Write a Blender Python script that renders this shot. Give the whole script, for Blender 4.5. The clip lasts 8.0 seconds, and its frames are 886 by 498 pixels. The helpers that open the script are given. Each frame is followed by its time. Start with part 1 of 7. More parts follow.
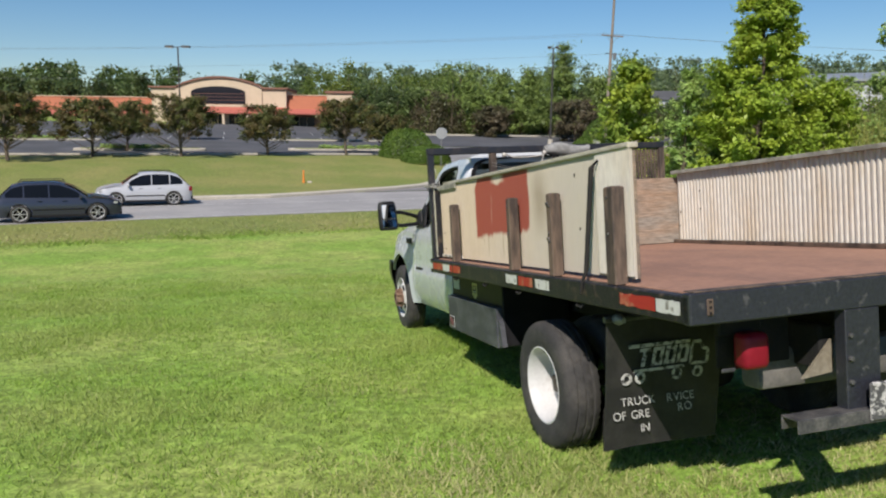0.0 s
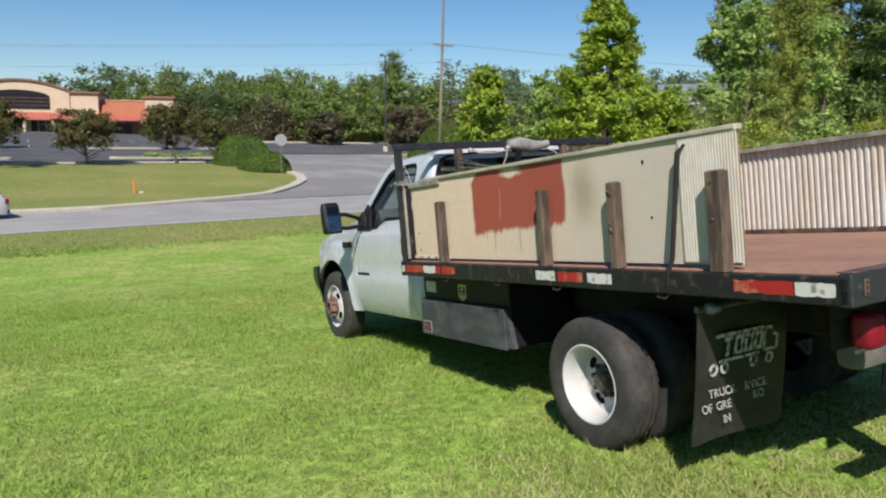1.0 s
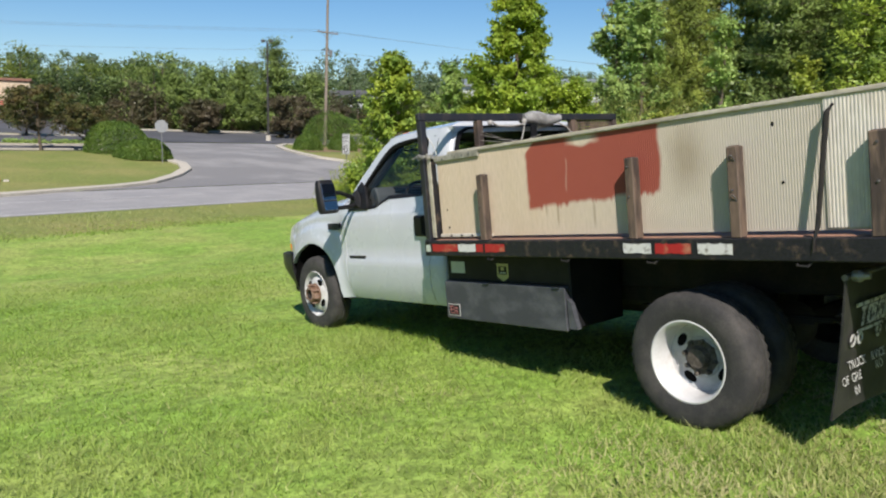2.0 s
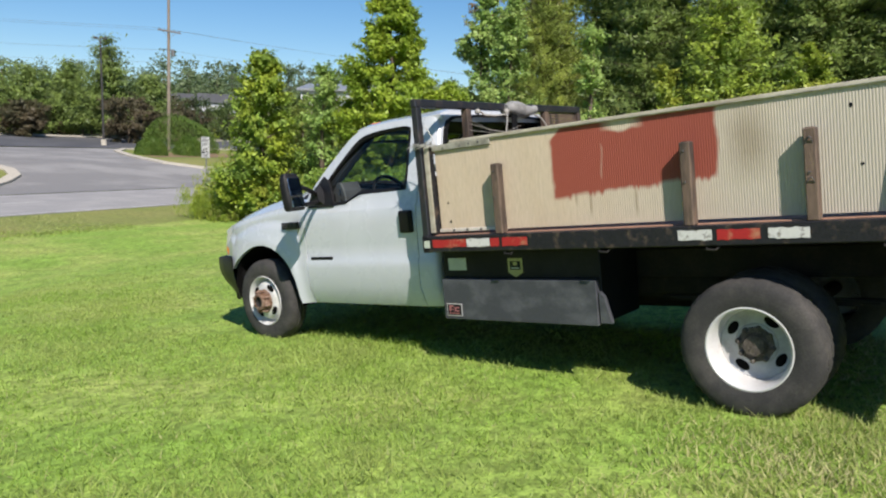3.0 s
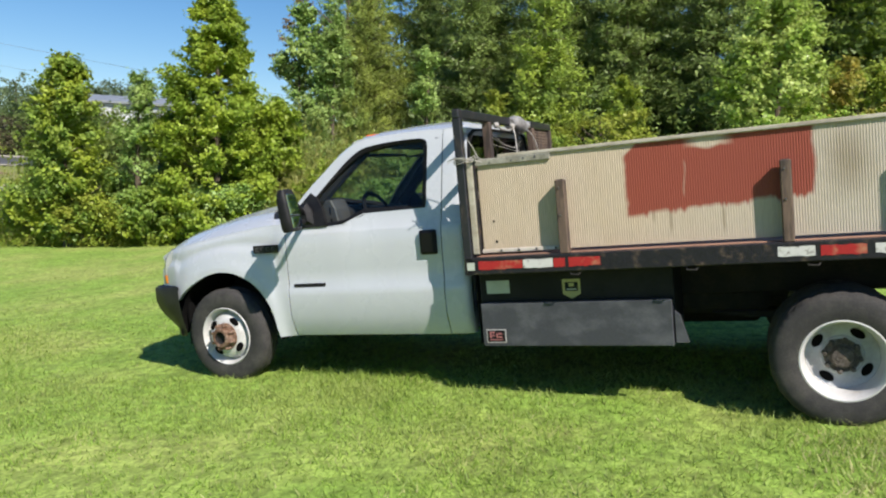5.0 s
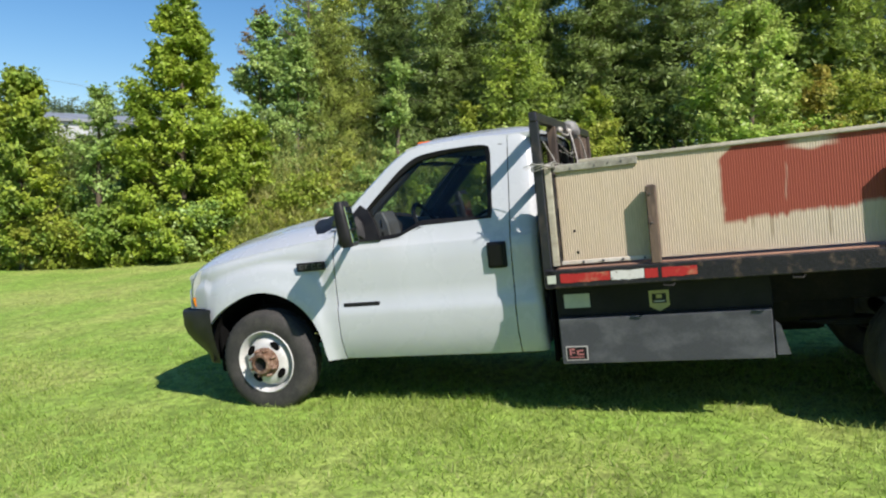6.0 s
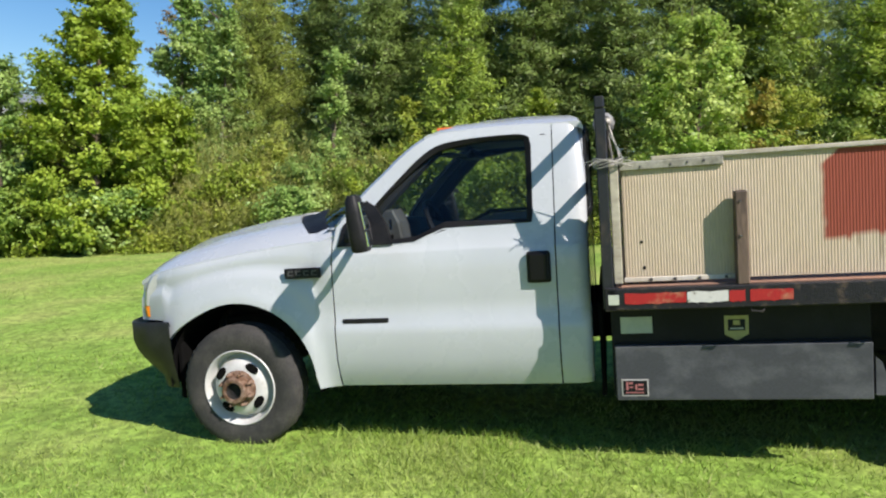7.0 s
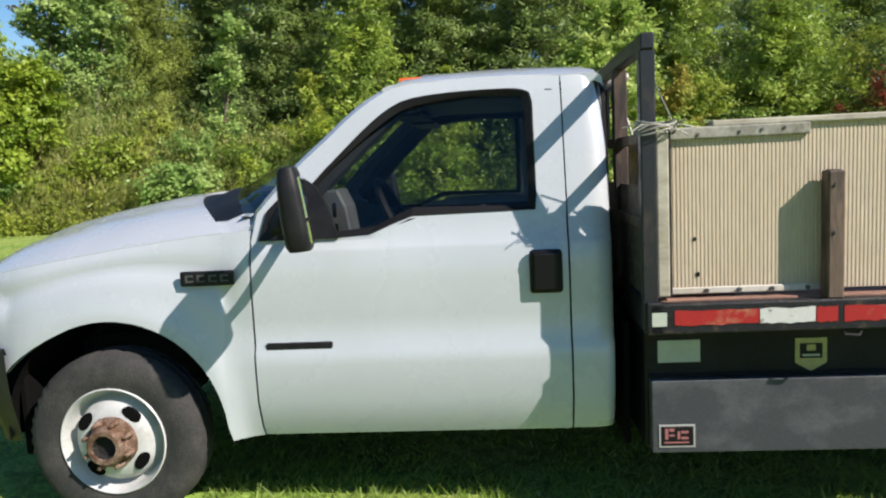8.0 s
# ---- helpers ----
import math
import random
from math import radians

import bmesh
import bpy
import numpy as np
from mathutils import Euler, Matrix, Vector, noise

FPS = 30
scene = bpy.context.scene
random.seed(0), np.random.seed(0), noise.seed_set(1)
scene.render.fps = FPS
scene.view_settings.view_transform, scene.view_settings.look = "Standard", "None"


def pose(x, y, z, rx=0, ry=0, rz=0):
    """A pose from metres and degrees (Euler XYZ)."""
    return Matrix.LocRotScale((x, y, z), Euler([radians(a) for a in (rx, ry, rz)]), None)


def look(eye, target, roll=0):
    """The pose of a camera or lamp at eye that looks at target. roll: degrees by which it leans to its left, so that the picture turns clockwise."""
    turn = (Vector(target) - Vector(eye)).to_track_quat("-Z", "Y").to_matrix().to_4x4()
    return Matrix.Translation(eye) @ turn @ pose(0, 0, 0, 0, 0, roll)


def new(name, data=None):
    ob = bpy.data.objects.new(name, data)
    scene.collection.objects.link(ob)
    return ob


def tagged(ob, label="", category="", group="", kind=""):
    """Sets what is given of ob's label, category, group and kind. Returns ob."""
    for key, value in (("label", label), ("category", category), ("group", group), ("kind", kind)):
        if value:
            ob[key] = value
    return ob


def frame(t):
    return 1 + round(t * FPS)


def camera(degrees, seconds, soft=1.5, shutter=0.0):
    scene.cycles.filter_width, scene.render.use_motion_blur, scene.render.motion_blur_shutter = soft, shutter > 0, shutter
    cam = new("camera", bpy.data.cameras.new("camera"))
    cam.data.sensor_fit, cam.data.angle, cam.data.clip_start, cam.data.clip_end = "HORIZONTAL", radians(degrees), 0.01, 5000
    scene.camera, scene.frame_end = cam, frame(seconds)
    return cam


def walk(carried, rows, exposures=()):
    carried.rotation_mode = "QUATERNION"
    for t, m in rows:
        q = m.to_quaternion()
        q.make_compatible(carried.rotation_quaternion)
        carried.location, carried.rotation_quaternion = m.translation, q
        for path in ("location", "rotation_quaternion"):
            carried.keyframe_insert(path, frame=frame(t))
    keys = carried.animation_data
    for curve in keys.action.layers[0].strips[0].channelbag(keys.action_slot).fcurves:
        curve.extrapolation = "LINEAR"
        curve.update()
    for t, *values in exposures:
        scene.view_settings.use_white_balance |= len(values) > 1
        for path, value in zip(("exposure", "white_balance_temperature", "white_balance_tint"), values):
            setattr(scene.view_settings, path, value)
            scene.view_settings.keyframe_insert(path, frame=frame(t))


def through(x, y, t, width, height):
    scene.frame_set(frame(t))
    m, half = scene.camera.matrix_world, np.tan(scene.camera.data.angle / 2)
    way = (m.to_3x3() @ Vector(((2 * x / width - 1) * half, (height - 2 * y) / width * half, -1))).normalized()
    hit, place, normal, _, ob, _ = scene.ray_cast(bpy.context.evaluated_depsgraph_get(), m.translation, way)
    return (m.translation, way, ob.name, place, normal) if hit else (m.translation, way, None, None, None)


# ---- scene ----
cam = camera(61.9, 8.0, 2.15)
METRES, EYE, TILT, LEAN, TURN = 8.879, 1.545, -7.5, 0.0, -16.0
ROWS = [
    (0.0, 0.0, 0.0, 0.0, 0.02, -1.25, -0.74),
    (0.5, -0.0691, 0.0302, -0.002, -5.51, -1.2, 0.33),
    (1.0, -0.1334, 0.0566, -0.007, -13.17, -0.7, 1.19),
    (1.5, -0.1937, 0.0999, -0.0127, -16.14, -1.64, 0.38),
    (2.0, -0.2479, 0.1427, -0.0168, -22.62, -1.54, 1.65),
    (3.5, -0.3754, 0.2888, -0.0193, -39.23, -1.56, 2.81),
    (4.0, -0.4042, 0.3273, -0.0136, -43.86, -1.52, 3.19),
    (5.5, -0.4701, 0.4585, -0.0091, -53.46, -0.34, 4.18),
    (6.0, -0.4765, 0.5075, -0.0046, -54.8, -0.06, 4.88),
    (6.5, -0.46, 0.5668, 0.0004, -53.96, 0.17, 5.45),
    (7.0, -0.4337, 0.6258, 0.0057, -61.43, -0.55, 2.98),
    (7.5, -0.3879, 0.6778, 0.0086, -63.46, -0.84, 2.65),
    (8.0, -0.3296, 0.7218, 0.0122, -69.7, -2.24, 2.45),
]
walk(cam, [(t, pose(0, 0, EYE, TILT, LEAN, TURN) @ pose(METRES * x, METRES * y, METRES * z, 90 + pitch, roll, yaw)) for t, x, y, z, yaw, pitch, roll in ROWS],
     [(t, e, 6900, 14) for t, e in ((0.0, 0.21), (1.0, 0.29), (2.0, 0.38), (3.5, 0.46), (5.5, 0.53), (7.0, 0.56), (8.0, 0.54))])

# ---- light ----
# body frame of the truck: x to its right, y to its nose, z up from the plane under its springs
BODY = pose(0, 0, EYE, TILT, LEAN, TURN) @ pose(1.656, 4.92, -EYE, 0, 0, 16)
# the truck leans: its right side stands higher
TRUCK = BODY @ pose(-1.22, 0, 1.3, 0, -4.2, 0) @ pose(1.22, 0, -1.3)
SUN_WAY = (TRUCK.to_3x3() @ Vector((1.0, 1.72, -1.62))).normalized()
sun = new("sun", bpy.data.lights.new("sun", "SUN"))
sun.data.energy, sun.data.angle, sun.data.color = 5.0, radians(0.55), (1.0, 0.965, 0.915)
sun.matrix_world = look((0, 0, 60), Vector((0, 0, 60)) + SUN_WAY)
world = bpy.data.worlds.new("world")
scene.world = world
world.use_nodes = True
wn = world.node_tree.nodes
sky = wn.new("ShaderNodeTexSky")
sky.sky_type, sky.sun_disc = "NISHITA", False
sky.sun_elevation = math.asin(-SUN_WAY.z)
sky.sun_rotation = math.atan2(-SUN_WAY.x, -SUN_WAY.y)
sky.air_density, sky.dust_density, sky.ozone_density = 1.0, 0.15, 4.2
hue = wn.new("ShaderNodeHueSaturation")
hue.inputs["Saturation"].default_value = 1.26
world.node_tree.links.new(sky.outputs[0], hue.inputs["Color"])
world.node_tree.links.new(hue.outputs[0], wn["Background"].inputs[0])
wn["Background"].inputs[1].default_value = 0.086

# ---- materials ----
def mat(name, color=(0.5, 0.5, 0.5), rough=0.6, metal=0.0, second=None, scale=6.0, amount=0.5, fine=0.0, fscale=80.0,
        bump=0.0, bscale=60.0, coat=0.0, vary=0.0, stretch=(1, 1, 1), lo=0.42, hi=0.62, islands=False, spec=0.5, rvar=0.0):
    """Two colours mixed by large noise, fine grain, relief and an even tint that differs from piece to piece."""
    m = bpy.data.materials.new(name)
    m.use_nodes = True
    nt = m.node_tree
    n, link = nt.nodes, nt.links.new
    b = n["Principled BSDF"]
    b.inputs["Roughness"].default_value, b.inputs["Metallic"].default_value = rough, metal
    b.inputs["Specular IOR Level"].default_value = spec
    b.inputs["Coat Weight"].default_value = coat
    b.inputs["Coat Roughness"].default_value = 0.06
    co = n.new("ShaderNodeTexCoord")
    mp = n.new("ShaderNodeMapping")
    mp.inputs["Scale"].default_value = stretch
    link(co.outputs["Object"], mp.inputs[0])
    base = n.new("ShaderNodeRGB")
    base.outputs[0].default_value = (*color, 1)
    out = base.outputs[0]
    if second:
        t = n.new("ShaderNodeTexNoise")
        t.inputs["Scale"].default_value, t.inputs["Detail"].default_value, t.inputs["Roughness"].default_value = scale, 6, 0.6
        link(mp.outputs[0], t.inputs["Vector"])
        r = n.new("ShaderNodeMapRange")
        r.inputs[1].default_value, r.inputs[2].default_value, r.inputs[4].default_value = lo, hi, amount
        link(t.outputs[0], r.inputs[0])
        x = n.new("ShaderNodeMix")
        x.data_type = "RGBA"
        link(r.outputs[0], x.inputs[0])
        link(out, x.inputs[6])
        x.inputs[7].default_value = (*second, 1)
        out = x.outputs[2]
        if rvar:
            rr = n.new("ShaderNodeMapRange")
            rr.inputs[1].default_value, rr.inputs[2].default_value = lo - 0.1, hi + 0.1
            rr.inputs[3].default_value, rr.inputs[4].default_value = rough - rvar, rough + rvar
            link(t.outputs[0], rr.inputs[0])
            link(rr.outputs[0], b.inputs["Roughness"])
    if fine:
        t = n.new("ShaderNodeTexNoise")
        t.inputs["Scale"].default_value, t.inputs["Detail"].default_value = fscale, 4
        link(mp.outputs[0], t.inputs["Vector"])
        r = n.new("ShaderNodeMapRange")
        r.inputs[1].default_value, r.inputs[2].default_value = 0.3, 0.7
        r.inputs[3].default_value, r.inputs[4].default_value = 1 - fine, 1 + fine
        link(t.outputs[0], r.inputs[0])
        hs = n.new("ShaderNodeHueSaturation")
        link(r.outputs[0], hs.inputs["Value"])
        link(out, hs.inputs["Color"])
        out = hs.outputs[0]
    if vary:
        i = n.new("ShaderNodeNewGeometry") if islands else n.new("ShaderNodeObjectInfo")
        r = n.new("ShaderNodeMapRange")
        r.inputs[3].default_value, r.inputs[4].default_value = 1 - vary, 1 + vary
        link(i.outputs["Random Per Island" if islands else "Random"], r.inputs[0])
        hs = n.new("ShaderNodeHueSaturation")
        link(r.outputs[0], hs.inputs["Value"])
        link(out, hs.inputs["Color"])
        out = hs.outputs[0]
    link(out, b.inputs["Base Color"])
    if bump:
        t = n.new("ShaderNodeTexNoise")
        t.inputs["Scale"].default_value, t.inputs["Detail"].default_value = bscale, 5
        link(mp.outputs[0], t.inputs["Vector"])
        bp = n.new("ShaderNodeBump")
        bp.inputs["Strength"].default_value, bp.inputs["Distance"].default_value = min(bump, 1.0), 0.01
        link(t.outputs[0], bp.inputs["Height"])
        link(bp.outputs[0], b.inputs["Normal"])
    return m


def leaf_mat(name, color, second, vary=0.26, through=0.40, rough=0.42, drift=0.7):
    """Leaves: colour differs leaf by leaf and in drifts, some light passes through."""
    m = mat(name, color, rough, 0, second, drift, 0.9, vary=vary, islands=True, lo=0.42, hi=0.58, spec=0.28)
    n, link = m.node_tree.nodes, m.node_tree.links.new
    b = n["Principled BSDF"]
    tr = n.new("ShaderNodeBsdfTranslucent")
    mx = n.new("ShaderNodeMixShader")
    mx.inputs[0].default_value = through
    link(b.inputs["Base Color"].links[0].from_socket, tr.inputs[0])
    link(b.outputs[0], mx.inputs[1])
    link(tr.outputs[0], mx.inputs[2])
    link(mx.outputs[0], n["Material Output"].inputs[0])
    return m


def lawn_mat():
    """Mown lawn: green and yellowed drifts, small dark tufts, fine blades."""
    m = mat("lawn_grass", (0.212, 0.340, 0.060), 0.9, 0, (0.326, 0.382, 0.106), 0.45, 0.9, 0.36, 42, 0.6, 85, spec=0.2)
    n, link = m.node_tree.nodes, m.node_tree.links.new
    b = n["Principled BSDF"]
    src = b.inputs["Base Color"].links[0].from_socket
    co = n["Texture Coordinate"]
    for scale, lo, hi, f0, f1, det in ((11.0, 0.36, 0.60, 0.62, 1.10, 5), (2.6, 0.34, 0.66, 0.86, 1.12, 4)):
        t, r, hs = n.new("ShaderNodeTexNoise"), n.new("ShaderNodeMapRange"), n.new("ShaderNodeHueSaturation")
        t.inputs["Scale"].default_value, t.inputs["Detail"].default_value = scale, det
        link(co.outputs["Object"], t.inputs["Vector"])
        link(t.outputs[0], r.inputs[0])
        for i, v in enumerate((lo, hi, f0, f1)):
            r.inputs[i + 1].default_value = v
        link(r.outputs[0], hs.inputs["Value"])
        link(src, hs.inputs["Color"])
        src = hs.outputs[0]
    link(src, b.inputs["Base Color"])
    return m


M_LAWN = lawn_mat()
M_BANK = mat("bank_grass", (0.146, 0.181, 0.036), 0.9, 0, (0.222, 0.212, 0.064), 0.2, 0.8, 0.3, 8, 0.6, 20)
M_ROAD = mat("road_asphalt", (0.255, 0.252, 0.250), 0.9, 0, (0.315, 0.308, 0.300), 0.5, 0.8, 0.15, 30)
M_DRIVE = mat("drive_asphalt", (0.182, 0.180, 0.178), 0.9, 0, (0.258, 0.255, 0.248), 0.22, 0.9, 0.18, 24, lo=0.44, hi=0.60)
M_LOT = mat("lot_asphalt", (0.058, 0.061, 0.066), 0.9, 0, (0.091, 0.093, 0.100), 0.25, 0.9, 0.12, 20)
M_KERB = mat("kerb_concrete", (0.40, 0.370, 0.310), 0.9, 0, (0.47, 0.435, 0.365), 3, 0.8, 0.15, 40)
M_PAINTW = mat("road_paint", (0.515, 0.515, 0.498), 0.7, 0, (0.332, 0.332, 0.315), 4, 0.7)
M_WHITE = mat("white_body_paint", (0.450, 0.480, 0.508), 0.28, 0, (0.425, 0.452, 0.478), 2.2, 0.5, 0.008, 30, coat=0.6, rvar=0.05)
M_BLACKPL = mat("black_plastic", (0.007, 0.007, 0.0085), 0.5, 0, (0.016, 0.016, 0.0175), 9, 0.7, 0.15, 120, 0.15, 300, spec=0.25)
M_TRIM = mat("black_rubber_trim", (0.006, 0.006, 0.007), 0.6, spec=0.22)
M_BUMP = mat("grey_bumper_paint", (0.010, 0.0105, 0.012), 0.42, 0, (0.024, 0.024, 0.026), 7, 0.7, 0.2, 60)
M_TYRE = mat("tyre_rubber", (0.028, 0.0275, 0.027), 0.85, 0, (0.058, 0.054, 0.049), 6, 0.8, 0.2, 90, 0.3, 120)
M_RIM = mat("white_steel_rim", (0.514, 0.514, 0.507), 0.4, 0, (0.300, 0.257, 0.214), 9, 0.45, 0.05, 60, lo=0.52, hi=0.72)
# rim paint darkened to carry the shade inside the dish, plus brown dirt
M_DISC = mat("shaded_dirty_disc", (0.391, 0.402, 0.414), 0.55, 0, (0.265, 0.247, 0.224), 9, 0.6, 0.08, 60, lo=0.46, hi=0.68)
M_HANDLE = mat("black_handle_plastic", (0.005, 0.005, 0.006), 0.4, spec=0.25)
M_LINER = mat("black_liner_plastic", (0.004, 0.004, 0.004), 0.95, spec=0.1)
M_HUB = mat("rusty_hub_iron", (0.133, 0.071, 0.042), 0.8, 0.3, (0.299, 0.207, 0.158), 22, 0.9, 0.3, 90, 0.8, 80)
M_HUBK = mat("dark_hub_iron", (0.075, 0.062, 0.050), 0.8, 0.2, (0.150, 0.130, 0.110), 20, 0.9, 0.3, 90, 0.8, 80)
M_RAIL = mat("chipped_black_steel", (0.016, 0.016, 0.019), 0.45, 0.1, (0.085, 0.062, 0.048), 14, 0.85, 0.25, 70, 0.3, 120, lo=0.55, hi=0.68, spec=0.3)
M_FRAME = mat("chassis_black", (0.006, 0.006, 0.006), 0.85, 0.0, (0.018, 0.014, 0.011), 8, 0.8, 0.3, 60)
M_STEEL = mat("worn_dark_steel", (0.055, 0.056, 0.060), 0.5, 0.3, (0.140, 0.134, 0.128), 10, 0.8, 0.25, 80, 0.3, 100)
M_BOX = mat("toolbox_black_paint", (0.008, 0.0085, 0.010), 0.5, 0, (0.015, 0.015, 0.017), 4, 0.8, 0.15, 60, spec=0.2)
M_BOXD = mat("toolbox_grey_door", (0.040, 0.043, 0.052), 0.55, 0, (0.085, 0.090, 0.101), 5, 0.9, 0.14, 70, 0.08, 140, stretch=(1, 1, 1.6), lo=0.44, hi=0.66)
M_STAKE = mat("rusty_stake_steel", (0.128, 0.088, 0.064), 0.75, 0.1, (0.038, 0.028, 0.024), 12, 0.9, 0.2, 50, 0.3, 70, stretch=(1, 1, 0.22), lo=0.45, hi=0.60, vary=0.15)
M_DECK = mat("red_brown_deck", (0.310, 0.168, 0.112), 0.8, 0, (0.225, 0.125, 0.088), 2.2, 0.9, 0.16, 40, 0.25, 90, stretch=(1, 0.5, 1))
M_PLY = mat("weathered_plank", (0.224, 0.166, 0.116), 0.9, 0, (0.133, 0.108, 0.087), 5, 0.9, 0.25, 60, 0.5, 60, stretch=(0.25, 1, 3), vary=0.15)
M_GLAV = mat("corrugated_cream_sheet", (0.53, 0.50, 0.44), 0.5, 0, (0.44, 0.36, 0.26), 3, 0.7, 0.1, 40, stretch=(1, 1.6, 0.35), lo=0.47, hi=0.72)
M_GREYTRIM = mat("grey_green_trim", (0.31, 0.30, 0.25), 0.65, 0.1, (0.15, 0.14, 0.11), 9, 0.8, 0.2, 60)
M_REDTAPE = mat("red_reflective_tape", (0.349, 0.018, 0.022), 0.35, 0, (0.40, 0.20, 0.12), 11, 0.8, 0.1, 90, lo=0.53, hi=0.68)
M_WTAPE = mat("white_reflective_tape", (0.548, 0.548, 0.531), 0.35, 0, (0.183, 0.166, 0.149), 22, 0.9, 0.05, 60, lo=0.56, hi=0.62)
M_CHIP = mat("chipped_white_plate", (0.075, 0.074, 0.076), 0.6, 0.1, (0.46, 0.45, 0.43), 24, 0.95, 0.3, 70, 0.3, 120, lo=0.50, hi=0.56)
M_LENS = mat("red_lamp_lens", (0.205, 0.007, 0.018), 0.42, 0, (0.13, 0.005, 0.014), 12, 0.7, spec=0.3)
M_AMBER = mat("amber_lens", (0.622, 0.183, 0.010), 0.2, 0, coat=0.5)
M_ORANGE = mat("orange_marker_lens", (0.705, 0.133, 0.012), 0.25, 0, coat=0.5)
M_CLEAR = mat("hazy_headlamp_lens", (0.457, 0.473, 0.465), 0.2, 0.2, (0.332, 0.349, 0.332), 8, 0.6, coat=0.7)
M_HITCH = mat("worn_black_steel", (0.020, 0.022, 0.029), 0.42, 0, (0.085, 0.083, 0.085), 17, 0.75, 0.25, 60, 0.2, 90, lo=0.58, hi=0.68)
M_FLAP = mat("black_mud_flap", (0.012, 0.012, 0.012), 0.65, 0, (0.028, 0.027, 0.025), 7, 0.8, 0.15, 60)
M_FLAPW = mat("worn_white_print", (0.43, 0.43, 0.41), 0.8, 0, (0.03, 0.03, 0.03), 34, 0.95, lo=0.48, hi=0.60)
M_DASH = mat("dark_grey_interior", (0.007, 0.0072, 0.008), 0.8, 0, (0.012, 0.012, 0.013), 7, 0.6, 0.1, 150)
M_SEAT = mat("grey_seat_cloth", (0.050, 0.051, 0.056), 0.95, 0, (0.075, 0.075, 0.079), 8, 0.7, 0.2, 200)
M_WIRE = mat("pale_wire", (0.349, 0.332, 0.299), 0.5, 0.2)
M_STICKY = mat("worn_yellow_sticker", (0.43, 0.40, 0.15), 0.5, 0, (0.32, 0.30, 0.13), 14, 0.8)
M_PINK = mat("faded_red_print", (0.36, 0.13, 0.13), 0.5, 0, (0.28, 0.10, 0.11), 20, 0.7)
M_STICKW = mat("pale_green_label", (0.45, 0.485, 0.415), 0.6, 0, (0.38, 0.415, 0.355), 14, 0.7)
M_MIRROR = mat("mirror_glass", (0.85, 0.86, 0.88), 0.02, 1.0)
M_POSTBLK = mat("black_rack_paint", (0.017, 0.018, 0.023), 0.4, 0.1, (0.060, 0.046, 0.040), 9, 0.7, 0.2, 60, 0.06, 90, stretch=(1, 1, 0.5), lo=0.54, hi=0.66)
M_POST = mat("galvanised_post", (0.249, 0.257, 0.257), 0.5, 0.6, (0.183, 0.183, 0.183), 6, 0.7)
M_GUSSET = mat("dull_tan_steel", (0.215, 0.190, 0.140), 0.7, 0, (0.15, 0.125, 0.09), 9, 0.8, 0.15, 60)
M_TANK = mat("dusty_grey_tank", (0.105, 0.100, 0.094), 0.75, 0, (0.165, 0.155, 0.140), 5, 0.8, 0.15, 50)
M_MOUNT = mat("faded_grey_plastic", (0.070, 0.071, 0.075), 0.6, 0, (0.045, 0.045, 0.048), 9, 0.6, 0.1, 120)
M_CREAMTRIM = mat("dirty_cream_trim", (0.42, 0.39, 0.31), 0.6, 0, (0.28, 0.24, 0.18), 9, 0.8, 0.15, 60, stretch=(1, 0.4, 1))
M_BARK = mat("bark", (0.083, 0.062, 0.042), 0.95, 0, (0.133, 0.108, 0.083), 8, 0.8, 0.3, 60, 0.9, 40, stretch=(1, 1, 0.3))


# ---- helpers for meshes ----
def part(name, bm, material, parent=None, label="", smooth=False, at=None):
    """Links a bmesh as one mesh object under a thing or a part."""
    me = bpy.data.meshes.new(name)
    bmesh.ops.recalc_face_normals(bm, faces=bm.faces)
    bm.to_mesh(me)
    bm.free()
    me.materials.append(material)
    if smooth:
        me.shade_smooth()
        me.set_sharp_from_angle(angle=radians(38))
    ob = new(name, me)
    if parent:
        ob.parent = parent
    if at is not None:
        ob.matrix_local = at
    if label:
        ob["label"] = label
    return ob


def thing(name, m, label, category, group=""):
    ob = new(name)
    ob.empty_display_size = 0.2
    ob.matrix_world = m
    return tagged(ob, label, category, group)


def box(bm, x0, x1, y0, y1, z0, z1, bevel=0.0, seg=1, m=None):
    """A box between two corners, its edges rounded by bevel."""
    x0, x1, y0, y1, z0, z1 = min(x0, x1), max(x0, x1), min(y0, y1), max(y0, y1), min(z0, z1), max(z0, z1)
    r = bmesh.ops.create_cube(bm, size=1)
    vs = r["verts"]
    for v in vs:
        v.co = Vector((x0 + (v.co.x + 0.5) * (x1 - x0), y0 + (v.co.y + 0.5) * (y1 - y0), z0 + (v.co.z + 0.5) * (z1 - z0)))
    if bevel:
        es = list({e for v in vs for e in v.link_edges})
        vs = list({v for f in bmesh.ops.bevel(bm, geom=es, offset=bevel, segments=seg, affect="EDGES", profile=0.5)["faces"] for v in f.verts} | {v for v in vs if v.is_valid})
    if m is not None:
        bmesh.ops.transform(bm, matrix=m, verts=vs)
    return bm


def B():
    return bmesh.new()


def sheet(bm, rows, flip=False, close=False):
    """Quads over a grid of points: rows of equal length."""
    vv = [[bm.verts.new(p) for p in r] for r in rows]
    for a, b in zip(vv, vv[1:]):
        k = len(a)
        for i in range(k if close else k - 1):
            j = (i + 1) % k
            try:
                bm.faces.new((a[i], b[i], b[j], a[j]) if flip else (a[i], a[j], b[j], b[i]))
            except ValueError:
                pass
    return vv


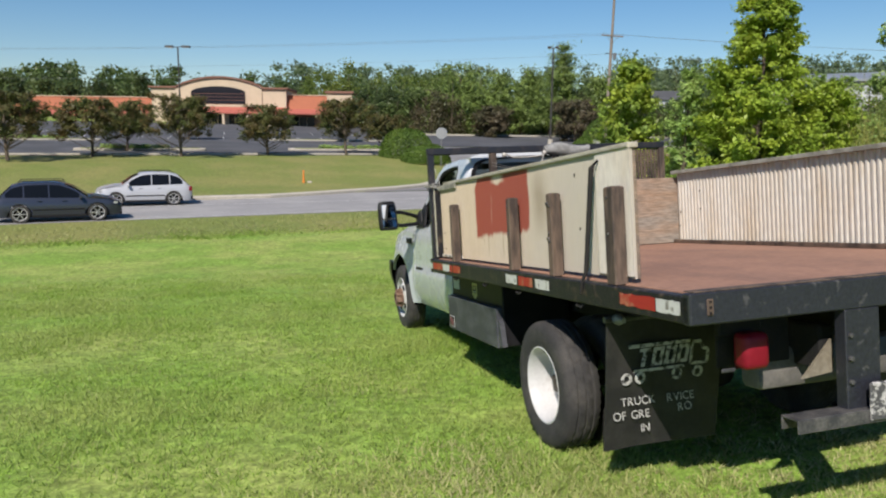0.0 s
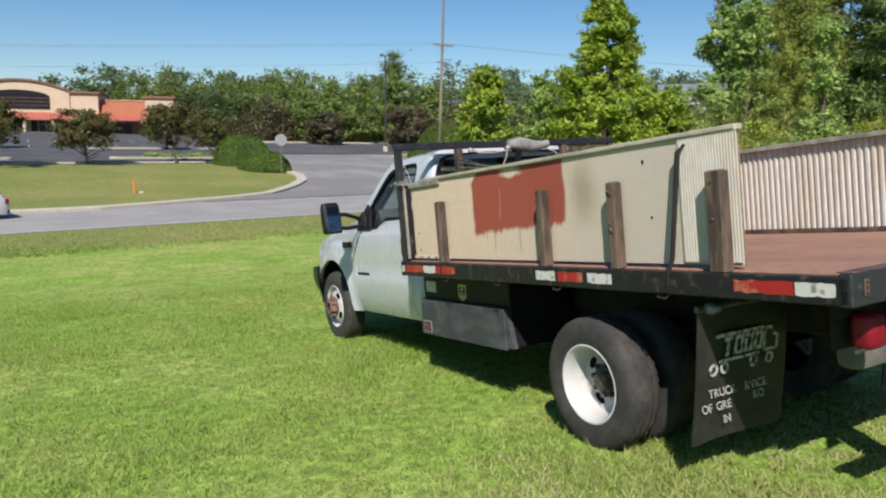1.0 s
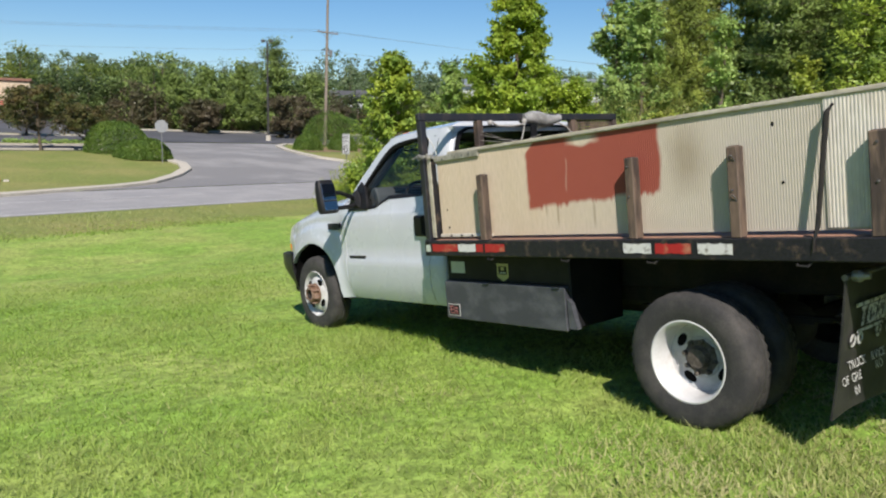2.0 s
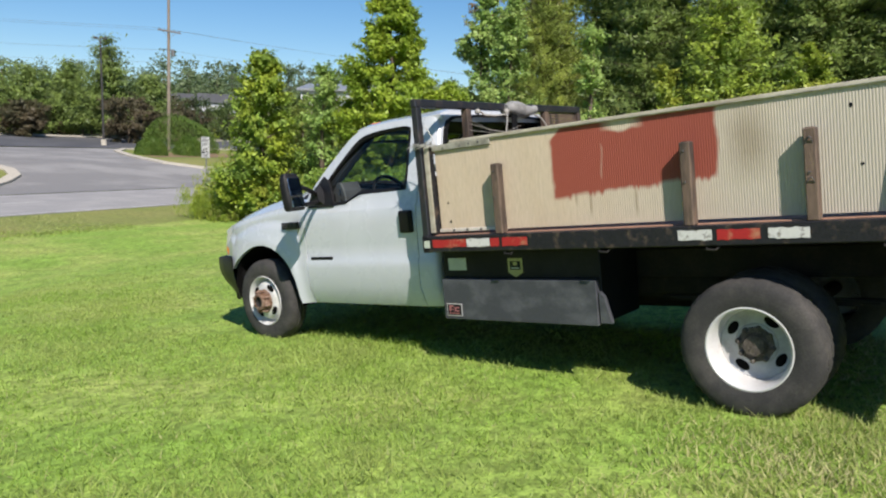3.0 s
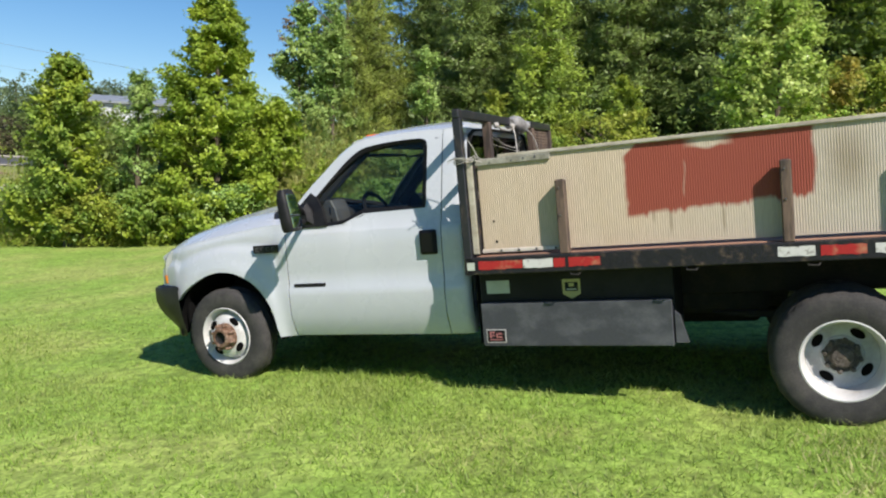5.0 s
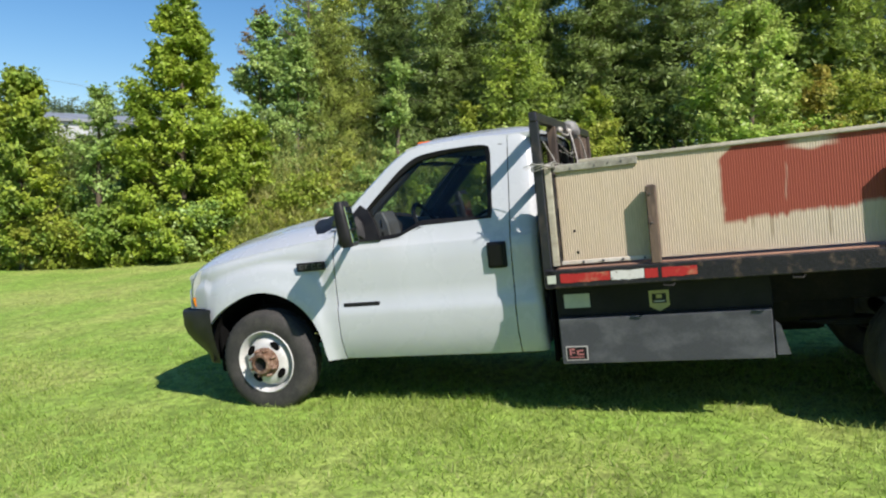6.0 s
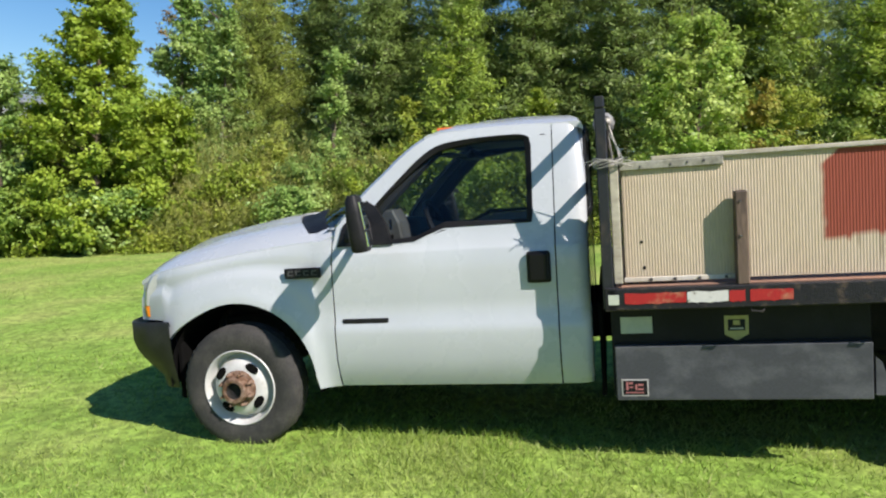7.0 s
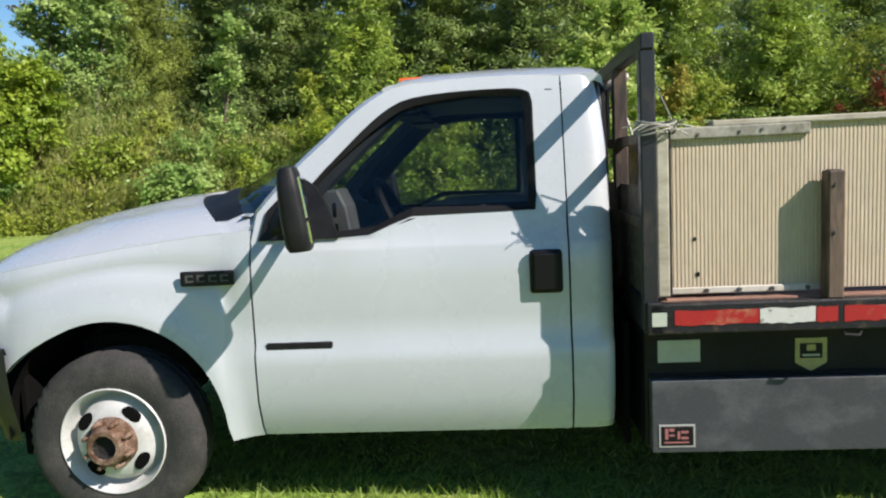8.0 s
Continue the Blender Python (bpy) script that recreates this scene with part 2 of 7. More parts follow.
def lip(bm, way):
    """Folds the open border of a sheet inwards, so that it has an edge with depth."""
    es = [e for e in bm.edges if e.is_boundary]
    r = bmesh.ops.extrude_edge_only(bm, edges=es)
    for v in r["geom"]:
        if isinstance(v, bmesh.types.BMVert):
            v.co += Vector(way)
    return bm


def tube(bm, pts, radius, sides=8, cap=True, squash=1.0):
    """A tube along points; radius may be one number or one per point."""
    pts = [Vector(p) for p in pts]
    rad = [float(r) for r in radius] if isinstance(radius, (list, tuple)) else [float(radius)] * len(pts)
    rows = []
    for i, p in enumerate(pts):
        d = (pts[min(i + 1, len(pts) - 1)] - pts[max(i - 1, 0)]).normalized()
        ref = Vector((0, 0, 1)) if abs(d.z) < 0.9 else Vector((1, 0, 0))
        u = d.cross(ref).normalized()
        w = d.cross(u)
        rows.append([p + rad[i] * (math.cos(2 * math.pi * k / sides) * u + squash * math.sin(2 * math.pi * k / sides) * w) for k in range(sides)])
    vv = sheet(bm, rows, close=True)
    if cap and rad[0] > 0.002:
        bm.faces.new(vv[0])
    if cap and rad[-1] > 0.002:
        bm.faces.new(vv[-1])
    return bm


def lathe(bm, prof, sides=32, m=None, close=False):
    """Turns a profile of (axial, radius) round the x axis."""
    rows = []
    for a, r in prof:
        rows.append([Vector((a, r * math.cos(2 * math.pi * k / sides), r * math.sin(2 * math.pi * k / sides))) for k in range(sides)])
    if m is not None:
        rows = [[m @ p for p in r] for r in rows]
    vv = sheet(bm, rows, close=True)
    if close:
        bm.faces.new(vv[0])
        bm.faces.new(vv[-1])
    return bm


def ramp(a, b, x):
    t = min(1.0, max(0.0, (x - a) / (b - a)))
    return t * t * (3 - 2 * t)


def height(x, y):
    """The ground: a lawn that falls to the road, the road, a bank and a car park that climbs away."""
    v = y - 0.2 * x
    z = -0.088 * max(-12, min(y, 19)) + 0.035 * max(0, min(x - 1.85, 12)) * ramp(27, 15, v)
    a = -1.75 - 0.12 * ramp(22, 26, v) * ramp(30, 27, v)
    z += (a - z) * ramp(14, 24, v)
    if v > 40.7:
        z = -1.75 + 1.35 * ramp(40.7, 60, v)
    if v > 58:
        z = max(z, -0.45 + (min(v, 135) - 58) * 0.045)
    if v > 135:
        z += 0.07 * min(v - 135, 260)
    z += 0.055 * max(0, min(x, 330) - 90) * ramp(95, 190, v)
    return z


def glass_mat(name, tint=(0.92, 0.95, 0.94)):
    """Thin clear glazing: mostly see-through, glossy at a slant."""
    m = bpy.data.materials.new(name)
    m.use_nodes = True
    n, link = m.node_tree.nodes, m.node_tree.links.new
    tr, gl, fr, mx = n.new("ShaderNodeBsdfTransparent"), n.new("ShaderNodeBsdfGlossy"), n.new("ShaderNodeLayerWeight"), n.new("ShaderNodeMixShader")
    pw, sc = n.new("ShaderNodeMath"), n.new("ShaderNodeMath")
    pw.operation, sc.operation = "POWER", "MULTIPLY_ADD"
    pw.inputs[1].default_value, sc.inputs[1].default_value, sc.inputs[2].default_value = 4.5, 0.55, 0.035
    tr.inputs[0].default_value = (*tint, 1)
    gl.inputs["Roughness"].default_value = 0.02
    fr.inputs[0].default_value = 0.5
    link(fr.outputs["Facing"], pw.inputs[0])
    link(pw.outputs[0], sc.inputs[0])
    link(sc.outputs[0], mx.inputs[0])
    link(tr.outputs[0], mx.inputs[1])
    link(gl.outputs[0], mx.inputs[2])
    link(mx.outputs[0], n["Material Output"].inputs[0])
    return m


M_GLASS = glass_mat("window_glass", (0.63, 0.70, 0.68))
M_REARGLASS = glass_mat("dark_rear_glass", (0.35, 0.40, 0.42))


def red_patch_mat():
    """Cream corrugated sheet with a brushed patch of red-brown primer that has run, and grey stains."""
    m = mat("cream_sheet_with_red_patch", (0.495, 0.410, 0.308), 0.6, 0, (0.425, 0.325, 0.215), 2.5, 0.55, 0.08, 40, stretch=(1, 1.6, 0.35), lo=0.5, hi=0.75, spec=0.12)
    n, link = m.node_tree.nodes, m.node_tree.links.new
    b = n["Principled BSDF"]
    co = n.new("ShaderNodeTexCoord")
    sep = n.new("ShaderNodeSeparateXYZ")
    link(co.outputs["Object"], sep.inputs[0])

    def wob(scale, stretch, amp):
        mp = n.new("ShaderNodeMapping")
        mp.inputs["Scale"].default_value = stretch
        link(co.outputs["Object"], mp.inputs[0])
        t = n.new("ShaderNodeTexNoise")
        t.inputs["Scale"].default_value, t.inputs["Detail"].default_value = scale, 4
        link(mp.outputs[0], t.inputs["Vector"])
        return op("MULTIPLY", op("SUBTRACT", t.outputs[0], 0.5), amp)

    def op(kind, a, c=None):
        k = n.new("ShaderNodeMath")
        k.operation = kind
        for i, v in enumerate((a, c)):
            if v is None:
                continue
            if isinstance(v, (int, float)):
                k.inputs[i].default_value = v
            else:
                link(v, k.inputs[i])
        return k.outputs[0]

    def soft(v, lo, hi):
        r = n.new("ShaderNodeMapRange")
        r.inputs[1].default_value, r.inputs[2].default_value = lo, hi
        link(v, r.inputs[0])
        return r.outputs[0]

    y, z = sep.outputs[1], sep.outputs[2]
    yy = op("ADD", op("ADD", y, wob(9, (1, 1, 1), 0.05)), wob(2.2, (1, 1, 1), 0.05))
    zz = op("ADD", op("ADD", z, wob(7, (1, 1, 0.4), 0.06)), wob(2.6, (1, 1, 0.6), 0.09))
    drip = op("ADD", zz, op("MAXIMUM", wob(17, (0, 1, 0.05), 0.20), 0.0))
    inside = op("MULTIPLY", op("MULTIPLY", soft(yy, 0.025, 0.05), soft(yy, 1.10, 1.075)), op("MULTIPLY", soft(op("ADD", drip, op("MULTIPLY", op("SUBTRACT", yy, 1.0), 0.05)), 1.51, 1.54), soft(op("ADD", zz, op("MULTIPLY", op("MAXIMUM", op("SUBTRACT", yy, 0.96), 0.0), 0.62)), 1.985, 1.965)))
    notch = op("MULTIPLY", soft(op("ABSOLUTE", op("SUBTRACT", yy, 0.60)), 0.15, 0.05), soft(zz, 1.885, 1.905))
    inside = op("MULTIPLY", inside, op("SUBTRACT", 1.0, notch))
    scratch = op("MULTIPLY", soft(op("ABSOLUTE", op("SUBTRACT", yy, 0.745)), 0.008, 0.003), op("MULTIPLY", soft(zz, 1.60, 1.63), soft(zz, 1.83, 1.80)))
    inside = op("MULTIPLY", inside, op("SUBTRACT", 1.0, op("MULTIPLY", scratch, 0.3)))
    old = b.inputs["Base Color"].links[0].from_socket
    grey = n.new("ShaderNodeMix")
    grey.data_type = "RGBA"
    link(op("MULTIPLY", soft(op("ADD", yy, wob(0.9, (1, 1, 0.6), 0.9)), 1.0, -0.5), 0.75), grey.inputs[0])
    link(old, grey.inputs[6])
    grey.inputs[7].default_value = (0.415, 0.395, 0.345, 1)
    old = grey.outputs[2]
    stain = op("MULTIPLY", soft(op("ABSOLUTE", op("SUBTRACT", yy, -0.13)), 0.16, 0.03), soft(op("ABSOLUTE", op("SUBTRACT", zz, 1.74)), 0.24, 0.05))
    for yc, zl in ((0.83, 1.37), (0.53, 1.36), (0.93, 1.44)):
        run = op("MULTIPLY", soft(op("ABSOLUTE", op("SUBTRACT", y, yc)), 0.012, 0.004), op("MULTIPLY", soft(z, zl, zl + 0.06), soft(z, 1.58, 1.50)))
        stain = op("MAXIMUM", stain, run)
    x0 = n.new("ShaderNodeMix")
    x0.data_type = "RGBA"
    link(op("MULTIPLY", stain, 0.55), x0.inputs[0])
    link(old, x0.inputs[6])
    x0.inputs[7].default_value = (0.20, 0.16, 0.10, 1)
    x = n.new("ShaderNodeMix")
    x.data_type = "RGBA"
    link(op("MULTIPLY", inside, 0.93), x.inputs[0])
    link(x0.outputs[2], x.inputs[6])
    x.inputs[7].default_value = (0.248, 0.046, 0.029, 1)
    link(x.outputs[2], b.inputs["Base Color"])
    return m


M_PANEL = red_patch_mat()

# ---- ground ----
def ground_sheet():
    xs = sorted({*np.arange(-24, 34, 0.5), *np.arange(-160, 241, 8.0), -2500, -900, -400, 500, 1000, 2600})
    ys = sorted({*np.arange(-14, 48, 0.5), *np.arange(48, 140, 2.0), *np.arange(-90, 420, 10.0), -2500, -800, -300, 600, 1200, 2600})
    bm = B()
    sheet(bm, [[(x, y + 0.2 * x * ramp(19, 26, y), height(x, y + 0.2 * x * ramp(19, 26, y)) + 0.012 * noise.noise((x * 0.8, y * 0.8, 0))) for x in xs] for y in ys])
    return tagged(part("ground", bm, M_LAWN, smooth=True), "mown green lawn sloping down to the road", "lawn", kind="structure")


ground_sheet()


def band(name, edges, lift, material, label, category, cols=24, rows=None):
    """A sheet laid over the ground between a left and a right edge: edges are (v, x_left, x_right)."""
    bm = B()
    out = []
    for v in rows if rows is not None else np.arange(edges[0][0], edges[-1][0] + 0.01, 1.0):
        a, b = np.interp(v, [e[0] for e in edges], [e[1] for e in edges]), np.interp(v, [e[0] for e in edges], [e[2] for e in edges])
        out.append([(x, v + 0.2 * x, height(x, v + 0.2 * x) + lift) for x in np.linspace(a, b, cols)])
    sheet(bm, out)
    return tagged(part(name, bm, material, smooth=True), label, category, kind="structure")


band("road", [(30.2, -150, 220), (40.6, -150, 220)], 0.03, M_ROAD, "pale grey asphalt road with white edge lines", "road", 160)
bm = B()
rows = []
for k, v in enumerate((25.2, 26.2, 27.4, 28.6, 29.6, 30.24)):
    rows.append([(x, (v + (0.5 * noise.noise((x * 0.25, k, 2)) if k < 5 else 0)) + 0.2 * x, height(x, v + 0.2 * x) + 0.022 - (0.03 if k == 0 else 0)) for x in np.linspace(-120, 16.5, 164)])
sheet(bm, rows)
tagged(part("near_verge", bm, M_BANK, smooth=True), "rough darker grass verge beside the road", "lawn", kind="structure")
band("far_bank", [(38.4, -150, 1.6), (39.4, -150, 4.0), (40.7, -150, 6.5), (41.9, -150, 9.3), (43.3, -150, 11.7), (46.4, -150, 14.4), (48.8, -150, 16.0), (51, -150, 16.6), (53.4, -150, 16.3), (61.6, -150, 16.6)], 0.05, M_BANK, "rough grass bank beyond the road", "lawn", 70)
band("drive", [(40.45, 3, 90), (41.5, 8.6, 90), (43.5, 11.6, 90), (47, 14.6, 90), (49.4, 16.1, 90), (50.4, 16.4, 33), (54, 16.4, 30.8), (57.5, 16.6, 30.8), (62, 16.8, 32), (68, 17, 34.2), (74, 17, 40)], 0.037, M_DRIVE, "grey asphalt entrance drive with darker patches", "road", 24)
band("car_park", [(61.6, -120, 17.5), (76, -120, 18)], 0.06, M_LOT, "dark asphalt car park before the store", "car park", 60)
band("car_park", [(74, -120, 33), (75, -120, 110), (112, -120, 110), (113, -120, 24), (133, -120, 22)], 0.07, M_LOT, "dark asphalt car park before the store", "car park", 60, np.arange(74, 134, 1.0))
band("far_verge", [(100, 26, 120), (107, 24, 120)], 0.16, M_BANK, "grass verge behind the car park", "lawn", 30)
band("mulch_bed", [(60, 33.5, 46), (66, 35, 47)], 0.075, mat("brown_mulch", (0.216, 0.149, 0.083), 0.95, 0, (0.149, 0.100, 0.058), 2, 0.8, 0.3, 20), "brown mulch bed under the clipped shrubs", "flower bed", 12)


def kerb(name, pts, wide=0.28, tall=0.16, lift=0.03):
    """Concrete kerb along points (x, v)."""
    bm = B()
    fine = []
    for (x0, v0), (x1, v1) in zip(pts, pts[1:]):
        n = max(2, int(math.hypot(x1 - x0, v1 - v0) / 1.2))
        fine += [(x0 + (x1 - x0) * k / n, v0 + (v1 - v0) * k / n) for k in range(n)]
    fine.append(pts[-1])
    rows = []
    for i, (x, v) in enumerate(fine):
        a, b = fine[max(i - 1, 0)], fine[min(i + 1, len(fine) - 1)]
        d = Vector((b[0] - a[0], b[1] - a[1], 0)).normalized()
        nx, ny = -d.y, d.x
        z = height(x, v + 0.2 * x) + lift
        rows.append([(x + nx * o, v + ny * o + 0.2 * (x + nx * o), z + h) for o, h in ((-wide / 2, -0.1), (-wide / 2, tall * 0.8), (-wide / 2 + 0.04, tall), (wide / 2 - 0.04, tall), (wide / 2, tall * 0.9), (wide / 2, -0.1))])
    sheet(bm, rows)
    return tagged(part(name, bm, M_KERB, smooth=False), "pale concrete kerb along the drive", "kerb", kind="structure")


kerb("kerb", [(-150, 38.3), (-5, 38.3), (1.8, 38.5), (4.2, 39.4), (6.6, 40.6), (9.4, 41.8), (11.8, 43.2), (14.5, 46.3), (16.1, 48.7), (16.7, 51), (16.4, 53.4), (16.9, 61)], 0.75)
kerb("kerb", [(90, 50.2), (44, 50.2), (36, 50.4), (32.6, 51), (30.9, 54), (30.9, 57.5), (32, 62), (34.2, 68), (37, 71.5), (46, 74), (60, 75)], 0.7)
band("entrance_island", [(50.4, 36, 90), (51.2, 32.8, 90), (54, 31.1, 90), (57.5, 31.1, 90), (62, 32.2, 90), (68, 34.4, 90), (71.5, 37.2, 90), (73.6, 46, 90)], 0.05, M_BANK, "grassy island beside the entrance drive", "lawn", 30)
kerb("kerb", [(24, 100), (60, 99.4), (120, 100)], 0.4, 0.2, 0.1)
kerb("kerb", [(-120, 61.8), (-40, 61.8), (0, 62), (14, 62), (16.9, 61)], 0.3, 0.12, 0.07)


def island(x0, x1, v0, v1):
    bm = B()
    out = []
    for sc, h in ((1, 0.0), (1, 0.15), (0.97, 0.17), (0.9, 0.17)):
        out.append([((x0 + x1) / 2 + (x1 - x0) / 2 * sc * math.copysign(abs(math.cos(a)) ** 0.4, math.cos(a)), 0, (v0 + v1) / 2 + (v1 - v0) / 2 * (sc if sc == 1 else sc - 0.1) * math.copysign(abs(math.sin(a)) ** 0.4, math.sin(a)), h) for a in np.linspace(0, 2 * math.pi, 28, endpoint=False)])
    rows = [[(x, v + 0.2 * x, height(x, v + 0.2 * x) + 0.06 + h) for x, _, v, h in r] for r in out]
    sheet(bm, rows, close=True)
    ob = tagged(part("parking_island", bm, M_KERB), "pale kerbed parking island with a planted bed", "kerb", kind="structure")
    bm = B()
    bm.faces.new([bm.verts.new(p) for p in rows[-1]])
    part("planted_bed", bm, M_BANK, ob)


for d in ((-12, -2, 66.6, 68), (5, 16, 67, 68.4), (-50, -30, 66.6, 68), (-24, -12, 80.4, 81.6), (4, 18, 82.4, 83.6)):
    island(*d)
for v, w, x0, x1 in ((30.55, 0.14, -150, 220), (35.4, 0.12, -150, 12), (37.75, 0.14, -150, 1)):
    band("road_line", [(v, x0, x1), (v + w, x0, x1)], 0.036, M_PAINTW, "worn white painted road line", "road line", 160, [v, v + w])
bm = B()
for x in np.arange(-110, 20, 2.8):
    for v0 in (84.5, 96):
        p = [(x, v0), (x + 0.12, v0), (x + 0.12, v0 + 5), (x, v0 + 5)]
        bm.faces.new([bm.verts.new((a, b + 0.2 * a, height(a, b + 0.2 * a) + 0.085)) for a, b in p])
tagged(part("bay_lines", bm, M_PAINTW), "faint white parking bay lines", "road line", kind="structure")

# ---- store beyond the car park ----
M_ORG = mat("terracotta_roof", (0.349, 0.108, 0.050), 0.75, 0, (0.299, 0.091, 0.042), 0.6, 0.7, 0.1, 6)
M_RED = mat("red_canopy", (0.415, 0.116, 0.083), 0.7, 0, (0.365, 0.100, 0.075), 0.6, 0.7, 0.1, 6)
M_CREAM = mat("cream_stucco", (0.515, 0.415, 0.299), 0.9, 0, (0.465, 0.373, 0.266), 0.5, 0.7, 0.06, 8)
M_BRK = mat("brown_cornice", (0.207, 0.100, 0.066), 0.8, 0, (0.166, 0.083, 0.058), 1, 0.7, 0.1, 6)
M_BRICK = mat("pinkish_brick_base", (0.349, 0.199, 0.141), 0.9, 0, (0.290, 0.166, 0.116), 1.2, 0.7, 0.2, 10)
M_SHOP = mat("dark_shop_glass", (0.010, 0.012, 0.015), 0.2, 0, (0.025, 0.025, 0.028), 0.8, 0.8, spec=0.2)
M_DARKSIGN = mat("dark_sign_panel", (0.012, 0.013, 0.018), 0.45, 0, (0.025, 0.025, 0.033), 1.2, 0.8, stretch=(0.1, 1, 4), spec=0.1)
store = thing("store_building", pose(-2.2, 133.8, 2.1, 0, 0, -14.5) @ Matrix.Diagonal((1, 1, 0.9, 1)), "long cream and terracotta store with arched entrance tower", "store")


def slab(name, d, m, bevel=0.05, parent=None, label=""):
    return part(name, box(B(), *d, bevel), m, parent or store, label)


# left wing, right wing
for x0, x1, top in ((-130, -10.7, 5.75), (12.0, 20.6, 6.5)):
    w = slab("wall", (x0, x1, 1.5, 34, -1, top - 0.3), M_BRICK)
    bm = B()
    sheet(bm, [[(x, y, z) for x in np.linspace(x0, x1, 12)] for y, z in ((0.2, top - 2.6), (0.6, top - 1.3), (1.0, top), (1.6, top), (1.6, top - 2.6))])
    part("mansard", bm, M_ORG, store, "terracotta mansard band")
    slab("coping", (x0 - 0.1, x1 + 0.1, 0.85, 1.7, top, top + 0.16), M_CREAM)
    bm = B()
    sheet(bm, [[(x, y, z) for x in np.linspace(x0, x1, 12)] for y, z in ((-2.4, top - 3.6), (-2.4, top - 3.35), (0.25, top - 2.55), (0.25, top - 2.85))], close=False)
    part("canopy", bm, M_RED, store, "red sloping canopy")
    n = int((x1 - x0) / 5.2)
    for k in range(n + 1):
        x = x0 + (x1 - x0) * k / max(n, 1)
        slab("column", (x - 0.25, x + 0.25, -2.2, -1.7, -0.5, top - 3.55), M_CREAM, 0.03)
        if k < n:
            p = slab("shop_window", (x + 0.6, x + 4.5, 1.42, 1.48, 0.75, 2.5), M_SHOP, 0.01)
            for q in (1.9, 3.2):
                slab("mullion", (x + q - 0.04, x + q + 0.04, 1.36, 1.42, 0.75, 2.5), M_CREAM, 0.005, p)
# entrance tower
ARC = [(-6.3 + 14.2 * t, 7.75 + 1.75 * math.sin(math.pi * t) ** 0.8) for t in np.linspace(0, 1, 17)]
bm = B()
front = [(-10.7, -1), (-10.7, 7.5), (-6.3, 7.5)] + ARC[1:-1] + [(7.9, 7.5), (12.0, 7.5), (12.0, -1)]
vv = sheet(bm, [[(x, y, z) for x, z in front] for y in (-0.4, 8)], close=True)
bm.faces.new([bm.verts.new((x, -0.4, z)) for x, z in front])
part("tower_wall", bm, M_CREAM, store, "cream stucco entrance tower")
bm = B()
sheet(bm, [[(x, y, z + dz) for x, z in [(-6.4, 7.55)] + ARC + [(8.0, 7.55)]] for y, dz in ((-0.4, 0.0), (-0.75, 0.02), (-0.75, 0.32), (0.6, 0.34))])
part("arched_cornice", bm, M_BRK, store, "brown arched cornice")
for x0, x1 in ((-11.1, -6.3), (7.9, 12.4)):
    slab("cornice", (x0, x1, -0.8, 8.2, 7.5, 7.85), M_BRK)
bm = B()
sg = [(-4.0, 4.75), (5.1, 4.75)] + [(5.1 - 9.1 * t, 7.0 + 0.95 * math.sin(math.pi * t) ** 0.6) for t in np.linspace(0, 1, 15)]
sheet(bm, [[(x, y, z) for x, z in sg] for y in (-0.4, -0.52)], close=True)
bm.faces.new([bm.verts.new((x, -0.52, z)) for x, z in sg])
sgn = part("sign_panel", bm, M_DARKSIGN, store, "dark arched sign recess")
for z in (5.35, 5.95, 6.55):
    slab("glazing_bar", (-3.9, 5.0, -0.58, -0.525, z, z + 0.07), M_BRK, 0.01, sgn)
for x in (-6.2, 7.6):
    slab("pilaster", (x - 0.35, x + 0.35, -0.62, -0.4, 3.3, 7.5), M_CREAM, 0.04)
bm = B()
sheet(bm, [[(x, y, z) for x in np.linspace(-6.0, 12.3, 14)] for y, z in ((-3.2, 2.85), (-3.2, 3.15), (-0.45, 4.2), (-0.45, 3.9))])
part("canopy", bm, M_RED, store, "red sloping canopy")
for x in (-6.0, -2.0, 2.0, 6.0, 10.0):
    slab("column", (x - 0.2, x + 0.2, -3.1, -2.7, -0.5, 2.86), M_CREAM, 0.03)
    pw = slab("shop_window", (x + 0.3, x + 3.4, -0.48, -0.42, 0.85, 2.75), M_SHOP, 0.01)
    for q in (1.3, 2.4):
        slab("mullion", (x + q - 0.05, x + q + 0.05, -0.54, -0.48, 0.85, 2.75), M_CREAM, 0.005, pw)
slab("plinth", (-10.8, 12.1, -0.62, -0.42, -1, 0.8), M_BRICK)
et = slab("end_tower", (18.9, 23.2, -0.6, 12, -1, 6.9), M_CREAM)
slab("cornice", (18.6, 23.5, -0.9, 12.2, 6.9, 7.35), M_BRK, 0.05, et)
for x in (10.2, 11.8):
    slab("roof_vent", (x, x + 0.5, 8, 8.6, 6.2, 7.6), M_CREAM)
slab("store_roof", (-129.5, 20.4, 1.6, 33.8, 5.2, 5.4), M_LOT)
slab("sidewalk", (-130, 26, -4.2, 1.4, -1.0, 0.08), M_KERB)

# long pale shed behind the trees
shed = thing("metal_shed", pose(66.5, 70.5, 0, 0, 0, -52), "long white metal shed behind the trees", "shed")
M_SHED = mat("white_shed_sheet", (0.515, 0.531, 0.548), 0.5, 0.1, (0.415, 0.432, 0.448), 0.5, 0.7, 0.05, 8)
part("wall", box(B(), -10, 10, 0, 14, -1, 8.3, 0.05), M_SHED, shed)
bm = B()
sheet(bm, [[(x, y, z) for x in np.linspace(-10.4, 10.4, 16)] for y, z in ((-0.5, 8.1), (-0.5, 8.35), (7, 9.6), (14.5, 8.3))])
part("roof", bm, mat("grey_shed_roof", (0.274, 0.290, 0.307), 0.4, 0.3, (0.332, 0.349, 0.365), 0.5, 0.7), shed, "grey ribbed roof")
